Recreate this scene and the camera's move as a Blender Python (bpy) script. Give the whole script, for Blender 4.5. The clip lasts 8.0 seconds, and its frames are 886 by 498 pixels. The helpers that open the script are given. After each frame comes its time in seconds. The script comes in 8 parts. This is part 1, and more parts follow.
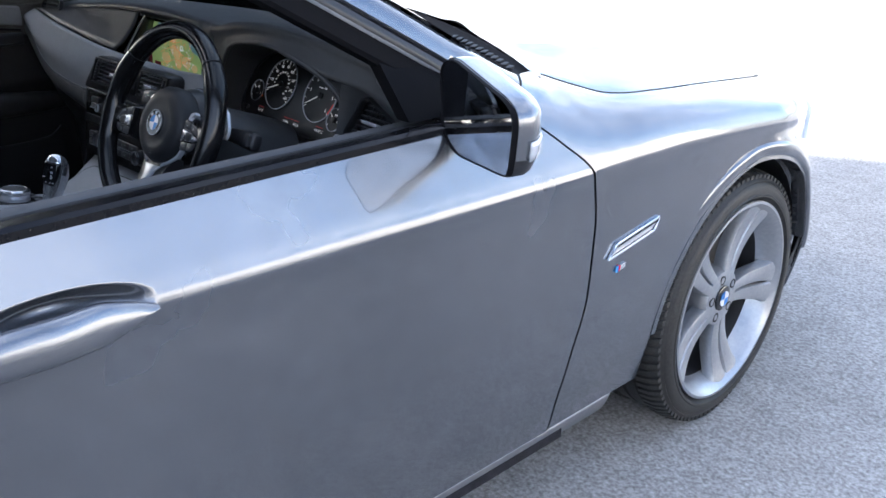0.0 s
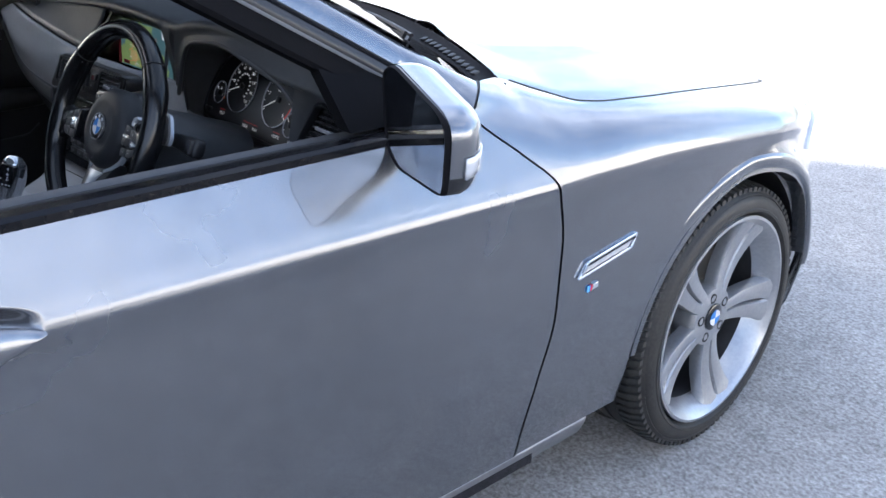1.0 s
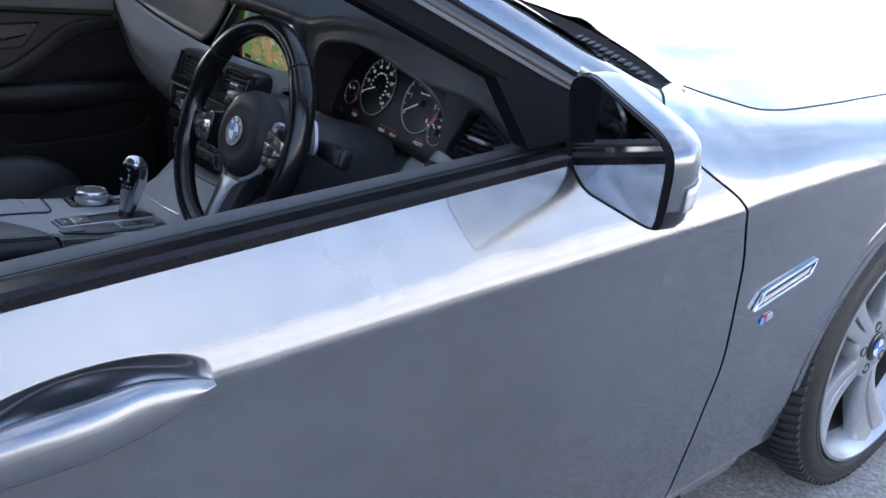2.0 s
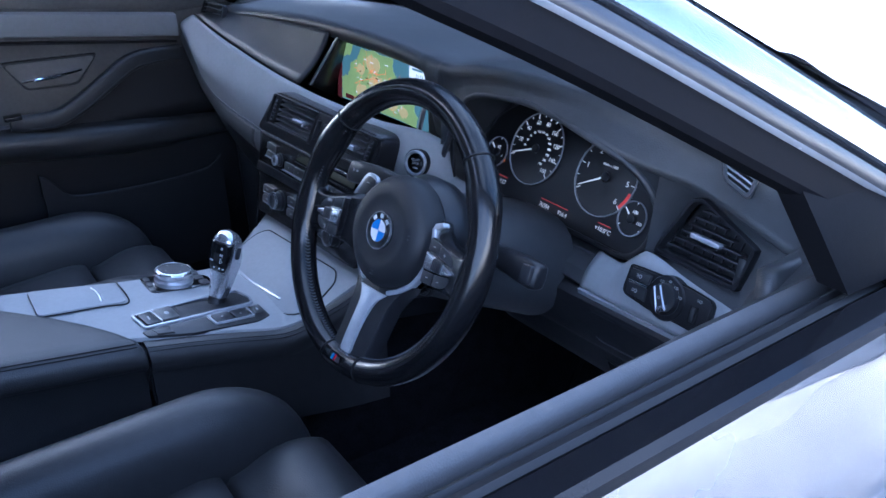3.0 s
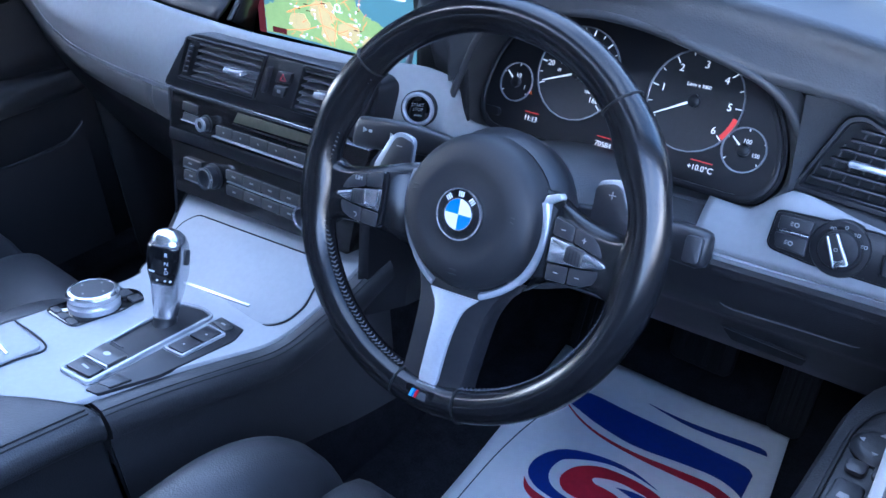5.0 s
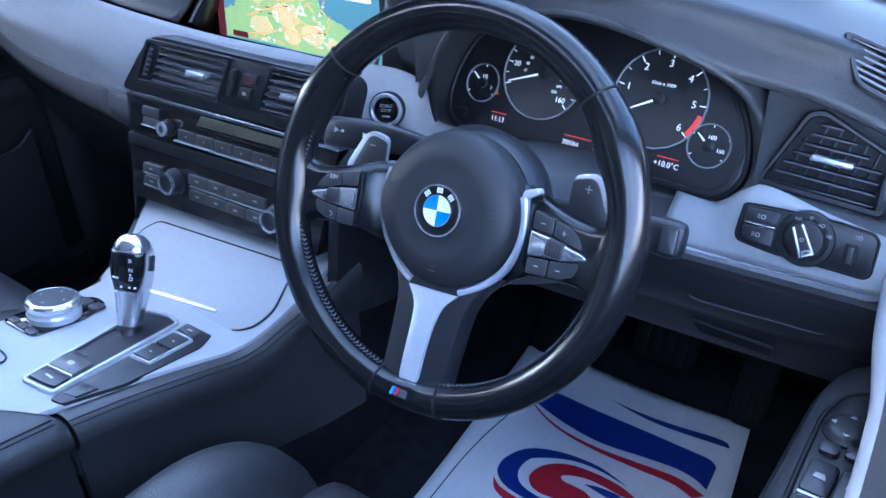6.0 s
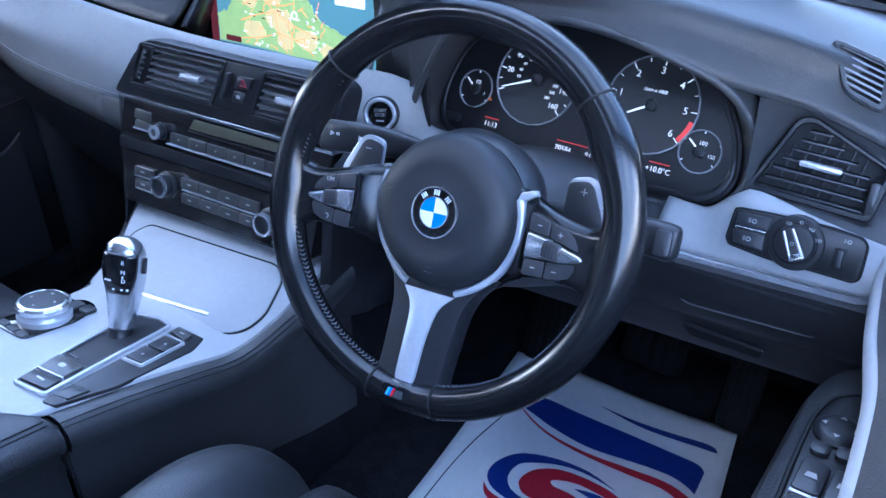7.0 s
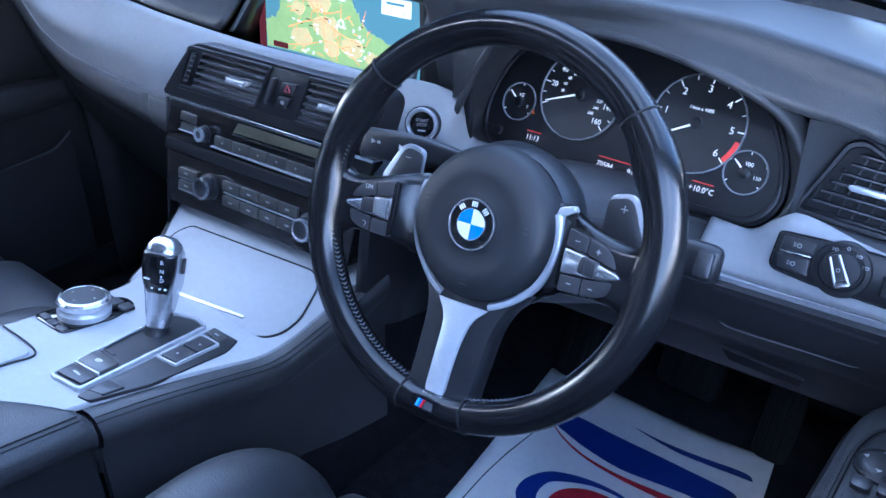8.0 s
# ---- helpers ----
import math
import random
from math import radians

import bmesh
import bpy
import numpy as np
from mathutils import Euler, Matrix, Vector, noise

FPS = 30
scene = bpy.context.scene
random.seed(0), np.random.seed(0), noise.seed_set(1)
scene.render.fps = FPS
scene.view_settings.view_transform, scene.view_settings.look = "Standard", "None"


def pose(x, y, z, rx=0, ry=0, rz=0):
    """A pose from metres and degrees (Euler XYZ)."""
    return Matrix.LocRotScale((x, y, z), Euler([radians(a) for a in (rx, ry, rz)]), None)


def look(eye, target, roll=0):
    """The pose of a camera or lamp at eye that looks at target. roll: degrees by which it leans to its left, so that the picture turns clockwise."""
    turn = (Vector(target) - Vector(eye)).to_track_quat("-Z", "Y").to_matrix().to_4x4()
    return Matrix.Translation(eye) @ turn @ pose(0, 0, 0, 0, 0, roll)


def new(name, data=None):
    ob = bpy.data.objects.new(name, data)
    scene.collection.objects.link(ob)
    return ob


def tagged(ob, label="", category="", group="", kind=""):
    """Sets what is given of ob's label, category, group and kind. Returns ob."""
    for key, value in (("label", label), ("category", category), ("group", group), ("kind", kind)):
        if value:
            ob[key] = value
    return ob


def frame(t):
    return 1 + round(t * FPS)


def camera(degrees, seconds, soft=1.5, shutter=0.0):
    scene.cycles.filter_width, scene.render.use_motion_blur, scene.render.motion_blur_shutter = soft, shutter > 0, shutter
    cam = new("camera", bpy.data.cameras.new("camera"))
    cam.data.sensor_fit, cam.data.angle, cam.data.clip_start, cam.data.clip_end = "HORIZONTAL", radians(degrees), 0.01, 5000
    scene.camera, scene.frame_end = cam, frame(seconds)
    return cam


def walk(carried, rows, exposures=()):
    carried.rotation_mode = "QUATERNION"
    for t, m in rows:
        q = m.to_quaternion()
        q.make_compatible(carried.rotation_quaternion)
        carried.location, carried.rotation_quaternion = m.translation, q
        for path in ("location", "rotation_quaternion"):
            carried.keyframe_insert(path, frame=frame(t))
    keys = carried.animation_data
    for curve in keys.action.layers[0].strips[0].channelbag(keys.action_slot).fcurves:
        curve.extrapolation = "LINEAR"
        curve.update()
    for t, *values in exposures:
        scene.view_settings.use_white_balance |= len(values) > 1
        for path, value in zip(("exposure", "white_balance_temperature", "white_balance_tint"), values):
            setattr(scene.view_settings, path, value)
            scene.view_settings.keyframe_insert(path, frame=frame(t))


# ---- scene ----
# ---- camera ----
cam = camera(56.0, 8.0)
PATH = [
    (0, (1.799, -1.799, 1.28), (0.429, -0.575, 0.488), -0.0),
    (0.5, (1.815, -1.678, 1.281), (0.434, -0.47, 0.485), 0.2),
    (1, (1.806, -1.644, 1.277), (0.397, -0.472, 0.476), 0.3),
    (1.5, (1.76, -1.651, 1.276), (0.318, -0.532, 0.458), 0.4),
    (2, (1.601, -1.673, 1.275), (0.11, -0.631, 0.443), -0.1),
    (2.2, (1.518, -1.716, 1.299), (0.035, -0.68, 0.446), -0.2),
    (3.3, (1.084, -1.618, 1.323), (-0.424, -0.659, 0.424), -2.6),
    (3.5, (1.032, -1.611, 1.319), (-0.465, -0.648, 0.407), -2.8),
    (4, (0.901, -1.63, 1.287), (-0.481, -0.57, 0.304), -4.1),
    (4.5, (0.827, -1.661, 1.271), (-0.417, -0.501, 0.218), -4.2),
    (6, (0.776, -1.708, 1.257), (-0.281, -0.383, 0.195), -2.3),
    (6.5, (0.774, -1.718, 1.254), (-0.26, -0.367, 0.201), -1.7),
    (7, (0.772, -1.722, 1.254), (-0.26, -0.363, 0.212), -1.3),
    (7.5, (0.771, -1.721, 1.254), (-0.287, -0.372, 0.224), -0.9),
    (8, (0.771, -1.717, 1.251), (-0.343, -0.403, 0.234), -0.6),
]
walk(cam, [(t, look(eye, target, roll)) for t, eye, target, roll in PATH], [(0, 2.62, 5950, 12), (2.0, 2.55, 5750, 13), (3.3, 3.95, 4700, 16), (4.5, 4.50, 4750, 15), (8, 4.56, 4750, 15)])

# ---- daylight: the car stands in open shade, beyond it the ground lies in the sun ----
SUN_ELEV, SUN_AZ = 25.0, 30.0  # the light travels towards +x, turned by SUN_AZ towards +y
world = bpy.data.worlds.new("sky")
scene.world = world
world.use_nodes = True
wn = world.node_tree.nodes
sky = wn.new("ShaderNodeTexSky")
sky.sky_type, sky.sun_disc = "NISHITA", False
sky.sun_elevation, sky.sun_rotation = radians(SUN_ELEV), radians(270 - SUN_AZ)
sky.air_density, sky.dust_density, sky.ozone_density = 1.0, 2.5, 1.0
clouds = wn.new("ShaderNodeTexNoise")
clouds.inputs["Scale"].default_value = 2.4
clouds.inputs["Detail"].default_value = 7.0
clouds.inputs["Roughness"].default_value = 0.6
ramp = wn.new("ShaderNodeValToRGB")
ramp.color_ramp.elements[0].position, ramp.color_ramp.elements[1].position = 0.43, 0.76
mixc = wn.new("ShaderNodeMix")
mixc.data_type = "RGBA"
coord = wn.new("ShaderNodeTexCoord")
lk = world.node_tree.links.new
lk(coord.outputs["Generated"], clouds.inputs["Vector"])
lk(clouds.outputs["Fac"], ramp.inputs["Fac"])
lk(ramp.outputs["Color"], mixc.inputs["Factor"])
lk(sky.outputs["Color"], mixc.inputs["A"])
mixc.inputs["B"].default_value = (6.2, 6.4, 6.8, 1)
lk(mixc.outputs["Result"], wn["Background"].inputs["Color"])
wn["Background"].inputs["Strength"].default_value = 0.12
sun = new("sun", bpy.data.lights.new("sun", "SUN"))
sun.data.energy, sun.data.angle, sun.data.color = 5.0, radians(0.55), (1.0, 0.93, 0.82)
ce, se = math.cos(radians(SUN_ELEV)), math.sin(radians(SUN_ELEV))
ca, sa = math.cos(radians(SUN_AZ)), math.sin(radians(SUN_AZ))
sun.matrix_world = look((-ca * ce * 30, -sa * ce * 30, se * 30), (0, 0, 0))


# ---- materials ----
def material(name, col, rough=0.5, metal=0.0, var=0.12, scale=12.0, bump=0.0, bscale=150.0, coat=0.0, kind="noise",
             spec=0.5, rvar=0.1, emit=None, power=0.0, detail=4.0, coat_rough=0.03, tint=None):
    """A procedural surface: base colour varied at two scales, uneven gloss and fine relief."""
    m = bpy.data.materials.new(name)
    m.use_nodes = True
    nt = m.node_tree
    b = nt.nodes["Principled BSDF"]
    link = nt.links.new
    b.inputs["Metallic"].default_value = metal
    b.inputs["Coat Weight"].default_value = coat
    b.inputs["Coat Roughness"].default_value = coat_rough
    b.inputs["Specular IOR Level"].default_value = spec
    co = nt.nodes.new("ShaderNodeTexCoord")
    n1 = nt.nodes.new("ShaderNodeTexNoise")
    n1.inputs["Scale"].default_value, n1.inputs["Detail"].default_value = scale, detail
    n2 = nt.nodes.new("ShaderNodeTexNoise")
    n2.inputs["Scale"].default_value, n2.inputs["Detail"].default_value = scale * 9, 3.0
    link(co.outputs["Object"], n1.inputs["Vector"])
    link(co.outputs["Object"], n2.inputs["Vector"])
    add = nt.nodes.new("ShaderNodeMath")
    add.operation = "ADD"
    link(n1.outputs["Fac"], add.inputs[0])
    link(n2.outputs["Fac"], add.inputs[1])
    r = nt.nodes.new("ShaderNodeMapRange")
    r.inputs["From Min"].default_value, r.inputs["From Max"].default_value = 0.7, 1.3
    link(add.outputs[0], r.inputs["Value"])
    mx = nt.nodes.new("ShaderNodeMix")
    mx.data_type = "RGBA"
    lo = [c * (1 - var) for c in col]
    hi = [min(1, c * (1 + var)) for c in (tint or col)]
    mx.inputs["A"].default_value, mx.inputs["B"].default_value = (*lo, 1), (*hi, 1)
    link(r.outputs["Result"], mx.inputs["Factor"])
    link(mx.outputs["Result"], b.inputs["Base Color"])
    rr = nt.nodes.new("ShaderNodeMapRange")
    rr.inputs["To Min"].default_value, rr.inputs["To Max"].default_value = max(0.0, rough * (1 - rvar)), min(1.0, rough * (1 + rvar))
    link(n1.outputs["Fac"], rr.inputs["Value"])
    link(rr.outputs["Result"], b.inputs["Roughness"])
    if bump:
        if kind == "grain":
            tx = nt.nodes.new("ShaderNodeTexVoronoi")
            tx.inputs["Scale"].default_value = bscale
            height = tx.outputs["Distance"]
        elif kind == "weave":
            tx = nt.nodes.new("ShaderNodeTexWave")
            tx.inputs["Scale"].default_value = bscale
            tx.bands_direction = "DIAGONAL"
            height = tx.outputs["Fac"]
        else:
            tx = nt.nodes.new("ShaderNodeTexNoise")
            tx.inputs["Scale"].default_value, tx.inputs["Detail"].default_value = bscale, 5.0
            height = tx.outputs["Fac"]
        link(co.outputs["Object"], tx.inputs["Vector"])
        bp = nt.nodes.new("ShaderNodeBump")
        bp.inputs["Strength"].default_value, bp.inputs["Distance"].default_value = bump, 0.002
        link(height, bp.inputs["Height"])
        link(bp.outputs["Normal"], b.inputs["Normal"])
    if emit:
        b.inputs["Emission Color"].default_value = (*emit, 1)
        b.inputs["Emission Strength"].default_value = power
    return m


def glass(name, tintc, gloss=0.0):
    m = bpy.data.materials.new(name)
    m.use_nodes = True
    nt = m.node_tree
    nt.nodes.remove(nt.nodes["Principled BSDF"])
    tr, gl, mixs, fr = (nt.nodes.new("ShaderNode" + k) for k in ("BsdfTransparent", "BsdfGlossy", "MixShader", "Fresnel"))
    tr.inputs["Color"].default_value = (*tintc, 1)
    gl.inputs["Roughness"].default_value = gloss
    fr.inputs["IOR"].default_value = 1.45
    for a, c in ((fr.outputs[0], mixs.inputs[0]), (tr.outputs[0], mixs.inputs[1]), (gl.outputs[0], mixs.inputs[2]),
                 (mixs.outputs[0], nt.nodes["Material Output"].inputs["Surface"])):
        nt.links.new(a, c)
    return m


PAINT = material("grey_metallic_paint", (0.146, 0.155, 0.172), 0.25, 0.80, 0.10, 3.0, 0.012, 70, coat=1.0, coat_rough=0.02, rvar=0.30)


def uneven(m, scale, strength):
    """Adds a slow waviness below the fine relief of the material m."""
    nt = m.node_tree
    b = nt.nodes["Principled BSDF"]
    tx, bp, co = (nt.nodes.new("ShaderNode" + k) for k in ("TexNoise", "Bump", "TexCoord"))
    tx.inputs["Scale"].default_value, tx.inputs["Detail"].default_value = scale, 1.5
    bp.inputs["Strength"].default_value, bp.inputs["Distance"].default_value = strength, 0.01
    nt.links.new(co.outputs["Object"], tx.inputs["Vector"])
    nt.links.new(tx.outputs["Fac"], bp.inputs["Height"])
    fine = b.inputs["Normal"].links[0].from_node
    nt.links.new(bp.outputs["Normal"], fine.inputs["Normal"])
    nt.links.new(bp.outputs["Normal"], b.inputs["Coat Normal"])


uneven(PAINT, 5.0, 0.22)
PAINT_DUSTY = material("dusty_grey_paint", (0.15, 0.155, 0.17), 0.40, 0.55, 0.16, 5.0, 0.05, 500, coat=0.6, coat_rough=0.12)
GLOSS_BLACK = material("gloss_black_trim", (0.007, 0.007, 0.008), 0.07, 0, 0.1, 20, coat=0.3)
SATIN_BLACK = material("satin_black_plastic", (0.014, 0.014, 0.016), 0.36, 0, 0.15, 30, 0.1, 900, kind="grain", spec=0.36)
BELT_BLACK = material("black_belt_moulding", (0.006, 0.006, 0.007), 0.14, 0, 0.1, 20, spec=0.22)
FRAME_BLACK = material("matte_black_frame", (0.005, 0.005, 0.006), 0.65, 0, 0.15, 30, 0.08, 900, kind="grain", spec=0.05)
FRAME_SATIN = material("satin_black_frame", (0.016, 0.016, 0.018), 0.36, 0, 0.12, 30, 0.03, 900, spec=0.4)
SOFT_BLACK = material("soft_touch_dashboard", (0.042, 0.043, 0.046), 0.48, 0, 0.10, 9, 0.12, 520, kind="grain", spec=0.5)
DARK_PLASTIC = material("grained_dark_plastic", (0.014, 0.014, 0.016), 0.50, 0, 0.12, 14, 0.14, 800, kind="grain", spec=0.4)
LEATHER = material("black_leather", (0.026, 0.0262, 0.028), 0.42, 0, 0.12, 7, 0.16, 520, kind="grain", spec=0.35)
WHEEL_LEATHER = material("worn_shiny_leather", (0.007, 0.007, 0.008), 0.20, 0, 0.3, 16, 0.05, 800, kind="grain", spec=0.40, rvar=0.6)
RUBBER = material("tyre_rubber", (0.016, 0.016, 0.017), 0.55, 0, 0.3, 18, 0.3, 300, spec=0.35, tint=(0.024, 0.023, 0.021))
SEAL = material("rubber_seal", (0.008, 0.008, 0.009), 0.55, 0, 0.2, 25, 0.1, 300, spec=0.25)
ALLOY = material("silver_wheel_paint", (0.31, 0.32, 0.338), 0.30, 0.65, 0.06, 12, 0.0, 500, coat=0.6, tint=(0.33, 0.34, 0.355))
CHROME = material("chrome", (0.80, 0.81, 0.83), 0.08, 1.0, 0.03, 20, rvar=0.4)
CHROME_SATIN = material("satin_chrome", (0.62, 0.63, 0.66), 0.20, 0.9, 0.04, 25, rvar=0.3)
SATIN_SILVER = material("satin_silver", (0.46, 0.47, 0.50), 0.26, 0.45, 0.05, 30, 0.02, 600)
TRIM_SILVER = material("patterned_aluminium_trim", (0.270, 0.274, 0.283), 0.62, 0.0, 0.05, 15, 0.07, 260, kind="weave", spec=0.14)
DOOR_PLASTIC = material("charcoal_door_plastic", (0.110, 0.104, 0.098), 0.42, 0, 0.12, 14, 0.12, 800, kind="grain", spec=0.4)
CARPET = material("black_carpet", (0.020, 0.020, 0.024), 0.95, 0, 0.4, 40, 0.8, 700, spec=0.1)
HEADLINER = material("grey_headliner", (0.62, 0.61, 0.59), 0.9, 0, 0.08, 60, 0.2, 800)
PAPER = material("white_paper", (0.86, 0.86, 0.865), 0.65, 0, 0.04, 9, 0.12, 40, spec=0.3)
INK_BLUE = material("blue_ink", (0.018, 0.04, 0.25), 0.55, 0, 0.1, 14, 0.08, 60, spec=0.3)
INK_RED = material("red_ink", (0.48, 0.02, 0.045), 0.55, 0, 0.1, 14, 0.08, 60, spec=0.3)
INK_GREY = material("dark_ink_line", (0.03, 0.035, 0.07), 0.6, 0, 0.1, 14)
GAUGE = material("gauge_face", (0.008, 0.008, 0.010), 0.42, 0, 0.2, 30)
GAUGE_WHITE = material("gauge_marking", (0.75, 0.75, 0.72), 0.5, 0, 0.03, 30, emit=(1, 0.97, 0.9), power=0.03)
GAUGE_RED = material("gauge_red_marking", (0.42, 0.03, 0.03), 0.5, 0, 0.05, 30, emit=(1, 0.08, 0.05), power=0.025)
GAUGE_AMBER = material("warning_symbol", (0.45, 0.10, 0.02), 0.5, 0, 0.05, 30, emit=(1, 0.25, 0.03), power=0.02)
BUTTON = material("dark_grey_button", (0.024, 0.024, 0.027), 0.38, 0, 0.12, 40, 0.06, 700, kind="grain")
BUTTON_GREY = material("grey_button", (0.052, 0.050, 0.048), 0.30, 0, 0.10, 40, 0.03, 700, kind="grain")
SLAT = material("vent_slat_plastic", (0.075, 0.075, 0.080), 0.36, 0, 0.10, 40, 0.04, 700)
HAZARD_RED = material("dull_red_symbol", (0.22, 0.012, 0.02), 0.4, 0, 0.05, 40)
RADIO_FACE = material("gloss_black_radio_face", (0.014, 0.013, 0.013), 0.16, 0, 0.08, 30, 0.0, 700, spec=0.5)
BUTTON_MARK = material("button_symbol", (0.30, 0.30, 0.30), 0.5, 0, 0.03, 30)
AIRBAG = material("grained_airbag_cover", (0.017, 0.0175, 0.020), 0.52, 0, 0.06, 20, 0.12, 1200, kind="grain", spec=0.32)
BADGE_BLUE = material("badge_blue", (0.03, 0.16, 0.46), 0.2, 0, 0.05, 40, coat=0.8)
BADGE_WHITE = material("badge_white", (0.62, 0.63, 0.66), 0.2, 0, 0.03, 40, coat=0.8)
BADGE_RED = material("badge_red", (0.65, 0.02, 0.04), 0.2, 0, 0.05, 40, coat=0.8)
BADGE_LIGHT_BLUE = material("badge_light_blue", (0.12, 0.42, 0.80), 0.2, 0, 0.05, 40, coat=0.8)
MAP_SEA = material("map_sea", (0.03, 0.08, 0.10), 0.40, 0, 0.04, 30, emit=(0.16, 0.34, 0.36), power=0.045)
MAP_LAND = material("map_land", (0.12, 0.20, 0.06), 0.40, 0, 0.15, 60, emit=(0.45, 0.62, 0.22), power=0.045)
MAP_TOWN = material("map_town", (0.25, 0.2, 0.07), 0.40, 0, 0.15, 60, emit=(0.90, 0.72, 0.32), power=0.045)
MAP_ROAD = material("map_road", (0.3, 0.06, 0.02), 0.40, 0, 0.1, 60, emit=(0.95, 0.25, 0.06), power=0.10)
MAP_BAR = material("map_side_bar", (0.05, 0.012, 0.012), 0.15, 0, 0.1, 60, emit=(0.28, 0.05, 0.06), power=0.02)
MAP_TEXT = material("map_label", (0.3, 0.3, 0.3), 0.3, 0, 0.05, 60, emit=(0.8, 0.82, 0.84), power=0.10)
DISPLAY = material("radio_display", (0.10, 0.095, 0.065), 0.22, 0, 0.1, 20, coat=0.5)
# silver barrel coloured dark: the shade inside the rim is in the base colour
SHADED_BARREL = material("shaded_rim_barrel", (0.030, 0.030, 0.032), 0.55, 0.1, 0.2, 20)
BRAKE = material("brake_disc_metal", (0.05, 0.048, 0.046), 0.5, 0.5, 0.15, 30)
LENS = material("clear_lamp_lens", (0.55, 0.56, 0.58), 0.08, 0.3, 0.05, 40, coat=1.0)
AMBER_LENS = material("amber_lamp_lens", (0.55, 0.20, 0.05), 0.1, 0, 0.05, 40, coat=1.0)
RED_LENS = material("red_lamp_lens", (0.35, 0.01, 0.015), 0.1, 0, 0.05, 40, coat=1.0)
GLASS = glass("window_glass", (0.93, 0.96, 0.95))
WINDSCREEN = glass("windscreen_glass", (0.56, 0.59, 0.59))
TINTED = glass("tinted_glass", (0.90, 0.93, 0.93))
MIRROR = material("mirror_silver", (0.80, 0.82, 0.85), 0.01, 1.0, 0.0, 5, rvar=0)
STRIP_GREY = material("charcoal_soft_strip", (0.075, 0.074, 0.074), 0.5, 0, 0.10, 9, 0.12, 600, kind="grain", spec=0.4)
DOOR_TOP = material("charcoal_door_top", (0.056, 0.056, 0.058), 0.52, 0, 0.10, 9, 0.12, 600, kind="grain", spec=0.35)
STITCH = material("grey_stitching", (0.055, 0.055, 0.06), 0.7, 0, 0.1, 40)
PEDAL_STEEL = material("pedal_rubber", (0.009, 0.009, 0.010), 0.6, 0.0, 0.2, 40, 0.2, 400, spec=0.2)
# pale surface of the unseen wall that reflects light towards the car
BOUNCE_WALL = material("bounce_wall_surface", (0.62, 0.59, 0.545), 0.9, 0, 0.25, 3, 0.3, 60)
# surface of the unseen block that keeps the sun off the car
BLOCK_RENDER = material("shade_block_render", (0.78, 0.75, 0.70), 0.9, 0, 0.1, 2, 0.3, 60)


# ---- shapes ----
def axes(o, xd, yd):
    """A frame at o: local x along xd, local y as near yd as can be."""
    x = Vector(xd).normalized()
    z = x.cross(Vector(yd)).normalized()
    y = z.cross(x)
    m = Matrix((x, y, z)).transposed().to_4x4()
    m.translation = o
    return m


def facing(o, n, up=(0, 0, 1)):
    """A frame at o whose local z looks along n and whose local y goes up."""
    z = Vector(n).normalized()
    x = Vector(up).cross(z).normalized()
    y = z.cross(x)
    m = Matrix((x, y, z)).transposed().to_4x4()
    m.translation = o
    return m


def part(name, bm, mat, parent, label="", sharp=35, solid=0.0, offset=-1.0):
    me = bpy.data.meshes.new(name)
    bmesh.ops.recalc_face_normals(bm, faces=bm.faces)
    bm.to_mesh(me)
    bm.free()
    for p in me.polygons:
        p.use_smooth = True
    me.set_sharp_from_angle(angle=radians(sharp))
    me.materials.append(mat)
    ob = new(name, me)
    if parent is not None:
        ob.parent = parent
    if solid:
        s = ob.modifiers.new("thickness", "SOLIDIFY")
        s.thickness, s.offset = solid, offset
    if label:
        tagged(ob, label)
    return ob


def add_loft(bm, rings, closed=True, cap=True):
    vs = [[bm.verts.new(p) for p in ring] for ring in rings]
    n = len(vs[0])
    for a, b in zip(vs, vs[1:]):
        for i in range(n if closed else n - 1):
            j = (i + 1) % n
            try:
                bm.faces.new((a[i], a[j], b[j], b[i]))
            except ValueError:
                pass
    if closed and cap:
        bm.faces.new(vs[0][::-1])
        bm.faces.new(vs[-1])
    return bm


def loft(rings, closed=True, cap=True):
    return add_loft(bmesh.new(), rings, closed, cap)


def grid(fn, us, vs):
    return loft([[fn(u, v) for v in vs] for u in us], closed=False)


def add_prism(bm, outline, m, h0, h1, bevel=0.0, top=1.0):
    """A plate: the outline in the frame m, from depth h0 to h1 along its z, with a chamfered upper edge."""
    n = len(outline)
    cx, cy = sum(p[0] for p in outline) / n, sum(p[1] for p in outline) / n
    rings = [[m @ Vector((x, y, h0)) for x, y in outline]]
    if bevel:
        w = max(max(abs(x - cx) for x, y in outline), 1e-4)
        h = max(max(abs(y - cy) for x, y in outline), 1e-4)
        fx, fy = 1 - bevel / w, 1 - bevel / h
        s = 1 if h1 > h0 else -1
        rings.append([m @ Vector((x, y, h1 - s * bevel)) for x, y in outline])
        rings.append([m @ Vector((cx + (x - cx) * (1 - 0.3 * bevel / w), cy + (y - cy) * (1 - 0.3 * bevel / h), h1 - s * 0.3 * bevel)) for x, y in outline])
        rings.append([m @ Vector((cx + (x - cx) * fx, cy + (y - cy) * fy, h1)) for x, y in outline])
    else:
        rings.append([m @ Vector((x, y, h1)) for x, y in outline])
    return add_loft(bm, rings)


def prism(outline, m, h0, h1, bevel=0.0):
    return add_prism(bmesh.new(), outline, m, h0, h1, bevel)


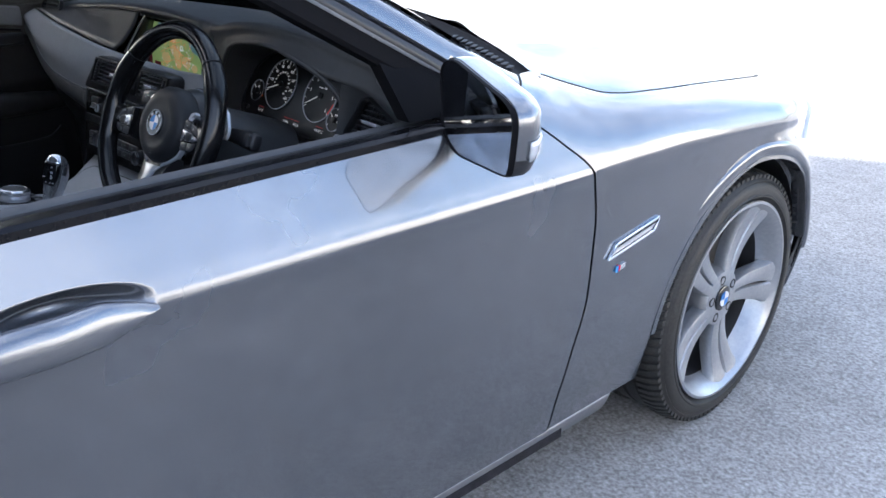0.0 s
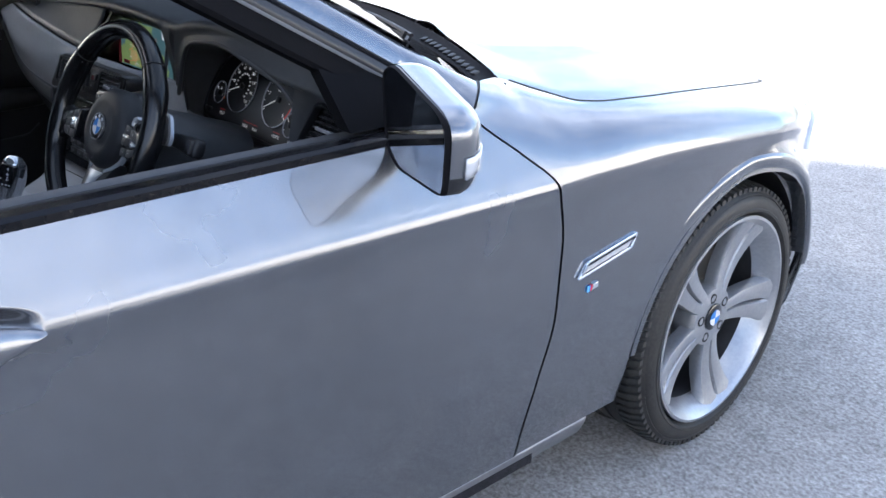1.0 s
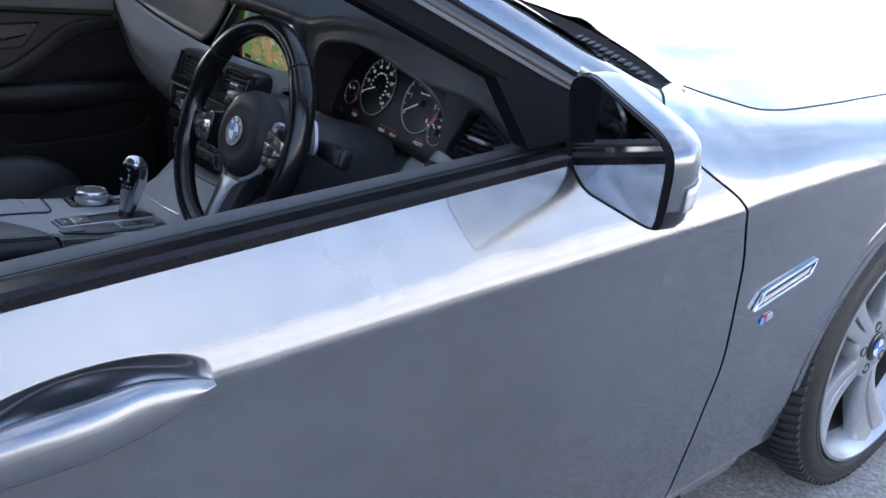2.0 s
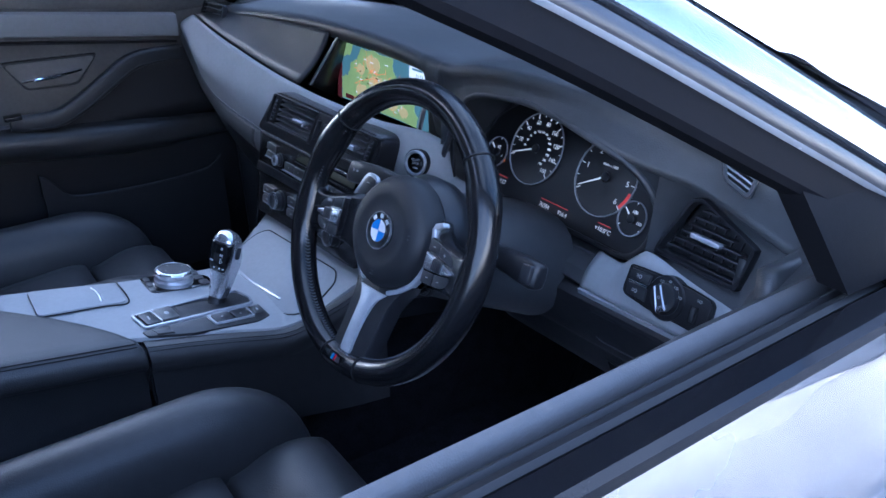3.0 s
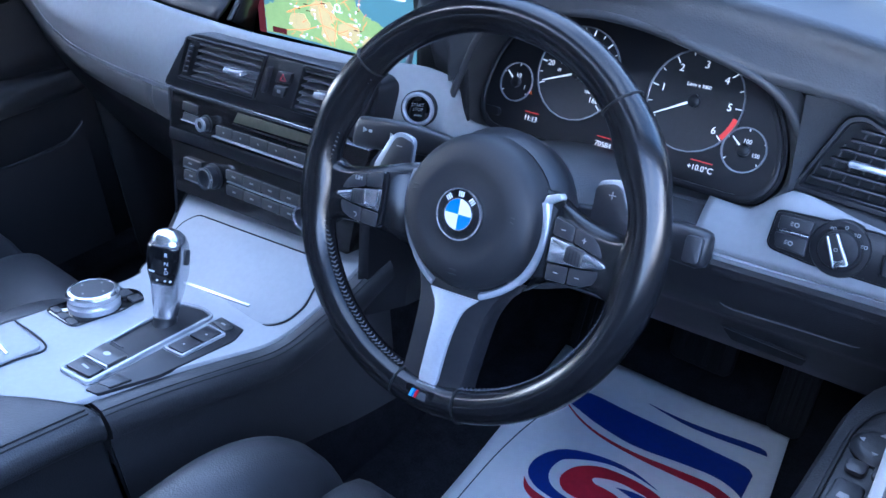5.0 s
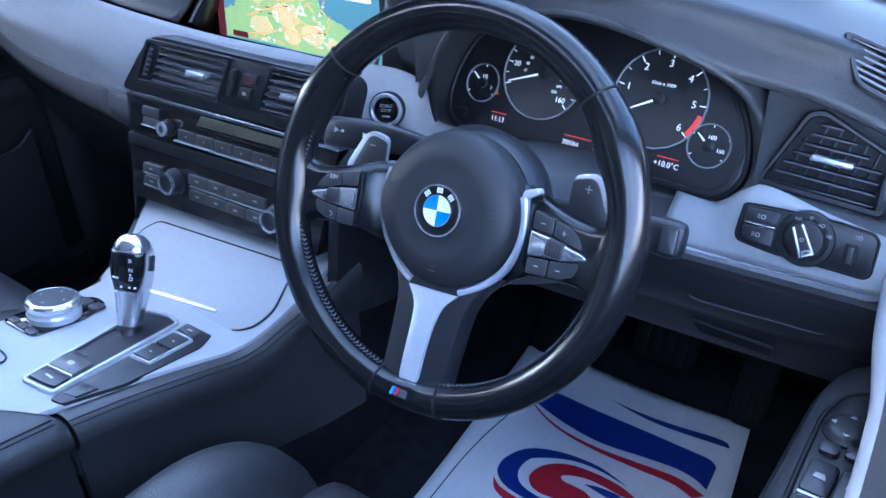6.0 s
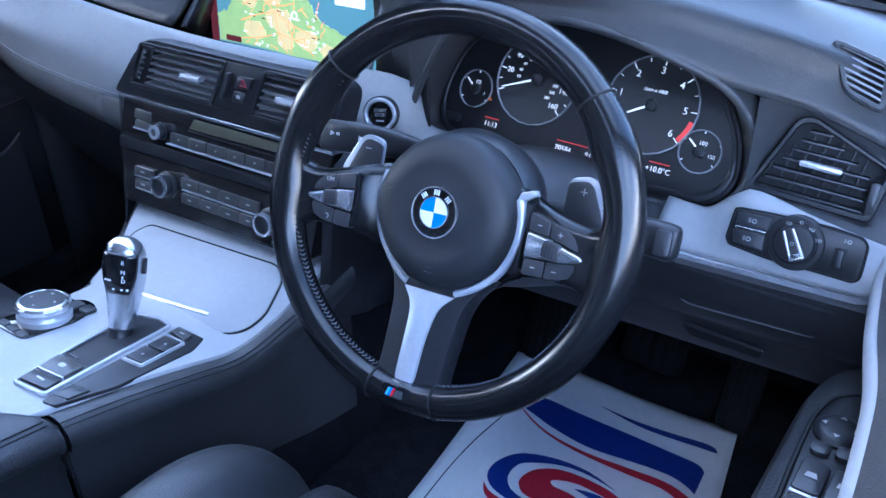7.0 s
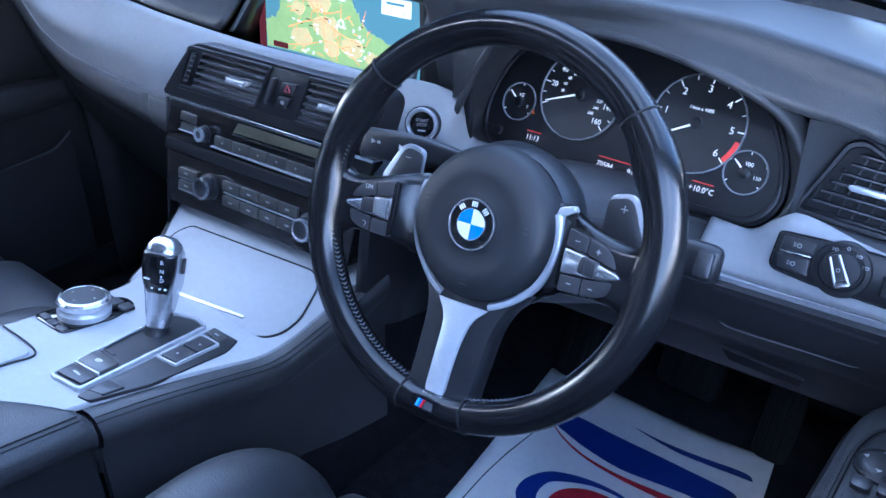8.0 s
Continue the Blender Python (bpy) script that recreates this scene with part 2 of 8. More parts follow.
def rrect(w, h, r, n=4, cx=0.0, cy=0.0):
    """A rectangle with rounded corners."""
    r = min(r, w / 2 - 1e-5, h / 2 - 1e-5)
    out = []
    for k, (sx, sy) in enumerate(((1, 1), (-1, 1), (-1, -1), (1, -1))):
        for i in range(n + 1):
            a = math.pi / 2 * (k + i / n)
            out.append((cx + sx * (w / 2 - r) + r * math.cos(a), cy + sy * (h / 2 - r) + r * math.sin(a)))
    return out


def rounded(pts, r, n=3):
    """A polygon with its corners rounded by r."""
    out = []
    k = len(pts)
    for i in range(k):
        p, a, b = Vector(pts[i]), Vector(pts[i - 1]), Vector(pts[(i + 1) % k])
        da, db = (a - p), (b - p)
        ra, rb = min(r, da.length * 0.45), min(r, db.length * 0.45)
        s, e = p + da.normalized() * ra, p + db.normalized() * rb
        for j in range(n + 1):
            t = j / n
            q = s * (1 - t) ** 2 + p * 2 * t * (1 - t) + e * t * t
            out.append((q.x, q.y))
    return out


def spline(pts, n):
    """n + 1 places on a smooth curve through pts (numbers or points)."""
    P = [Vector(p) if hasattr(p, "__len__") else Vector((p, 0)) for p in pts]
    out = []
    for i in range(n + 1):
        t = i / n * (len(P) - 1)
        k = min(int(t), len(P) - 2)
        f = t - k
        p0, p1, p2, p3 = P[max(k - 1, 0)], P[k], P[k + 1], P[min(k + 2, len(P) - 1)]
        out.append(0.5 * (2 * p1 + (p2 - p0) * f + (2 * p0 - 5 * p1 + 4 * p2 - p3) * f * f + (3 * p1 - p0 - 3 * p2 + p3) * f ** 3))
    return out


def lerp(table, t):
    """A smooth value at t from a table of (t, value) in rising order."""
    if t <= table[0][0]:
        return table[0][1]
    for (a, va), (b, vb) in zip(table, table[1:]):
        if t <= b:
            f = (t - a) / (b - a)
            return va + (vb - va) * f
    return table[-1][1]


def smooth(table, t):
    """As lerp, along a curve with a continuous slope."""
    if t <= table[0][0]:
        return table[0][1]
    if t >= table[-1][0]:
        return table[-1][1]
    k = max(i for i in range(len(table) - 1) if table[i][0] <= t)
    (a, va), (b, vb) = table[k], table[k + 1]
    d = (vb - va) / (b - a)
    def slope(i):
        if i <= 0 or i >= len(table) - 1:
            return d
        s0 = (table[i][1] - table[i - 1][1]) / (table[i][0] - table[i - 1][0])
        s1 = (table[i + 1][1] - table[i][1]) / (table[i + 1][0] - table[i][0])
        return 0.0 if s0 * s1 <= 0 else 2 * s0 * s1 / (s0 + s1)
    m0, m1 = slope(k), slope(k + 1)
    h = b - a
    f = (t - a) / h
    return (va * (2 * f ** 3 - 3 * f * f + 1) + vb * (3 * f * f - 2 * f ** 3) + h * m0 * (f ** 3 - 2 * f * f + f) + h * m1 * (f ** 3 - f * f))


def add_tube(bm, pts, r, seg=10, closed=False, flat=1.0, up=(0, 0, 1)):
    """A round bar along pts; r may be a list; flat squeezes it along up."""
    P = [Vector(p) for p in pts]
    rings = []
    for i, p in enumerate(P):
        a = P[(i - 1) % len(P)] if (closed or i) else p
        b = P[(i + 1) % len(P)] if (closed or i < len(P) - 1) else p
        d = (b - a).normalized()
        s = d.cross(Vector(up))
        s = s.normalized() if s.length > 1e-4 else d.orthogonal().normalized()
        u = s.cross(d).normalized()
        rr = r[i] if hasattr(r, "__len__") else r
        rings.append([p + s * rr * math.cos(2 * math.pi * k / seg) + u * rr * flat * math.sin(2 * math.pi * k / seg) for k in range(seg)])
    if closed:
        rings.append(rings[0])
        add_loft(bm, rings, cap=False)
        bmesh.ops.remove_doubles(bm, verts=bm.verts, dist=1e-6)
        return bm
    return add_loft(bm, rings)


def tube(pts, r, seg=10, closed=False, flat=1.0, up=(0, 0, 1)):
    return add_tube(bmesh.new(), pts, r, seg, closed, flat, up)


def add_turned(bm, profile, m, seg=32):
    """A turned body: profile of (radius, height) about the z of the frame m."""
    rings = [[m @ Vector((max(r, 1e-5) * math.cos(2 * math.pi * k / seg), max(r, 1e-5) * math.sin(2 * math.pi * k / seg), h)) for k in range(seg)] for r, h in profile]
    add_loft(bm, rings)
    return bm


def turned(profile, m, seg=32):
    return add_turned(bmesh.new(), profile, m, seg)


def box(m, w, h, d, r=0.002, bevel=0.001):
    """A plate w by h in the frame m, rising d along its z, with soft edges."""
    return prism(rrect(w, h, r), m, 0, d, bevel)


def text(name, body, size, m, mat, parent, label=""):
    cu = bpy.data.curves.new(name, "FONT")
    cu.body, cu.size, cu.extrude = body, size, 0.0002
    cu.align_x, cu.align_y = "CENTER", "CENTER"
    cu.resolution_u = 3
    ob = bpy.data.objects.new(name, cu)
    scene.collection.objects.link(ob)
    dg = bpy.context.evaluated_depsgraph_get()
    me = bpy.data.meshes.new_from_object(ob.evaluated_get(dg))
    bpy.data.objects.remove(ob)
    me.transform(m)
    me.materials.clear()
    me.materials.append(mat)
    o = new(name, me)
    o.parent = parent
    if label:
        tagged(o, label)
    return o


def at(m, x, y, z=0.0):
    return m @ Matrix.Translation((x, y, z))


def ring_bm(m, r0, r1, h0, h1, seg=48):
    """A flat ring with thickness."""
    bm = bmesh.new()
    prof = ((r0, h0), (r1, h0), (r1, h1), (r0, h1), (r0, h0))
    rings = [[m @ Vector((r * math.cos(2 * math.pi * k / seg), r * math.sin(2 * math.pi * k / seg), h)) for k in range(seg)] for r, h in prof]
    add_loft(bm, rings, cap=False)
    bmesh.ops.remove_doubles(bm, verts=bm.verts, dist=1e-7)
    return bm


def arc_bm(m, r0, r1, a0, a1, h0, h1, n=24, taper=False):
    """Part of a flat ring, from a0 to a1 degrees."""
    rings = []
    for i in range(n + 1):
        f = i / n
        a = radians(a0 + (a1 - a0) * f)
        w = 1.0 if not taper else max(0.12, math.sin(math.pi * (0.08 + 0.84 * f)))
        mid = (r0 + r1) / 2
        ra, rb = mid + (r0 - mid) * w, mid + (r1 - mid) * w
        rings.append([m @ Vector((r * math.cos(a), r * math.sin(a), h)) for r, h in ((ra, h0), (rb, h0), (rb, h1), (ra, h1))])
    return loft(rings)


# ---- ground and surroundings ----
def ground_sheet():
    m = material("weathered_concrete", (0.285, 0.281, 0.276), 0.85, 0, 0.14, 1.1, 0.0, 10, spec=0.3, detail=8)
    nt = m.node_tree
    b = nt.nodes["Principled BSDF"]
    co = nt.nodes.new("ShaderNodeTexCoord")
    # fine stones and dark specks in the worn surface
    sp = nt.nodes.new("ShaderNodeTexNoise")
    sp.inputs["Scale"].default_value, sp.inputs["Detail"].default_value, sp.inputs["Roughness"].default_value = 95.0, 6.0, 0.75
    rm = nt.nodes.new("ShaderNodeValToRGB")
    rm.color_ramp.elements[0].position, rm.color_ramp.elements[1].position = 0.36, 0.66
    rm.color_ramp.elements[0].color, rm.color_ramp.elements[1].color = (0.50, 0.48, 0.46, 1), (1.34, 1.34, 1.35, 1)
    mu = nt.nodes.new("ShaderNodeMix")
    mu.data_type, mu.blend_type = "RGBA", "MULTIPLY"
    mu.inputs["Factor"].default_value = 1.0
    old = b.inputs["Base Color"].links[0].from_socket
    nt.links.new(co.outputs["Object"], sp.inputs["Vector"])
    nt.links.new(sp.outputs["Fac"], rm.inputs["Fac"])
    nt.links.new(old, mu.inputs["A"])
    nt.links.new(rm.outputs["Color"], mu.inputs["B"])
    # brushed lines of the finishing broom
    wv = nt.nodes.new("ShaderNodeTexWave")
    wv.inputs["Scale"].default_value, wv.inputs["Distortion"].default_value, wv.inputs["Detail"].default_value = 22.0, 3.0, 3.0
    wv.bands_direction = "Y"
    mp = nt.nodes.new("ShaderNodeMapping")
    mp.inputs["Rotation"].default_value = (0, 0, radians(28))
    nt.links.new(co.outputs["Object"], mp.inputs["Vector"])
    nt.links.new(mp.outputs["Vector"], wv.inputs["Vector"])
    ad = nt.nodes.new("ShaderNodeMath")
    ad.operation = "MULTIPLY_ADD"
    ad.inputs[1].default_value = 0.25
    nt.links.new(wv.outputs["Fac"], ad.inputs[0])
    nt.links.new(sp.outputs["Fac"], ad.inputs[2])
    bp = nt.nodes.new("ShaderNodeBump")
    bp.inputs["Strength"].default_value, bp.inputs["Distance"].default_value = 0.40, 0.005
    nt.links.new(ad.outputs[0], bp.inputs["Height"])
    nt.links.new(bp.outputs["Normal"], b.inputs["Normal"])
    nt.links.new(mu.outputs["Result"], b.inputs["Base Color"])
    edges = [-600, -60, -20, -8, -3, 0, 3, 8, 20, 60, 600]
    bm = grid(lambda u, v: (u, v, 0.018 + 0.003 * math.sin(u * 0.9) * math.cos(v * 0.7) if max(abs(u), abs(v)) < 10 else 0.018), edges, edges)
    return tagged(part("ground", bm, m, None), "pale grey worn concrete yard, brushed and speckled", "ground", kind="structure")


ground_sheet()


def building_block():
    """An unseen block beside the yard, added so that the car stands in shade."""
    m = Matrix.Translation((-13.0, -5.08, 0)) @ Matrix.Rotation(radians(SUN_AZ), 4, "Z") @ Matrix.Translation((-6, -9, 0))
    bm = prism(rrect(12, 18, 0.05), m, 0, 11.2, 0.05)
    return tagged(part("shade_block_body", bm, BLOCK_RENDER, None), "unseen plain rendered block added to shade the car", "building", kind="structure")


building_block()


def yard_wall():
    """Unseen wall closing the yard's driver's side, added to bounce sunlight into the cabin."""
    m = Matrix.Translation((8.5, -4.0, 0)) @ Matrix.Rotation(radians(4), 4, "Z")
    wall = tagged(part("wall_bounce", prism(rrect(0.22, 30, 0.02), m, -0.05, 3.0, 0.02), BOUNCE_WALL, None), "unseen pale rendered wall added to bounce light into the cabin", "wall", kind="structure")
    part("coping", prism(rrect(0.30, 30, 0.03), m, 3.002, 3.06, 0.015), BOUNCE_WALL, wall)


yard_wall()

# ---- the car ----
car = new("car")
tagged(car, "dark grey metallic saloon car with driver's window down", "car")

WHEEL_Y, WHEEL_Z, WHEEL_X = -0.035, 0.343, 0.905
REAR_Y = -3.0
ARCH = (-0.040, 0.380, 0.345)   # y, z and radius of the front wheel's opening
CREASE = [(-4.05, 0.83), (-3.0, 0.865), (-1.5, 0.838), (-0.7, 0.822), (-0.3, 0.815), (0.1, 0.785), (0.35, 0.745), (0.55, 0.70), (0.70, 0.665), (0.86, 0.62)]
PLAN = [(-4.05, -0.22), (-3.9, -0.11), (-3.6, -0.035), (-3.0, 0.0), (-0.3, 0.0), (0.1, -0.012), (0.3, -0.045), (0.45, -0.088), (0.55, -0.138), (0.65, -0.220), (0.72, -0.315), (0.80, -0.49), (0.87, -0.70)]
SIDE = [(0.17, 0.850), (0.25, 0.876), (0.33, 0.894), (0.45, 0.911), (0.60, 0.923), (0.70, 0.927), (0.76, 0.929), (0.80, 0.9335), (0.818, 0.9375), (0.825, 0.9385), (0.832, 0.9372), (0.846, 0.9315), (0.88, 0.916), (0.95, 0.885), (1.0, 0.862)]


def side_x(y, z):
    """Half the car's width at y and z."""
    zz = 0.17 + (z - 0.17) * (0.825 - 0.17) / (smooth(CREASE, y) - 0.17)
    nose_in = 0.16 * max(0.0, y - 0.04) * max(0.0, min(1.0, (z - 0.42) / 0.34)) if y < 0.5 else 0.16 * 0.46 * max(0.0, min(1.0, (z - 0.42) / 0.34))
    # the arch stands out from the tapering nose
    d = math.hypot(y - ARCH[0], z - ARCH[1]) - ARCH[2]
    flare = 0.036 * max(0.0, min(1.0, (y + 0.06) / 0.26)) * (1.0 if d < 0.022 else math.exp(-((d - 0.022) / 0.022) ** 2)) if -0.1 < y < 0.42 and z > 0.2 else 0.0
    return smooth(SIDE, zz) + smooth(PLAN, y) - nose_in + flare


GAP = [(0.20, -0.690), (0.305, -0.690), (0.435, -0.672), (0.573, -0.646), (0.713, -0.646), (0.828, -0.676), (0.886, -0.737), (0.933, -0.797), (0.957, -0.823)]
BELT = 0.947


def steps(a, b, n):
    return [a + (b - a) * i / n for i in range(n + 1)]


BON_EDGE = [(-0.80, 0.862), (-0.758, 0.826), (-0.70, 0.789), (-0.648, 0.757), (-0.62, 0.760), (-0.57, 0.784), (-0.513, 0.824), (-0.45, 0.832), (-0.35, 0.826), (-0.15, 0.802), (0.10, 0.755), (0.27, 0.702), (0.5, 0.600), (0.65, 0.505), (0.76, 0.40), (0.87, 0.20)]
BON_Z = [(-0.80, 0.995), (-0.758, 0.993), (-0.70, 0.984), (-0.648, 0.972), (-0.57, 0.943), (-0.513, 0.924), (-0.35, 0.906), (-0.15, 0.886), (0.10, 0.855), (0.27, 0.828), (0.5, 0.785), (0.65, 0.752), (0.76, 0.722), (0.87, 0.69)]
WING_TOP = Vector((0.826, -0.758, 0.991))   # where wing, pillar foot and cowl meet
GAP_TOP = Vector((0.884, -0.820, 0.957))    # upper end of the door's front gap


# roof rail, from the foot of the windscreen pillar back to the boot
RAIL = [(0.845, -0.80, 0.945), (0.795, -1.035, 1.088), (0.722, -1.30, 1.245), (0.655, -1.58, 1.375), (0.628, -1.95, 1.425), (0.622, -2.4, 1.43), (0.645, -2.85, 1.375), (0.72, -3.3, 1.175), (0.80, -3.6, 1.01)]
RAILPTS = spline(RAIL, 96)


def rail_at(y):
    return min(RAILPTS, key=lambda p: abs(p.y - y))


def rail_frames(i0, i1):
    out = []
    for i in range(i0, i1 + 1):
        e = (RAILPTS[min(i + 1, 96)] - RAILPTS[max(i - 1, 0)]).normalized()
        n = Vector((0.90, 0, 0.43)) - e * e.dot(Vector((0.90, 0, 0.43)))
        n.normalize()
        w = e.cross(n)
        if w.z < 0:
            w = -w
        out.append((RAILPTS[i], e, n, w))
    return out


PILLAR_SEC = ((0.003, 0.0105), (0.009, 0.014), (0.011, 0.028), (0.009, 0.042), (0.001, 0.054), (-0.012, 0.060), (-0.030, 0.058), (-0.030, 0.0105))


def wing(s):
    """The front wing, with the wheel arch cut out and its lip turned in."""
    yc, zc, ra = ARCH

    def low(y):
        d = ra * ra - (y - yc) ** 2
        return zc + math.sqrt(d) if d > 0 else (0.262 if y < yc else 0.25)

    def rear_edge(t, zk):
        """The wing's rear edge above the crease: along the door gap, then up to the cowl."""
        if t <= 0.7:
            z = zk + (GAP_TOP.z - zk) * t / 0.7
            y = smooth(GAP, z) + 0.003
            return Vector((side_x(y, z), y, z))
        f = (t - 0.7) / 0.3
        a = GAP_TOP + Vector((0.0, 0.003, 0.0))
        return a.lerp(WING_TOP + Vector((0, 0.003, 0)), f) + Vector((0.006, 0, 0.010)) * math.sin(math.pi * f)

    def shoulder(c, yg, t):
        g = Vector((smooth(BON_EDGE, yg) + 0.0035, yg, smooth(BON_Z, yg) - 0.001))
        p1 = Vector((c.x - 0.012, (c.y + g.y) / 2, c.z + 0.80 * (g.z - c.z)))
        return c * (1 - t) ** 2 + p1 * 2 * t * (1 - t) + g * t * t

    def section(y, rear=0.0):
        """One upright strip: side up to the crease, then the shoulder over to the bonnet gap."""
        zk = smooth(CREASE, y) + 0.004
        z0 = low(y)
        col = []
        for k in range(23):
            z = z0 + (zk - z0) * k / 22
            yy = y + rear * (smooth(GAP, z) + 0.003 - y)
            col.append(Vector((side_x(yy, z), yy, z)))
        c = col[-1]
        yg = y + rear * (WING_TOP.y + 0.003 - y)
        ze = smooth(GAP, zk) + 0.003
        c1 = Vector((side_x(ze, zk), ze, zk))
        for k in range(1, 21):
            t = k / 20
            q = shoulder(c, yg, t)
            if rear:
                q = q + (rear_edge(t, zk) - shoulder(c1, WING_TOP.y + 0.003, t)) * rear ** 3
            col.append(q)
        return [(s * q.x, q.y, q.z) for q in col]

    ya = yc - ra - 0.006
    cols = [section(ya, 1 - k / 40) for k in range(40)] + [section(ya)]
    ys = [yc - ra + 0.0005] + [yc - ra * math.cos(math.pi * i / 56) for i in range(1, 56)] + [yc + ra - 0.0005, yc + ra + 0.006] + steps(yc + ra + 0.02, 0.862, 26)
    cols += [section(y) for y in ys]
    bm = loft(cols, closed=False)
    ob = part("front_wing", bm, PAINT, car, "grey painted front wing with round wheel arch" if s > 0 else "", sharp=50)
    rows = []
    for z in steps(0.25, 0.955, 40):
        y = smooth(GAP, z)
        x = side_x(y, z) - 0.005
        rows.append([(s * (x - 0.001), y - 0.014, z), (s * x, y, z), (s * (x - 0.001), y + 0.014, z), (s * (x - 0.01), y + 0.014, z), (s * (x - 0.01), y - 0.014, z)])
    part("gap_seal", loft(rows), SEAL, ob, "black door gap seal")
    pts = [(s * (smooth(BON_EDGE, y) - 0.0005), y, smooth(BON_Z, y) - 0.0030) for y in steps(-0.625, 0.80, 90)]
    part("bonnet_gap_seal", tube(pts, 0.0042, 8), SEAL, ob, "dark bonnet joint")
    # foot of the windscreen pillar, from the wing's rear edge up into the pillar
    p, e, n, w = rail_frames(7, 7)[0]
    top = [p + n * a + w * b for a, b in PILLAR_SEC[:6]]
    foot = [rear_edge(0.7 + 0.06 * k, 0.83) + Vector((0, -0.0055, 0.0)) for k in range(6)]
    mid = rail_frames(3, 3)[0]
    half = [(mid[0] + mid[2] * (a + 0.004) + mid[3] * (b + 0.002)) for a, b in PILLAR_SEC[:6]]
    rows = [[(s * q.x, q.y, q.z) for q in (u * (1 - f) ** 2 + h * 2 * f * (1 - f) + v * f * f for u, h, v in zip(foot, half, top))] for f in steps(0, 1, 12)]
    part("pillar_foot", loft(rows, closed=False), PAINT, ob, sharp=70)
    seam = [rear_edge(0.7 + 0.03 * k, 0.83) + Vector((-0.004, -0.0015, -0.002)) for k in range(11)]
    part("foot_gap", tube([(s * q.x, q.y, q.z) for q in seam], 0.0035, 6), SEAL, ob, "dark gap below the pillar")
    # the arch's turned lip
    lip = []
    for i in range(45):
        a = radians(8 + 172 * i / 44)
        y, z = yc + ra * math.cos(a), zc + ra * math.sin(a)
        x = side_x(y, max(z, 0.3))
        lip.append([(s * (x + 0.001), y, z), (s * (x + 0.003), yc + (ra - 0.012) * math.cos(a), zc + (ra - 0.012) * math.sin(a)),
                    (s * (x - 0.03), yc + (ra - 0.016) * math.cos(a), zc + (ra - 0.016) * math.sin(a)), (s * (x - 0.035), y, z)])
    part("arch_lip", loft(lip), PAINT, ob)
    flange = []
    for i in range(57):
        a = radians(2 + 150 * i / 56)
        fade = max(0.0, min(1.0, (150 - math.degrees(a)) / 45))
        row = []
        for dr, dx in ((-0.004, 0.001), (-0.001, 0.0065), (0.006, 0.0085), (0.020, 0.0075), (0.027, 0.0050), (0.031, -0.004)):
            y, z = yc + (ra + dr) * math.cos(a), zc + (ra + dr) * math.sin(a)
            row.append((s * (side_x(y, max(z, 0.28)) + (dx + 0.004) * fade - 0.004), y, z))
        flange.append(row)
    part("arch_flange", loft(flange, closed=False), PAINT, ob, "flat painted arch edge", sharp=60)
    edge = [(s * (side_x(y, z) + 0.001), y, z) for y, z in spline([(0.352, 0.672), (0.370, 0.722), (0.404, 0.756), (0.446, 0.773)], 12)]
    part("headlamp_edge", tube(edge, [0.009 - 0.003 * i / 12 for i in range(13)], 8, flat=0.5), LENS, ob, "clear edge of the headlamp")
    liner = []
    for i in range(31):
        a = radians(4 + 190 * i / 30)
        liner.append([(s * min(xx, side_x(yc + rr * math.cos(a), max(zc + rr * math.sin(a), 0.30)) - 0.016), yc + rr * math.cos(a), max(zc + rr * math.sin(a), 0.12)) for xx, rr in ((0.872, ra - 0.010), (0.84, ra + 0.0), (0.62, ra + 0.005), (0.55, ra - 0.02), (0.55, 0.05))])
    part("arch_liner", loft(liner, closed=False), DARK_PLASTIC, ob, "black plastic wheel arch liner")
    return ob


def bonnet():
    rows = []
    for y in steps(-0.645, 0.862, 60):
        e, h = smooth(BON_EDGE, y) - 0.0045, smooth(BON_Z, y)
        row = []
        for k in range(57):
            u = -1 + 2 * k / 56
            a = abs(u)
            rise = 0.062 * (1 - a ** 2.4) + 0.010 * math.exp(-((a - 0.62) / 0.06) ** 2)
            back = -0.13 * (1 - a * a) * max(0.0, min(1.0, (-0.05 - y) / 0.59))
            dip = 0.004 * max(0.0, 1 - (1 - a) / 0.02)
            row.append((u * e, y - back, h + rise * min(1.0, (0.98 - y) / 0.6) - dip))
        rows.append(row)
    return part("bonnet", loft(rows, closed=False), PAINT, car, "long grey bonnet, glossy and curved")


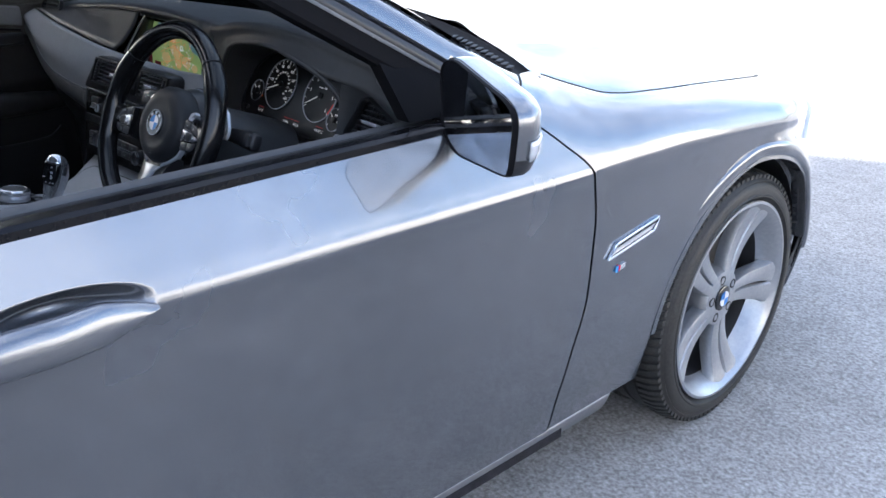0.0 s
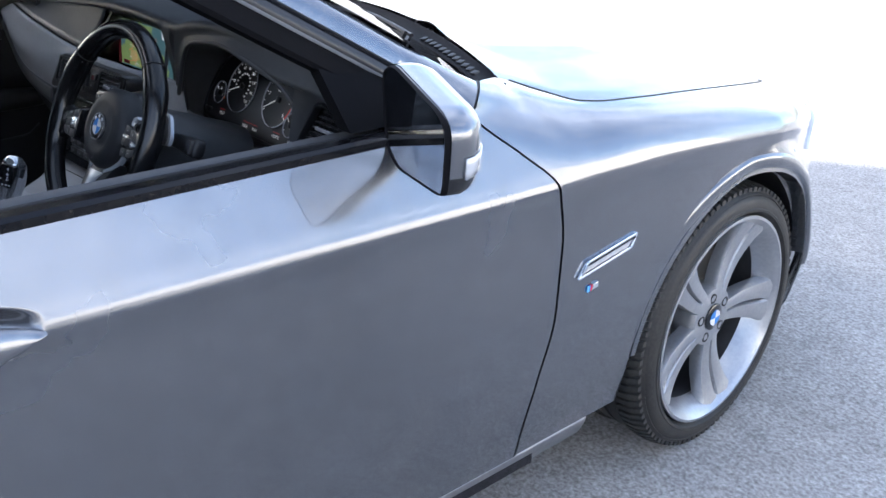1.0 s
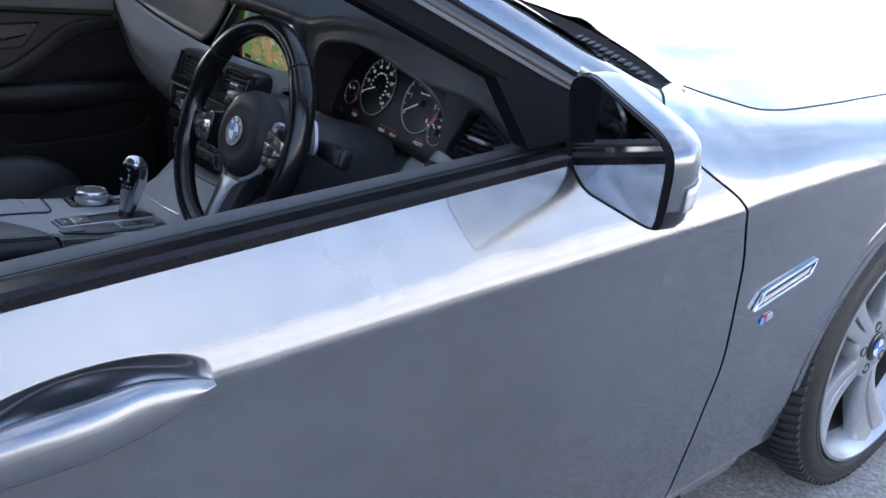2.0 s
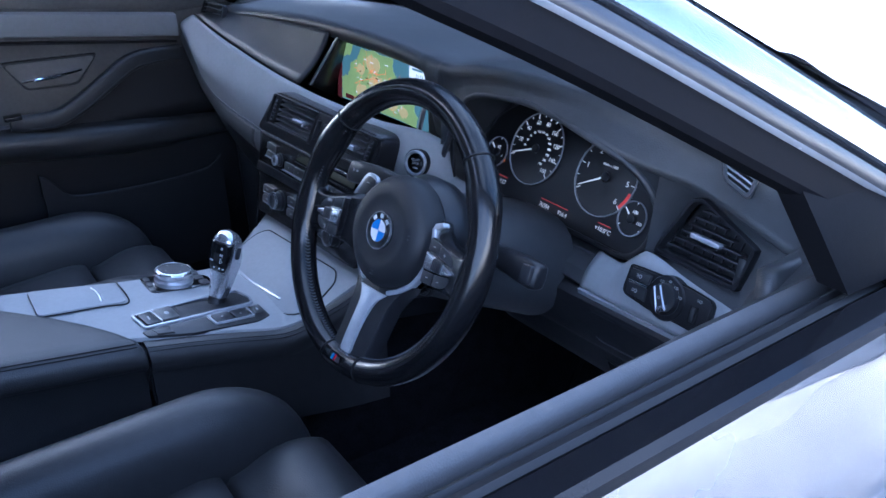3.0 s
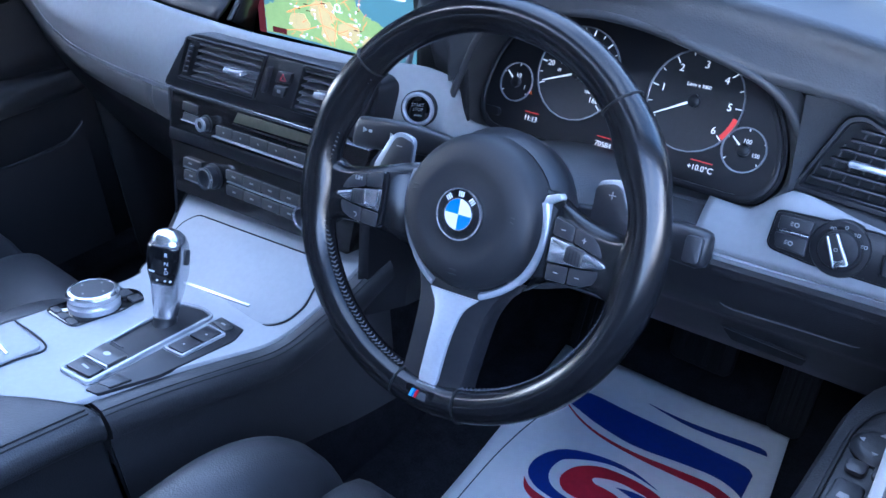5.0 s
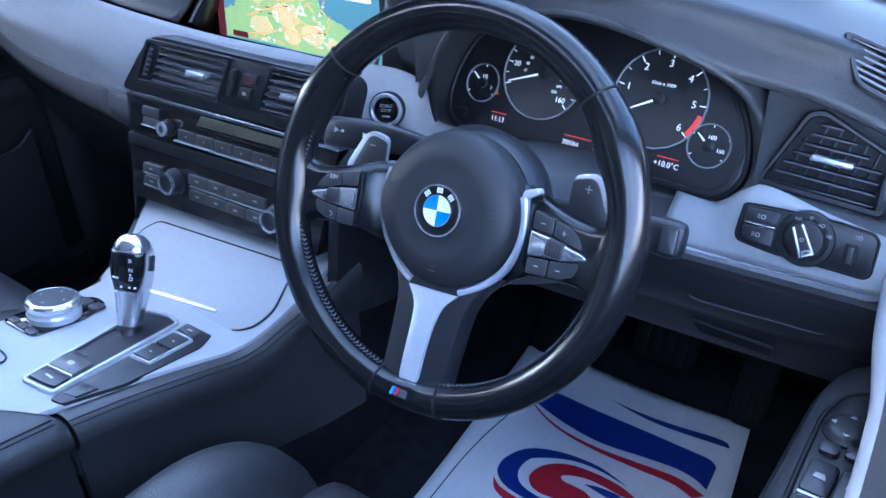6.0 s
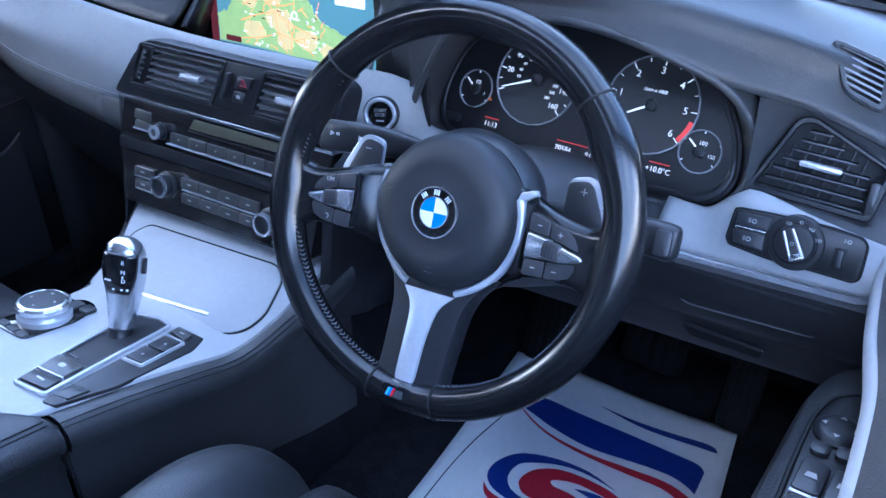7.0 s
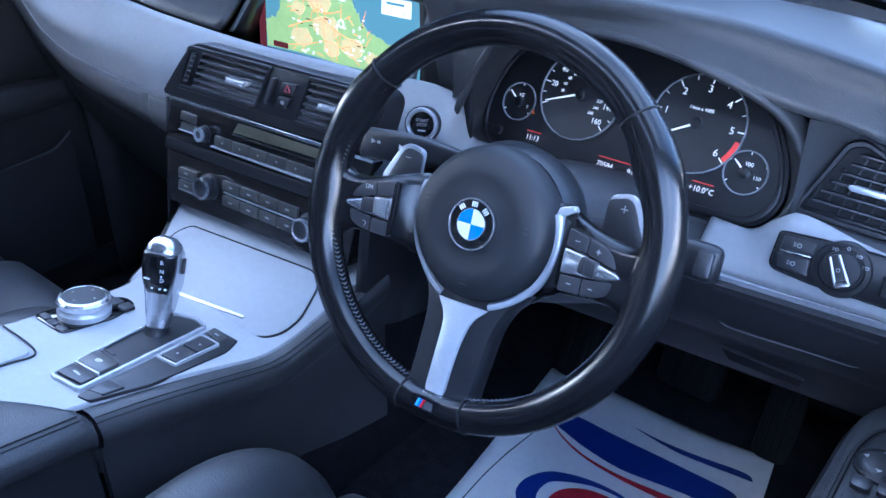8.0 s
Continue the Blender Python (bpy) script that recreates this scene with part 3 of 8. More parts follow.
def nose():
    """Front bumper, kidney grilles and headlamps."""
    rows = []
    for z in steps(0.16, 0.70, 20):
        row = []
        bulge = 1 - ((z - 0.45) / 0.42) ** 2
        for k in range(41):
            u = -1 + 2 * k / 40
            y = 0.365 + (0.475 + 0.05 * bulge - (z > 0.55) * (z - 0.55) * 0.5) * (1 - abs(u) ** 2.6)
            x = u * (side_x(0.365, max(z, 0.25)) - 0.014)
            row.append((x, y, z))
        rows.append(row)
    b = part("front_bumper", loft(rows, closed=False), PAINT, car, "grey front bumper", solid=0.01)
    for s in (1, -1):
        rows = []
        for i in range(13):
            f = i / 12
            y = 0.46 + 0.36 * f
            x = side_x(y, 0.70) - 0.004
            rows.append([(s * (x - 0.01), y, 0.655 + 0.0 * f), (s * (x + 0.008), y + 0.004, 0.69), (s * (x - 0.004), y, 0.725), (s * (x - 0.06), y - 0.06, 0.742)])
        lamp = part("headlamp", loft(rows, closed=False), LENS, car, "clear headlamp with chrome insides", solid=0.01)
        rows = [[(s * x, y + 0.003, z) for z in (0.67, 0.685)] for x, y in ((side_x(0.49, 0.68) + 0.002, 0.49), (side_x(0.53, 0.68) + 0.002, 0.53), (side_x(0.57, 0.68) + 0.002, 0.57))]
        part("side_marker", loft(rows, closed=False), AMBER_LENS, lamp, solid=0.004)
        fr = facing((s * 0.13, 0.872, 0.60), (s * 0.1, 1, 0.15))
        g = part("kidney_grille", ring_poly(rrect(0.21, 0.17, 0.05), fr, 0.014, 0.02), CHROME, car, "chrome kidney grille surround")
        for k in range(9):
            part("grille_bar", box(at(fr, -0.08 + 0.02 * k, 0, -0.01), 0.005, 0.15, 0.014, 0.001, 0.0005), GLOSS_BLACK, g)
    # panel that closes the front between bonnet and bumper
    rows = []
    for k in range(25):
        u = -1 + k / 12
        e = smooth(BON_EDGE, 0.862) + 0.03
        top = smooth(BON_Z, 0.862) + 0.062 * (1 - abs(u) ** 2.4) * 0.19
        rows.append([(u * e, 0.858, top - 0.002), (u * (e + 0.03), 0.868 - 0.02 * u * u, 0.66), (u * (e + 0.07), 0.868 - 0.04 * u * u, 0.60), (u * (e + 0.09), 0.862 - 0.05 * u * u, 0.50)])
    part("nose_panel", loft(rows, closed=False), PAINT, b, solid=0.004)
    fr = facing((0, 0.880, 0.36), (0, 1, 0))
    part("lower_intake", box(fr, 0.5, 0.13, 0.012, 0.04), DARK_PLASTIC, b)
    part("number_plate", box(facing((0, 0.893, 0.48), (0, 1, 0)), 0.52, 0.11, 0.006, 0.01), PAPER, b, "plain front plate")


def ring_poly(outline, m, w, d):
    """A frame of width w round the outline, d deep."""
    n = len(outline)
    cx, cy = sum(p[0] for p in outline) / n, sum(p[1] for p in outline) / n
    hw = max(abs(x - cx) for x, y in outline)
    hh = max(abs(y - cy) for x, y in outline)
    inner = [(cx + (x - cx) * (1 - w / hw), cy + (y - cy) * (1 - w / hh)) for x, y in outline]
    mid_o = [(cx + (x - cx) * (1 - 0.2 * w / hw), cy + (y - cy) * (1 - 0.2 * w / hh)) for x, y in outline]
    mid_i = [(cx + (x - cx) * (1 - 0.8 * w / hw), cy + (y - cy) * (1 - 0.8 * w / hh)) for x, y in outline]
    rings = [[m @ Vector((x, y, h)) for x, y in o] for o, h in ((outline, 0), (outline, d * 0.8), (mid_o, d), (mid_i, d), (inner, d * 0.8), (inner, 0))]
    bm = loft(rings, closed=True, cap=False)
    return bm


HANDLE_Y, HANDLE_Z = -1.590, 0.830


def door_skin(s, y0, front, handle_y, name, label):
    """A door's outer skin with the hollow behind its handle; front: its forward edge as a function of height."""
    def pt(y, z):
        x = side_x(y, z)
        zc = HANDLE_Z + 0.019
        d = ((y - handle_y - 0.006) / 0.116) ** 2 + ((z - zc) / 0.034) ** 2
        if d < 1:
            f = 1 - d
            x -= 0.040 * f * f * (3 - 2 * f)
        return (s * x, y, z)

    zs = steps(0.258, 0.40, 8) + steps(0.41, 0.76, 18) + steps(0.763, 0.805, 14) + steps(0.806, 0.892, 110) + steps(0.895, 0.93, 12) + [0.938, BELT]
    yr = handle_y
    ends = [(y0, yr - 0.14, 26), (yr - 0.138, yr + 0.138, 190), (yr + 0.14, -0.70 if y0 > -2 else -1.80, 40)]
    lin = [y for a, c, n in ends for y in steps(a, c, n) if a < c]
    y9 = max(lin)
    us = [(y - y0) / (y9 - y0) for y in lin]
    bm = loft([[pt(y0 + (front(z) - y0) * u, z) for z in zs] for u in us], closed=False)
    return part(name, bm, PAINT, car, label)


def door_handle(s, handle_y, parent):
    rings = []
    n = 34
    for i in range(n + 1):
        f = i / n
        y = handle_y + 0.118 - 0.266 * f
        z = HANDLE_Z + smooth([(0, 0.009), (0.25, 0.014), (0.55, 0.016), (0.8, 0.014), (1, 0.014)], f)
        hh = smooth([(0, 0.0015), (0.1, 0.012), (0.3, 0.0245), (0.6, 0.0255), (0.85, 0.018), (1, 0.004)], f)
        dd = smooth([(0, 0.002), (0.2, 0.011), (0.5, 0.016), (0.8, 0.013), (1, 0.004)], f)
        x = side_x(y, z) + smooth([(0, 0.002), (0.2, 0.012), (0.5, 0.023), (0.8, 0.018), (1, 0.0)], f)
        rings.append([(s * (x + dd * math.copysign(abs(math.cos(a)) ** 0.8, math.cos(a)) - 0.004 * math.sin(a)), y, z + hh * math.sin(a)) for a in (2 * math.pi * k / 18 for k in range(18))])
    return part("door_handle", loft(rings), PAINT, parent, "body-coloured pull handle", sharp=60)


def lock(s, handle_y, parent):
    y, z = handle_y - 0.12, HANDLE_Z - 0.028
    m = facing((s * (side_x(y, z) + 0.02), y, z), (s, 0, 0.1))
    part("lock_cover", turned(((0.007, -0.01), (0.007, 0.004), (0.005, 0.006), (0.001, 0.006)), m, 16), GLOSS_BLACK, parent)


def belt_line(s, y0, y1, parent, slot=0.0):
    """Black belt moulding outside, glass slot and seals inside; slot: how much deeper the moulding reaches in."""
    ys = steps(y0, y1, 24)
    rows = []
    for y in ys:
        x = side_x(y, BELT)
        rows.append([(s * (x + 0.003), y, BELT - 0.006), (s * (x + 0.0025), y, BELT + 0.004), (s * (x - 0.004), y, BELT + 0.0085), (s * (x - 0.014 - slot), y, BELT + 0.0075 - 0.05 * slot), (s * (x - 0.018 - slot), y, BELT - 0.008)])
    part("belt_moulding", loft(rows), BELT_BLACK, parent, "gloss black window moulding")
    rows = [[(s * (side_x(y, BELT) - dx - slot), y, BELT + dz) for dx, dz in ((0.020, -0.012), (0.020, 0.002), (0.025, 0.005), (0.032, 0.003), (0.033, -0.012))] for y in ys]
    part("window_seal", loft(rows), SEAL, parent, "rubber window seal")
    rows = [[(s * (side_x(y, BELT) - dx - slot), y, BELT + dz) for dx, dz in ((0.037, -0.016), (0.037, -0.003), (0.041, 0.001), (0.045, -0.001), (0.046, -0.016))] for y in ys]
    part("inner_seal", loft(rows), SEAL, parent)


def bar_along(i0, i1, sec, s):
    """A bar along the roof rail with the section sec, pairs of (outward, upward)."""
    rings = []
    for p, e, n, w in rail_frames(i0, i1):
        rings.append([((q.x * s), q.y, q.z) for q in (p + n * a + w * b for a, b in sec)])
    return loft(rings)


def greenhouse():
    for s in (1, -1):
        part("roof_pillar", bar_along(7, 96, PILLAR_SEC, s), PAINT, car, "grey painted windscreen pillar and roof rail")
        part("roof_gap", bar_along(7, 92, ((0.001, 0.0105), (0.001, 0.0070), (-0.03, 0.0070), (-0.03, 0.0105)), s), SEAL, car, "dark seal below the roof rail")
        fr = part("window_frame", bar_along(7, 92, ((0.0045, -0.0085), (0.0065, -0.006), (0.0075, 0.001), (0.006, 0.0068), (-0.02, 0.0068), (-0.02, -0.0085)), s), FRAME_SATIN, car, "satin black door window frame")
        part("frame_bead", bar_along(7, 92, ((0.0045, -0.0105), (0.0062, -0.0095), (0.0045, -0.0088), (-0.02, -0.0088), (-0.02, -0.0105)), s), SATIN_SILVER, fr, "thin bright frame bead")
        part("glass_channel", bar_along(7, 92, ((-0.001, -0.011), (-0.006, -0.036), (-0.012, -0.041), (-0.03, -0.038), (-0.03, -0.011)), s), FRAME_BLACK, fr, "black glass channel")
        part("pillar_trim", bar_along(7, 60, ((-0.030, -0.037), (-0.046, -0.026), (-0.062, 0.002), (-0.066, 0.008), (-0.066, 0.035), (-0.045, 0.052), (-0.03, 0.05)), s), FRAME_BLACK, car, "dark inner pillar trim")
        # upright pillar between the doors
        rings = []
        for i in range(9):
            f = i / 8
            top = rail_at(-1.86 + 0.05 * f)
            x = 0.872 + (top.x - 0.872) * f
            z = 0.93 + (top.z - 0.93) * f
            rings.append([(s * (x + dx), -1.855 + dy - 0.03 * f, z) for dx, dy in ((0.0, 0.045), (0.004, 0.0), (0.0, -0.045), (-0.05, -0.045), (-0.05, 0.045))])
        part("door_pillar", loft(rings), GLOSS_BLACK, car, "black pillar between the doors")
        # closed windows: all but the driver's
        for y0, y1, open_ in ((-1.83, -0.90, s > 0), (-3.05, -1.90, False)):
            if open_:
                continue
            cols = []
            for y in steps(y0, y1, 16):
                t = rail_at(y)
                zt = max(t.z - 0.012, BELT + 0.002)
                xb = side_x(y, BELT) - 0.035
                cols.append([(s * (xb + (t.x - 0.012 - xb) * v), y, BELT + (zt - BELT) * v) for v in steps(0, 1, 6)])
            g = part("side_window", loft(cols, closed=False), GLASS if y0 > -2 else TINTED, car, "closed side window")
            g.visible_shadow = False
    # roof and headliner
    for name, mat, dz, dx in (("roof", PAINT, 0.03, 0.012), ("headliner", HEADLINER, -0.012, 0.045)):
        rows = []
        for y in steps(-1.55, -2.95, 24):
            t = rail_at(y)
            rows.append([(u * (t.x - dx), y + 0.05 * (1 - u * u) * (1 if y > -2 else -1), t.z + dz + 0.035 * (1 - u * u)) for u in steps(-1, 1, 24)])
        part(name, loft(rows, closed=False), mat, car, "grey painted roof" if name == "roof" else "pale headliner", solid=0.004)
    # windscreen and rear window
    rows = []
    for v in steps(0, 1, 16):
        y = -0.82 - 0.74 * v
        t = rail_at(y)
        rows.append([(u * (t.x - 0.016), y + 0.026 + (0.19 - 0.09 * v) * (1 - u * u), t.z + 0.044 + 0.030 * (1 - u * u)) for u in steps(-1, 1, 20)])
    w = part("windscreen", loft(rows, closed=False), WINDSCREEN, car, "lightly tinted raked windscreen")
    rows = []
    for v in steps(0, 1, 10):
        y = -2.93 - 0.55 * v
        t = rail_at(y)
        rows.append([(u * (t.x - 0.03), y - 0.06 * (1 - u * u), t.z + 0.025 + 0.03 * (1 - u * u)) for u in steps(-1, 1, 16)])
    w = part("rear_window", loft(rows, closed=False), TINTED, car)
    w.visible_shadow = False
    # cowl between windscreen and bonnet, with its drain grille and wipers
    def cowl_front(a):
        return Vector((0.757 * a, -0.650 + 0.13 * (1 - a * a), 0.972 + 0.062 * (1 - a ** 2.4)))

    def cowl_back(a):
        q = 1 - a
        if q < 0.10:
            return cowl_front(1.0).lerp(WING_TOP, q / 0.10)
        u = 1 - (q - 0.10) / 0.90
        return Vector((0.826 * u, -0.762 + 0.165 * (1 - u * u), 0.991 + 0.034 * (1 - u * u)))

    rows = []
    for k in range(81):
        u = -1 + 2 * k / 80
        a = abs(u)
        sx = 1 if u >= 0 else -1
        p, q = cowl_front(a), cowl_back(a)
        row = [p + Vector((0, 0.012, -0.014))]
        for f, dz in ((0.0, -0.005), (0.16, 0.001), (0.30, -0.008), (0.75, -0.012), (1.0, 0.001)):
            row.append(p.lerp(q, f) + Vector((0, 0, dz * min(1.0, (1 - a) * 14 + 0.1))))
        rows.append([(sx * v.x, v.y, v.z) for v in row])
    cw = part("cowl", loft(rows, closed=False), FRAME_BLACK, car, "black plastic cowl below the windscreen", solid=0.004)
    for sx in (1, -1):
        for k in range(12):
            a = 0.62 + 0.024 * k
            c = cowl_front(a).lerp(cowl_back(a), 0.52) + Vector((0, 0, -0.0085))
            part("cowl_slot", box(axes((sx * c.x, c.y, c.z), (1, 0.3 * sx, 0), (0, 1, 0.15)), 0.011, 0.016, 0.003, 0.002, 0.0005), SEAL, cw)
    for x0, x1 in ((0.02, 0.52), (-0.58, -0.08)):
        def base(x):
            a = abs(x) / 0.765
            return -0.650 + 0.13 * (1 - a * a) - 0.075, 0.972 + 0.062 * (1 - a ** 2.4) + 0.004
        pts = [(x, *base(x)) for x in steps(x0, x1, 6)]
        arm = part("wiper", tube(pts, [0.008, 0.007, 0.006, 0.005, 0.005, 0.004, 0.004], 8), SATIN_BLACK, car, "black wiper arm and blade")
        part("wiper_blade", tube([(x, y - 0.014, z + 0.006) for x, y, z in pts], 0.004, 6), SEAL, arm)


def mirror(s, parent):
    """Door mirror: painted cap, black shell, lamp strip and silvered glass turned to the driver."""
    m = axes((0.980, -1.005, 0.985), (0.9604, -0.2790, 0), (0, 0, 1))
    outline = rounded([(-0.108, 0.060), (-0.066, 0.077), (0.092, 0.046), (0.115, 0.028), (0.104, -0.052), (0.090, -0.058), (-0.055, -0.066), (-0.098, -0.044)], 0.022, 5)

    def put(u, v, w):
        q = m @ Vector((u, v, w))
        return (s * q.x, q.y, q.z)

    secs = [(0.985, 0.0, 0.003, 0, 0), (1.0, 0.0, 0.000, 0, 0), (1.0, 0.0, -0.020, 0, 0), (0.965, 0.0, -0.034, -0.004, 0.0), (0.89, 0.0, -0.048, -0.010, 0.0), (0.75, 0.0, -0.061, -0.019, -0.001), (0.51, 0.0, -0.072, -0.029, -0.002), (0.2, 0.0, -0.077, -0.037, -0.003)]
    shell = part("door_mirror", loft([[put(u * f + du, v * f + dv, w) for u, v in outline] for f, _, w, du, dv in secs]), GLOSS_BLACK, parent, "door mirror with grey cap and black shell")
    idx = [k for k, (u, v) in enumerate(outline) if v > -0.030 + 0.12 * (u - 0.1) * -0.3]
    k0 = next(k for k in idx if (k - 1) % len(outline) not in idx)
    seq = [(k0 + i) % len(outline) for i in range(len(idx))]
    cap = [[put(outline[k][0] * (f + 0.018) + du, outline[k][1] * (f + 0.018) + dv, w - 0.001) for k in seq] for f, _, w, du, dv in secs[1:]]
    part("mirror_cap", loft(cap, closed=False), PAINT, shell, "grey painted cap", sharp=60)
    strip = []
    for f, _, w, du, dv in secs[2:7]:
        row = []
        for g in (0.0, 0.33, 0.66, 1.0):
            u, v = 0.1115 - 0.004 * g, -0.006 - 0.026 * g
            row.append(put(u * (f + 0.035) + du, v * (f + 0.03) + dv, w - 0.001))
        strip.append(row)
    part("indicator_lamp", loft(strip, closed=False), LENS, shell, "clear indicator strip", solid=0.003, offset=0)
    inner = [(u * 0.964, v * 0.955) for u, v in outline]
    part("mirror_glass", loft([[put(u * f, v * f, 0.0045) for u, v in inner] for f in (1.0, 0.5, 0.02)]), MIRROR, shell, "mirror glass")
    rim = [[put(u * f, v * f * 0.99, w) for u, v in outline] for f, w in ((0.962, 0.0035), (0.966, 0.006), (0.985, 0.0065), (1.001, 0.003), (1.004, -0.001))]
    part("mirror_rim", loft(rim, cap=False), FRAME_BLACK, shell, "black rim")
    foot = [(s * x, y, z) for x, y, z in ((0.84, -0.935, 0.955), (0.89, -0.945, 0.948), (0.94, -0.955, 0.945))]
    part("mirror_foot", tube(foot, (0.028, 0.024, 0.02), 12, flat=0.6), GLOSS_BLACK, shell)
    # black corner plate between belt, pillar and mirror
    tri = [(s * x, y, z) for x, y, z in ((0.862, -0.835, 0.958), (0.852, -1.02, 0.958), (0.788, -1.045, 1.075), (0.80, -1.0, 1.055))]
    bm = bmesh.new()
    a = [bm.verts.new(p) for p in tri]
    b = [bm.verts.new((p[0] - s * 0.03, p[1], p[2])) for p in tri]
    bm.faces.new(a)
    bm.faces.new(b[::-1])
    for i in range(4):
        bm.faces.new((a[i], a[(i + 1) % 4], b[(i + 1) % 4], b[i]))
    part("mirror_corner_plate", bm, FRAME_BLACK, shell)
    return shell


def wheel(s, y, steer=0.0):
    """A wheel with a low tyre and five double spokes."""
    m = axes((s * WHEEL_X, y, WHEEL_Z), (0, 1, 0), (0, 0, 1))
    if s < 0:
        m = axes((s * WHEEL_X, y, WHEEL_Z), (0, -1, 0), (0, 0, 1))
    if steer:
        m = Matrix.Translation((s * WHEEL_X, y, WHEEL_Z)) @ Matrix.Rotation(radians(steer), 4, "Z") @ Matrix.Translation((-s * WHEEL_X, -y, -WHEEL_Z)) @ m
    # local z looks out of the car
    R, ri = 0.324, 0.254
    prof = [(ri + 0.004, -0.225), (ri + 0.03, -0.24), (R - 0.022, -0.238), (R - 0.008, -0.228), (R - 0.002, -0.21)]
    prof += [(R, -0.195)]
    for c in (-0.165, -0.12, -0.075):
        prof += [(R, c - 0.006), (R - 0.008, c - 0.004), (R - 0.008, c + 0.004), (R, c + 0.006)]
    prof += [(R, -0.040), (R - 0.003, -0.026), (R - 0.010, -0.013), (R - 0.019, -0.005), (R - 0.021, -0.0065), (R - 0.023, -0.0035), (ri + 0.036, 0.0025), (ri + 0.022, 0.0025), (ri + 0.020, 0.0045), (ri + 0.014, 0.0035), (ri + 0.012, -0.002), (ri + 0.004, -0.012), (ri - 0.01, -0.02)]
    rings = [[m @ Vector((r * math.cos(2 * math.pi * k / 96), r * math.sin(2 * math.pi * k / 96), h)) for k in range(96)] for r, h in prof]
    tyre = part("wheel", loft(rings, cap=False), RUBBER, car, "alloy wheel with low black tyre")
    lug = {}
    for k in range(90):
        a = 2 * math.pi * k / 90
        mm = m @ Matrix.Rotation(a, 4, "Z")
        for n, (z0, z1, sk) in enumerate(((-0.225, -0.17, 0.010), (-0.069, -0.010, -0.010))):
            if k == 0:
                ring = []
                for f in (0, 0.5, 1):
                    zz = z0 + (z1 - z0) * f
                    drop = 0.0 if -0.21 < zz < -0.035 else 0.0085
                    ring.append([mm @ Vector((R - 0.0045 - drop + dr, dt + sk * f, zz)) for dr, dt in ((0, -0.0072), (0.0105, -0.0062), (0.0105, 0.0062), (0, 0.0072))])
                lug[n] = part("tread_bar", loft(ring), RUBBER, tyre)
                base = mm
            else:
                o = new("tread_bar", lug[n].data)
                o.parent = tyre
                o.matrix_basis = mm @ base.inverted()
    rimp = [(ri - 0.002, -0.215), (ri + 0.004, -0.19), (ri - 0.02, -0.17), (ri - 0.028, -0.06), (ri - 0.02, -0.03), (ri - 0.006, -0.018), (ri + 0.004, -0.006), (ri + 0.003, 0.0), (ri - 0.004, 0.001), (ri - 0.010, -0.006), (ri - 0.018, -0.014), (ri - 0.034, -0.06), (ri - 0.036, -0.17), (ri - 0.01, -0.21)]
    rings = [[m @ Vector((r * math.cos(2 * math.pi * k / 72), r * math.sin(2 * math.pi * k / 72), h)) for k in range(72)] for r, h in rimp]
    part("rim", loft(rings[5:12], cap=False), ALLOY, tyre, "silver wheel rim")
    # the barrel's depth shade comes from its dark colour
    part("rim_barrel", loft(rings[11:] + rings[:6], cap=False), SHADED_BARREL, tyre, "inside of the silver rim, coloured dark for its shade")
    part("hub", turned(((0.02, -0.10), (0.075, -0.10), (0.078, -0.05), (0.072, -0.034), (0.055, -0.030), (0.034, -0.032), (0.033, -0.036), (0.001, -0.036)), m, 40), ALLOY, tyre)
    rot = radians(-6.5)
    for k in range(5):
        for side in (-1, 1):
            rings = []
            for i in range(11):
                f = i / 10
                r = 0.052 + (ri - 0.001 - 0.052) * f
                a = rot + 2 * math.pi * k / 5 + side * (0.0140 + 0.0180 * f ** 1.2) / r
                ct = Vector((r * math.cos(a), r * math.sin(a), -0.034 + 0.024 * f ** 1.5 - 0.012 * math.sin(math.pi * f)))
                t = Vector((-math.sin(a), math.cos(a), 0))
                wd = 0.0125 + 0.0125 * f + 0.014 * f ** 8
                h = 0.020 - 0.003 * f
                k0, k1 = (0.35, 1.0) if side < 0 else (1.0, 0.35)
                sec = ((-wd, -h - 0.012), (-wd * 1.02, -0.002 - 0.008 * (1 - k0)), (-wd * 0.86, 0.0035 - 0.003 * (1 - k0)), (wd * 0.25 * side, 0.0050), (wd * 0.86, 0.0035 - 0.003 * (1 - k1)), (wd * 1.02, -0.002 - 0.008 * (1 - k1)), (wd, -h - 0.012))
                rings.append([m @ (ct + t * p + Vector((0, 0, q))) for p, q in sec])
            part("spoke", loft(rings), ALLOY, tyre)
        # web between the pair, near the hub
        a = rot + 2 * math.pi * k / 5
        mm = m @ Matrix.Rotation(a, 4, "Z")
        part("spoke_web", prism([(0.04, -0.012), (0.10, -0.016), (0.14, -0.012), (0.148, 0.0), (0.14, 0.012), (0.10, 0.016), (0.04, 0.012)], mm, -0.074, -0.050, 0.003), ALLOY, tyre)
        a2 = a + math.pi / 5
        mm = m @ Matrix.Translation((0.052 * math.cos(a2), 0.052 * math.sin(a2), -0.036))
        part("wheel_bolt", turned(((0.0125, 0.0), (0.0125, 0.006), (0.009, 0.006), (0.009, -0.004), (0.001, -0.004)), mm, 12), SEAL, tyre, "dark bolt well")
    part("centre_cap", turned(((0.033, -0.036), (0.033, -0.029), (0.030, -0.027), (0.001, -0.026)), m, 32), GLOSS_BLACK, tyre, "black ringed centre cap with blue and white quarters")
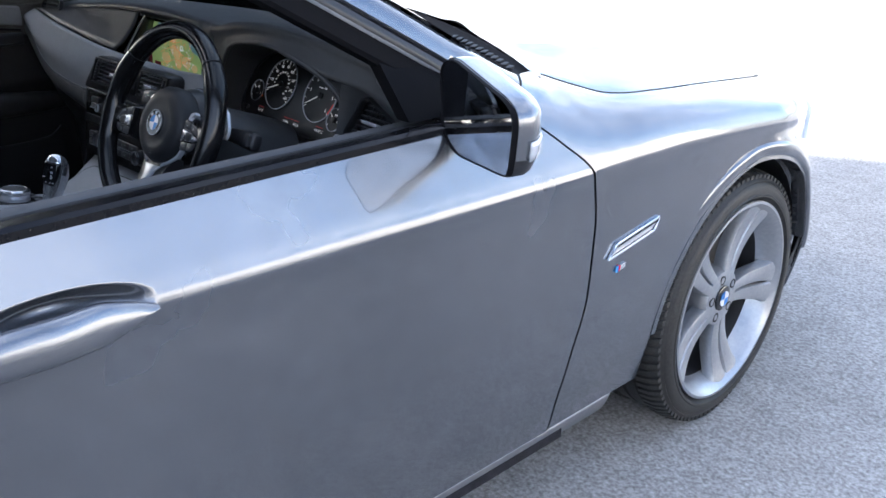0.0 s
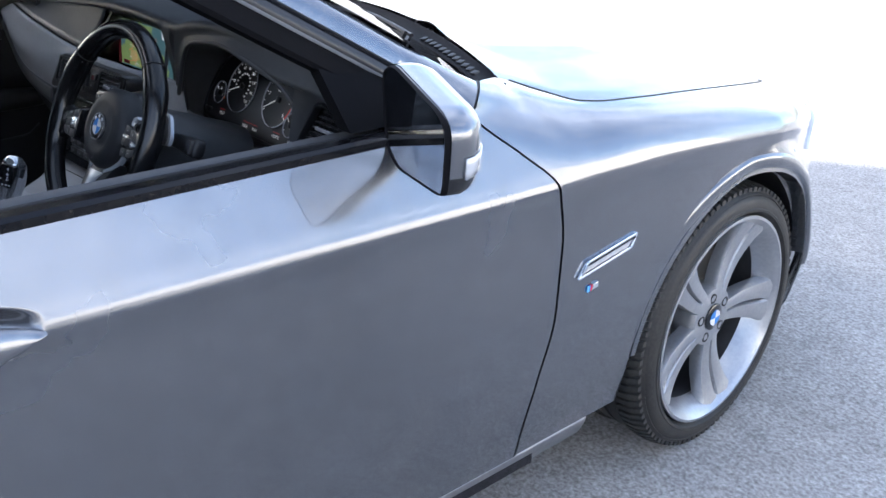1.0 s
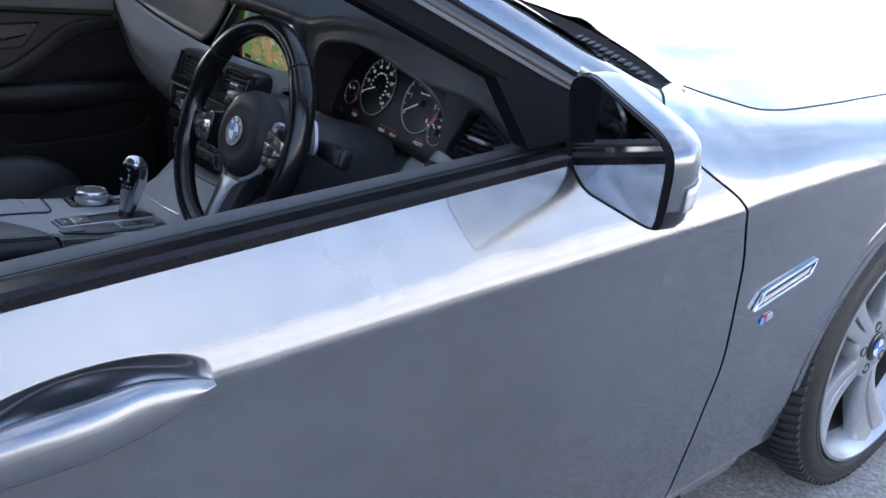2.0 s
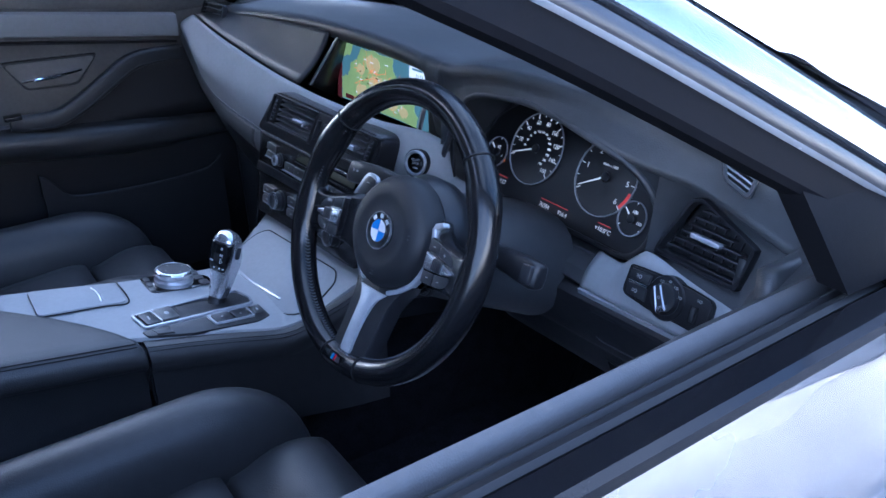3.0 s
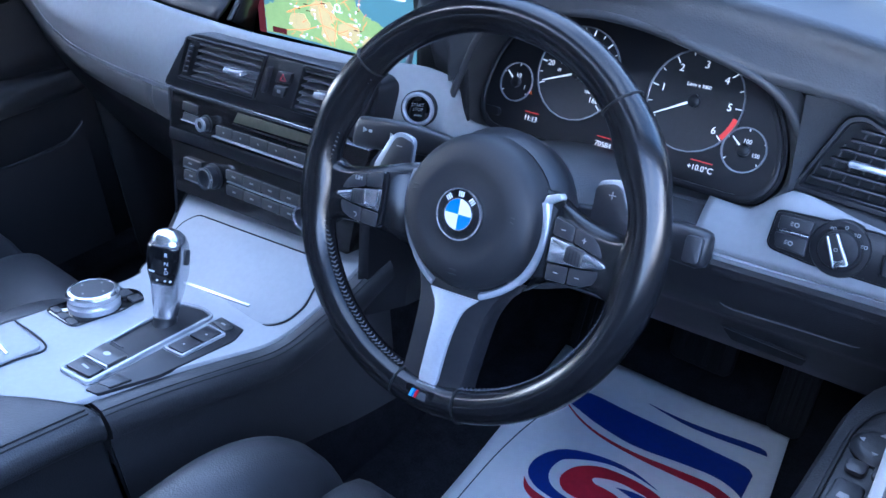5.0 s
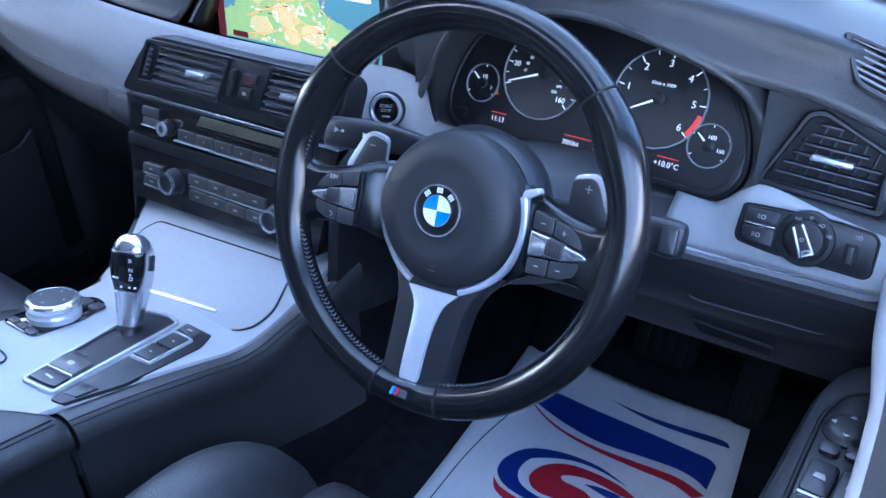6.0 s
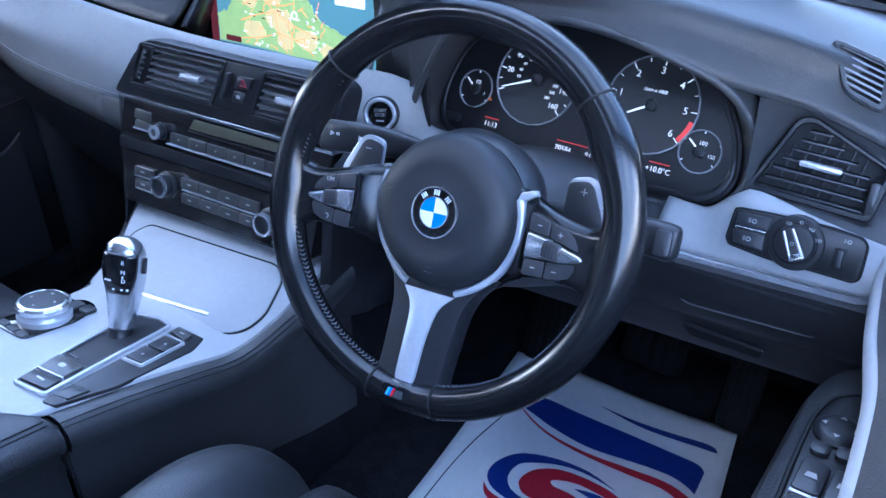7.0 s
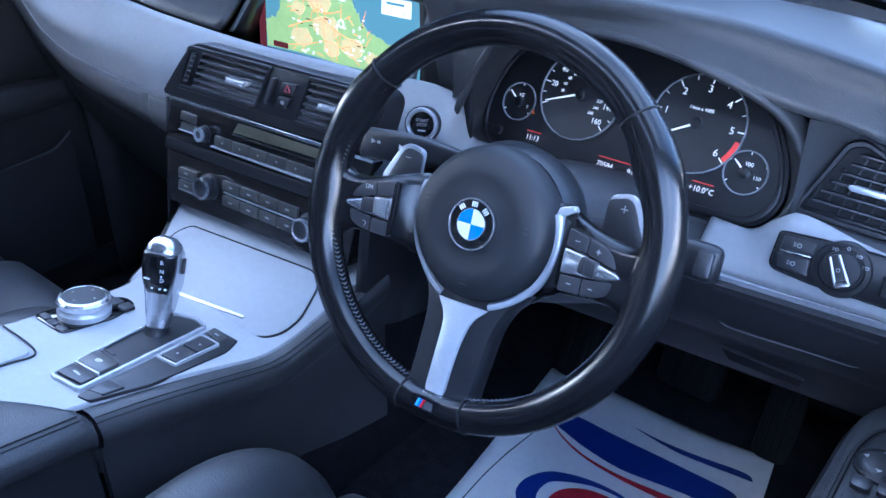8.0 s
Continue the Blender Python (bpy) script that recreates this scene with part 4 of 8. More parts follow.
    for q in range(4):
        part("cap_quarter", arc_bm(m, 0.0005, 0.020, q * 90 + 2, q * 90 + 88, -0.0258, -0.0245, 8), BADGE_BLUE if q % 2 else BADGE_WHITE, tyre)
    part("brake_disc", turned(((0.06, -0.15), (0.175, -0.15), (0.175, -0.13), (0.06, -0.13)), m, 48), BRAKE, tyre, "dull steel brake disc")
    cal = arc_bm(m, 0.11, 0.20, 190, 250, -0.165, -0.10, 10)
    part("brake_caliper", cal, DARK_PLASTIC, tyre)
    mm = m @ Matrix.Translation((ri * 0.86 * math.cos(0.95), ri * 0.86 * math.sin(0.95), -0.05))
    part("valve", turned(((0.003, 0.0), (0.003, 0.03), (0.001, 0.03)), mm, 8), SEAL, tyre)
    return tyre


def sill(s):
    rows = []
    for y in steps(-2.62, -0.465, 40):
        rows.append([(s * x, y, z) for x, z in ((0.80, 0.165), (0.825, 0.170), (0.846, 0.195), (0.861, 0.225), (0.8655, 0.243), (0.860, 0.250), (0.80, 0.252))])
    ob = part("side_sill", loft(rows), PAINT_DUSTY, car, "dusty grey side sill")
    rows = [[(s * x, y, z) for x, z in ((0.862, 0.2445), (0.8695, 0.247), (0.8685, 0.2505), (0.858, 0.252))] for y in steps(-2.6, -0.47, 30)]
    part("sill_edge", loft(rows), SATIN_SILVER, ob, "thin bright sill edge")


def wing_details(s, parent):
    """Side gill with chrome frame, and the small striped badge below it."""
    o = Vector((s * (side_x(-0.52, 0.66) + 0.001), -0.522, 0.6585))
    m = axes(o, (0.0, s * 1.0, s * 0.17), (0, -0.17 * s, 1))
    if m.to_3x3().col[2].x * s < 0:
        m = axes(o, (0.0, 1.0, 0.17), (0, -0.17, 1))
    k = 1 if (m.to_3x3().col[0].y > 0) else -1
    shape = [(k * x, y) for x, y in ((-0.084, -0.0145), (0.066, -0.0145), (0.083, 0.0130), (-0.058, 0.0130))]
    part("side_gill", ring_poly(rounded(shape, 0.005), m, 0.0050, 0.006), CHROME, parent, "chrome framed side gill")
    inner = [(x * 0.86, y * 0.6) for x, y in shape]
    part("gill_blade", prism(inner, at(m, 0, 0.001, 0), 0.0, 0.0042, 0.002), SATIN_SILVER, parent)
    part("gill_slot", prism([(k * x, y) for x, y in ((-0.056, 0.0042), (0.070, 0.0042), (0.072, 0.0075), (-0.053, 0.0075))], m, 0.0, 0.0055), GLOSS_BLACK, parent)
    o = Vector((s * (side_x(-0.555, 0.60) + 0.001), -0.555, 0.603))
    m2 = m.copy()
    m2.translation = o
    for i, mt in enumerate((BADGE_LIGHT_BLUE, BADGE_BLUE, BADGE_RED)):
        x0 = -0.013 + 0.0034 * i
        part("badge_stripe", prism([(k * x, y) for x, y in ((x0 - 0.0012, -0.0055), (x0 + 0.0012, -0.0055), (x0 + 0.0045, 0.0055), (x0 + 0.0021, 0.0055))], m2, 0, 0.003), mt, parent)
    part("badge_block", prism([(k * x, y) for x, y in ((-0.003, -0.0055), (0.015, -0.0055), (0.015, 0.0055), (0.001, 0.0055))], m2, 0, 0.0035, 0.001), CHROME, parent)


def rear_body():
    for s in (1, -1):
        yc, zc, ra = REAR_Y, 0.345, 0.40

        def low(y):
            d = ra * ra - (y - yc) ** 2
            return zc + math.sqrt(d) if d > 0 else 0.26
        cols = []
        ys = steps(-4.04, yc - ra - 0.01, 18) + [yc - ra * math.cos(math.pi * i / 30) for i in range(1, 30)] + steps(yc + ra + 0.01, -2.50, 4)
        for y in ys:
            z0 = low(y)
            z1 = smooth([(-4.05, 0.95), (-3.6, 1.0), (-3.0, 0.955), (-2.5, 0.947)], y)
            cols.append([(s * side_x(y, z0 + (z1 - z0) * k / 20), y, z0 + (z1 - z0) * k / 20) for k in range(21)])
        part("rear_wing", loft(cols, closed=False), PAINT, car, solid=0.004, offset=-1 * s)
        part("tail_lamp", box(facing((s * 0.66, -4.07, 0.80), (s * 0.25, -1, 0.1)), 0.30, 0.12, 0.03, 0.03), RED_LENS, car, "red tail lamp")
        front = lambda z: -1.79 + 0.0 * z
        d = door_skin(s, -2.72, front, -2.62, "rear_door", "grey rear door")
        door_handle(s, -2.60, d)
        belt_line(s, -2.72, -1.79, d)
    rows = []
    for v in steps(0, 1, 10):
        y = -3.42 - 0.60 * v
        rows.append([(u * (0.80 - 0.05 * v), y, 1.02 - 0.035 * v + 0.04 * (1 - u * u)) for u in steps(-1, 1, 16)])
    for z, y in ((0.93, -4.07), (0.75, -4.09), (0.72, -4.09)):
        rows.append([(u * 0.72, y + 0.04 * u * u, z + 0.02 * (1 - u * u)) for u in steps(-1, 1, 16)])
    part("boot_lid", loft(rows, closed=False), PAINT, car, "grey boot lid", solid=0.006)
    rows = []
    for z in steps(0.22, 0.73, 12):
        b = 1 - ((z - 0.45) / 0.4) ** 2
        rows.append([(u * 0.86, -3.75 - (0.34 + 0.03 * b) * (1 - abs(u) ** 3.5), z) for u in steps(-1, 1, 30)])
    part("rear_bumper", loft(rows, closed=False), PAINT, car, solid=0.008)
    part("underfloor", box(Matrix.Translation((0, -1.75, 0.20)), 1.50, 3.9, 0.05, 0.1), DARK_PLASTIC, car, "dark underbody tray")
    bulk = grid(lambda u, v: (u, -0.56 + 0.03 * math.sin(v * 9), v), steps(-0.80, 0.80, 8), steps(0.24, 0.86, 8))
    part("bulkhead", bulk, CARPET, car, "black carpeted bulkhead", solid=0.01)


for s in (1, -1):
    w = wing(s)
    wing_details(s, w)
    sill(s)
    d = door_skin(s, -1.785, lambda z: smooth(GAP, z) - 0.003, HANDLE_Y, "front_door", "grey front door with its window wound down" if s > 0 else "grey front door")
    door_handle(s, HANDLE_Y, d)
    lock(s, HANDLE_Y, d)
    belt_line(s, -1.7895, -0.835, d, 0.016 if s > 0 else 0.0)
    mirror(s, car)
    wheel(s, WHEEL_Y, 2.5)
    wheel(s, REAR_Y)
bonnet()
nose()
greenhouse()
rear_body()

# ---- cabin: floor, doors' inner sides, seats ----
def cabin_floor():
    bm = grid(lambda u, v: (u, v, 0.285 + (0.06 if v > -0.72 else 0.0) * (v + 0.72) / 0.16), steps(-0.80, 0.80, 16), [-3.2, -2.4, -1.8, -1.4, -1.1, -0.9, -0.72, -0.64, -0.56])
    part("cabin_floor", bm, CARPET, car, "black carpet in the footwells", solid=0.01)
    for sx in (1, -1):
        rows = [[(sx * x, y, z) for x, z in ((0.86, 0.20), (0.785, 0.24), (0.775, 0.33), (0.79, 0.35), (0.86, 0.36))] for y in steps(-2.6, -0.62, 12)]
        part("inner_sill", loft(rows), CARPET, car)
    # tunnel under the console
    rows = []
    for y in steps(-0.58, -2.6, 14):
        rows.append([(x, y, z) for x, z in ((-0.17, 0.28), (-0.155, 0.46), (-0.14, 0.56), (0.03, 0.56), (0.045, 0.46), (0.06, 0.28))])
    part("tunnel", loft(rows), CARPET, car)
    # rear bench and parcel shelf close the back of the cabin
    part("rear_bench", prism(rrect(1.4, 0.55, 0.1), Matrix.Translation((0, -2.75, 0.32)), 0, 0.28, 0.06), LEATHER, car, "black leather rear bench")
    part("rear_backrest", prism(rrect(1.4, 0.6, 0.1), axes((0, -3.02, 0.80), (1, 0, 0), (0, -0.35, 1)), -0.06, 0.08, 0.05), LEATHER, car)
    part("parcel_shelf", box(Matrix.Translation((0, -3.25, 1.0)), 1.35, 0.5, 0.02, 0.05), DARK_PLASTIC, car)


def seat(cx):
    """A front sports seat: sewn cushion, thigh rest, side bolsters, backrest, head restraint."""
    base = part("front_seat", prism(rrect(0.46, 0.50, 0.06), Matrix.Translation((cx, -1.60, 0.33)), 0, 0.16, 0.04), DARK_PLASTIC, car, "black leather front seat with raised bolsters")

    def pad(y0, y1, hw, ztop, crown):
        """One sewn cushion panel, rounded at its edges."""
        rings = []
        for i in range(17):
            f = i / 16
            e = math.sqrt(max(0.0, 1 - (2 * f - 1) ** 6))
            row = [(cx - hw, y0 + (y1 - y0) * f, 0.44)]
            for k in range(13):
                u = -1 + k / 6
                ex = math.sqrt(max(0.0, 1 - abs(u) ** 5))
                row.append((cx + u * hw, y0 + (y1 - y0) * f, 0.46 + (ztop(f) + crown * (1 - u * u) - 0.46) * (0.80 + 0.20 * min(e, 0.35 + 0.65 * ex))))
            row.append((cx + hw, y0 + (y1 - y0) * f, 0.44))
            rings.append(row)
        return loft(rings)

    part("thigh_rest", pad(-1.262, -1.425, 0.128, lambda f: 0.548 + 0.022 * math.sin(math.pi * min(1.0, 0.15 + f)) - 0.020 * (1 - f) ** 4, 0.004), LEATHER, base, sharp=60)
    part("seat_cushion", pad(-1.428, -1.830, 0.128, lambda f: 0.566 - 0.030 * f, 0.004), LEATHER, base, sharp=60)
    for s in (-1, 1):
        rings = []
        c = cx + s * 0.192
        for i in range(29):
            f = (i / 28) ** 1.5
            y = -1.275 - 0.54 * f
            k = math.sqrt(max(0.0, 1 - (1 - min(1, f / 0.30)) ** 2.0)) * 0.97 + 0.03
            hw, top = 0.072 * (0.45 + 0.55 * k), 0.50 + 0.140 * k
            sec = []
            for j in range(26):
                a = 2 * math.pi * j / 26
                q = math.sin(a)
                lean = -s * 0.012 * max(0.0, q)
                sec.append((c + lean + hw * math.copysign(abs(math.cos(a)) ** 0.75, math.cos(a)), y, 0.48 + (top - 0.48) * (q if q > 0 else q * 0.7)))
            rings.append(sec)
        part("seat_bolster", loft(rings), LEATHER, base, sharp=60)
        # twin seam along the bolster's crown and the piped joint beside the cushion
        for dx, dz in ((-0.024, 0.1345), (-0.031, 0.1315)):
            pts = [(c - s * 0.012 + s * dx, -1.375 - 0.42 * f, 0.48 + dz + 0.026 * min(1.0, f * 5) - 0.0245) for f in steps(0, 1, 24)]
            part("seam", tube(pts, 0.0011, 6), STITCH, base)
        part("piping", tube([(cx + s * 0.1285, -1.37 - 0.44 * f, 0.553 + 0.006 * math.sin(math.pi * f)) for f in steps(0, 1, 20)], 0.0028, 8), SATIN_BLACK, base)
    m = axes((cx, -1.93, 0.83), (1, 0, 0), (0, -0.28, 1))
    part("backrest", prism(rrect(0.36, 0.66, 0.10, 6), m, -0.06, 0.06, 0.05), LEATHER, base)
    for s in (-1, 1):
        part("back_bolster", prism(rrect(0.11, 0.56, 0.05, 5), at(m, s * 0.21, -0.03, 0), -0.06, 0.11, 0.045), LEATHER, base)
    part("head_restraint", prism(rrect(0.26, 0.17, 0.06, 5), at(m, 0, 0.46, 0), -0.05, 0.07, 0.04), LEATHER, base)


def passenger_door_panel():
    def rise(y):
        return 0.13 * max(0.0, min(0.45, -1.08 - y))
    prof = [(0.81, 0.30), (0.81, 0.45), (0.805, 0.60), (0.80, 0.72), (0.795, 0.76), (0.788, 0.80), (0.785, 0.86), (0.783, 0.922), (0.782, 0.926), (0.782, 0.984), (0.786, 0.988), (0.784, 0.998), (0.790, 1.012), (0.80, 1.018), (0.845, 1.010)]
    rows = [[(-x, y, z + (rise(y) if z > 0.79 else 0.0)) for x, z in prof] for y in steps(-1.80, -0.86, 40)]
    p = part("passenger_door_panel", loft(rows, closed=False), DOOR_PLASTIC, car, "charcoal inner panel of the passenger door", solid=0.01)
    # black lower half, and the dark field under the sweep of the handle
    rows = [[(-x, y, z) for x, z in ((0.797, 0.30), (0.792, 0.60), (0.781, 0.70), (0.772, 0.75), (0.770, 0.765))] for y in steps(-1.79, -0.87, 30)]
    part("lower_door_trim", loft(rows, closed=False), DARK_PLASTIC, p, "black lower door trim", solid=0.004, offset=1)
    sweep = [(-1.79, 0.800), (-1.44, 0.800), (-1.382, 0.803), (-1.322, 0.828), (-1.257, 0.868), (-1.19, 0.900), (-1.13, 0.908), (-0.88, 0.905)]
    rows = []
    for y in steps(-1.79, -0.88, 60):
        z1 = smooth(sweep, y)
        rows.append([(-0.768 + 0.006 * f, y, 0.748 + (z1 - 0.748) * f) for f in steps(0, 1, 4)])
    part("handle_field", loft(rows, closed=False), DARK_PLASTIC, p, solid=0.005, offset=0)
    # silver band below the window
    rows = []
    for y in steps(-1.78, -1.085, 30):
        z0, z1 = 0.929 + rise(y), 0.983 + rise(y) * 1.0
        rows.append([(-0.780, y, z0), (-0.766, y, z0 + 0.004), (-0.759, y, (z0 + z1) / 2), (-0.762, y, z1 - 0.004), (-0.780, y, z1)])
    part("door_trim_band", loft(rows), TRIM_SILVER, p, "brushed silver trim band")
    # black strip that stands in for the shadow line under the band
    rows = [[(-x, y, 0.918 + rise(y) + dz) for x, dz in ((0.790, -0.004), (0.772, -0.003), (0.770, 0.003), (0.790, 0.004))] for y in steps(-1.78, -1.09, 20)]
    part("band_shadow_strip", loft(rows), SATIN_BLACK, p)
    # pull handle that sweeps up to the band, and the armrest
    line = spline([(-0.748, -1.475, 0.806), (-0.738, -1.43, 0.803), (-0.732, -1.382, 0.805), (-0.732, -1.330, 0.826), (-0.735, -1.260, 0.867), (-0.742, -1.205, 0.896), (-0.753, -1.15, 0.900), (-0.768, -1.09, 0.897)], 36)
    rings = []
    for i, c in enumerate(line):
        d = (line[min(i + 1, 36)] - line[max(i - 1, 0)]).normalized()
        up = Vector((-1, 0, 0)).cross(d).normalized()
        hw = 0.0165 + 0.003 * math.sin(math.pi * i / 36)
        rings.append([c + up * hw * math.copysign(abs(math.cos(a)) ** 0.5, math.cos(a)) + Vector((0.013, 0, 0)) * math.copysign(abs(math.sin(a)) ** 0.7, math.sin(a)) for a in (2 * math.pi * k / 20 for k in range(20))])
    part("pull_handle", loft(rings), LEATHER, p, "black leather pull handle", sharp=60)
    part("handle_seam", tube([c + Vector((0.0125, 0, -0.011)) for c in line[4:34]], 0.0010, 6), STITCH, p)
    rows = []
    for y in steps(-1.78, -0.95, 34):
        zt = 0.792 - 0.121 * (y + 1.486)
        k = min(1.0, max(0.0, (-0.95 - y) / 0.30)) ** 0.6
        rows.append([(-(0.776 + (x - 0.776) * k), y, zt + dz * (0.35 + 0.65 * k)) for x, dz in ((0.776, -0.082), (0.738, -0.068), (0.722, -0.045), (0.720, -0.022), (0.728, -0.006), (0.742, 0.0), (0.776, 0.003))])
    part("door_armrest", loft(rows), LEATHER, p, "soft black armrest", sharp=60)
    # opener in its bowl
    fr = facing((-0.776, -1.365, 0.893), (1, 0, 0.05))
    part("opener_bowl", ring_poly(rounded([(-0.100, 0.036), (0.098, 0.028), (0.045, -0.034), (-0.062, -0.030)], 0.012), fr, 0.007, 0.012), SATIN_BLACK, p)
    part("opener_recess", prism(rounded([(-0.092, 0.030), (0.090, 0.022), (0.042, -0.029), (-0.057, -0.025)], 0.01), fr, 0.0, 0.0105), DOOR_PLASTIC, p)
    part("door_opener", tube([fr @ Vector(q) for q in ((-0.066, -0.008, 0.012), (0.0, -0.006, 0.022), (0.056, -0.001, 0.014))], (0.005, 0.008, 0.004), 10, flat=0.7), CHROME, p, "chrome door opener")
    part("window_switch", box(facing((-0.722, -1.47, 0.821), (0.1, 0, 1), (0, 1, 0)), 0.022, 0.035, 0.008, 0.004), GLOSS_BLACK, p)
    # lower pocket
    rim = [(-1.46, 0.70), (-1.434, 0.676), (-1.392, 0.628), (-1.30, 0.618), (-1.192, 0.615), (-1.087, 0.621), (-1.042, 0.650)]
    rows = [[(-x, y, z) for x, z in ((0.80, 0.36), (0.735, 0.38), (0.722, smooth(rim, y) - 0.004), (0.728, smooth(rim, y)), (0.742, smooth(rim, y) - 0.02), (0.742, 0.40))] for y in steps(-1.45, -1.045, 30)]
    part("pocket_rim", tube([(-0.7225, y, smooth(rim, y) - 0.001) for y in steps(-1.445, -1.045, 36)], 0.0018, 6), SATIN_BLACK, p)
    part("door_pocket", loft(rows), DARK_PLASTIC, p)


def driver_door_panel():
    # broad shoulder that falls from the window slot to its inner edge and curves up beside the dashboard
    edge_x = [(-1.80, 0.770), (-1.40, 0.754), (-1.235, 0.742), (-1.13, 0.722), (-1.07, 0.713), (-1.02, 0.707), (-0.985, 0.705), (-0.96, 0.709), (-0.93, 0.719), (-0.90, 0.736)]
    edge_z = [(-1.80, 0.880), (-1.40, 0.877), (-1.235, 0.872), (-1.13, 0.863), (-1.07, 0.856), (-1.02, 0.847), (-0.985, 0.842), (-0.96, 0.868), (-0.93, 0.902), (-0.90, 0.928)]
    rows, band, under = [], [], []
    for y in steps(-1.80, -0.90, 60):
        xe, ze = smooth(edge_x, y), smooth(edge_z, y)
        a, b = Vector((0.801, 0.940)), Vector((xe + 0.013, ze + 0.008))
        q = a.lerp(b, 0.5) + Vector((-0.001, 0.002))
        rows.append([(0.812, y, 0.86), (0.807, y, 0.925), (0.804, y, 0.936), (a.x, y, a.y), (a.x * 0.6 + q.x * 0.4, y, a.y * 0.6 + q.y * 0.4), (q.x, y, q.y), (b.x * 0.6 + q.x * 0.4, y, b.y * 0.6 + q.y * 0.4), (b.x, y, b.y), (b.x + 0.004, y, b.y - 0.012)])
        if y < -0.975:
            band.append([(xe + 0.018, y, ze + 0.004), (xe + 0.013, y, ze + 0.0092), (xe + 0.006, y, ze + 0.0075), (xe + 0.001, y, ze + 0.002), (xe, y, ze - 0.004), (xe + 0.004, y, ze - 0.022), (xe + 0.016, y, ze - 0.026)])
        under.append([(xe + 0.010, y, ze - 0.004), (xe + 0.012, y, ze - 0.020), (0.772, y, min(ze - 0.03, 0.82)), (0.776, y, 0.70), (0.785, y, 0.55), (0.79, y, 0.30)])
    p = part("driver_door_panel", loft(rows, closed=False), DOOR_TOP, car, "charcoal inner panel of the driver's door", solid=0.006, offset=1)
    part("door_trim_band", loft(band), TRIM_SILVER, p, "slim silver edge of the door shoulder")
    part("inner_panel", loft(under, closed=False), DARK_PLASTIC, p, "black inner door skin", solid=0.006, offset=1)
    # armrest with its switch plate
    rows = []
    for y in steps(-1.72, -0.972, 40):
        f = min(1.0, max(0.0, (-0.972 - y) / 0.11))
        k = math.sqrt(max(0.0, 1 - (1 - f) ** 2.2))
        xi = 0.750 - 0.066 * k
        zt = 0.731 + 0.014 * k
        rows.append([(0.775, y, 0.63), (xi + 0.012, y, 0.64), (xi - 0.002, y, 0.68), (xi, y, zt - 0.018), (xi + 0.005, y, zt - 0.005), (xi + 0.014, y, zt), (xi + 0.03, y, zt + 0.003), (0.775, y, zt + 0.004)])
    a = part("door_armrest", loft(rows), LEATHER, p)
    m = axes((0.728, -1.17, 0.7465), (1, 0, 0.03), (0.0, 1, 0))
    outline = [(-0.016, -0.145), (0.036, -0.145), (0.036, 0.118), (0.004, 0.120), (-0.018, 0.104), (-0.026, 0.070), (-0.024, 0.0)]
    part("plate_joint", tube([m @ Vector((x, y, 0.0012)) for x, y in rounded(inset(outline, -0.002), 0.012, 4)], 0.0022, 6, closed=True), SEAL, p)
    part("switch_plate", prism(rounded(outline, 0.012), m, -0.004, 0.0035, 0.002), SATIN_BLACK, p, "black switch plate")
    kn = at(m, -0.004, 0.056, 0.003)
    part("mirror_adjuster", turned(((0.021, 0.0), (0.021, 0.003), (0.0175, 0.006), (0.013, 0.0075), (0.001, 0.0065)), kn, 28), SATIN_BLACK, p, "round mirror adjuster")
    for k in range(4):
        q = kn @ Matrix.Rotation(math.pi / 2 * k, 4, "Z") @ Matrix.Translation((0, 0.0125, 0.0076))
        part("adjuster_arrow", prism([(-0.0028, -0.0016), (0.0028, -0.0016), (0, 0.0024)], q, 0, 0.0004), BUTTON_MARK, p)
    for x, y in ((-0.011, 0.027), (0.008, 0.030)):
        part("fold_button", box(at(m, x, y, 0.003), 0.015, 0.015, 0.005, 0.004), BUTTON, p)
    for x, y in ((-0.008, -0.012), (0.016, -0.012), (-0.007, -0.056), (0.017, -0.056)):
        b = part("window_switch", box(at(m, x, y, 0.003), 0.022, 0.038, 0.007, 0.004, 0.002), BUTTON, p)
        part("switch_symbol", prism([(-0.005, -0.003), (0.005, -0.003), (0.003, 0.003), (-0.004, 0.003)], at(m, x, y, 0.0102), 0, 0.0004), BUTTON_MARK, p)
        part("switch_edge", box(at(m, x, y - 0.020, 0.003), 0.022, 0.004, 0.005, 0.001, 0.0005), SATIN_SILVER, p)


# ---- dashboard ----
BROW = [(-0.80, 0.965), (-0.74, 0.985), (-0.60, 1.000), (-0.40, 1.018), (-0.22, 1.030), (-0.05, 1.034), (0.10, 1.030), (0.19, 1.024), (0.27, 1.038), (0.37, 1.044), (0.46, 1.038), (0.54, 1.019), (0.60, 1.000), (0.66, 0.979), (0.72, 0.957), (0.80, 0.94)]
BROW_Y = [(-0.80, -0.965), (-0.60, -0.985), (0.28, -0.990), (0.40, -0.978), (0.50, -0.948), (0.60, -0.905), (0.70, -0.866), (0.80, -0.83)]
HOOD_Z = [(0.172, 0.901), (0.19, 0.918), (0.215, 0.953), (0.243, 0.988), (0.34, 1.008), (0.41, 1.008), (0.48, 0.993), (0.535, 0.968), (0.56, 0.959), (0.60, 0.947), (0.645, 0.932), (0.69, 0.914), (0.73, 0.900), (0.80, 0.88)]
HOOD_Y = [(0.14, -0.986), (0.44, -0.986), (0.50, -0.974), (0.535, -0.956), (0.56, -0.940), (0.60, -0.920), (0.69, -0.906), (0.80, -0.89)]
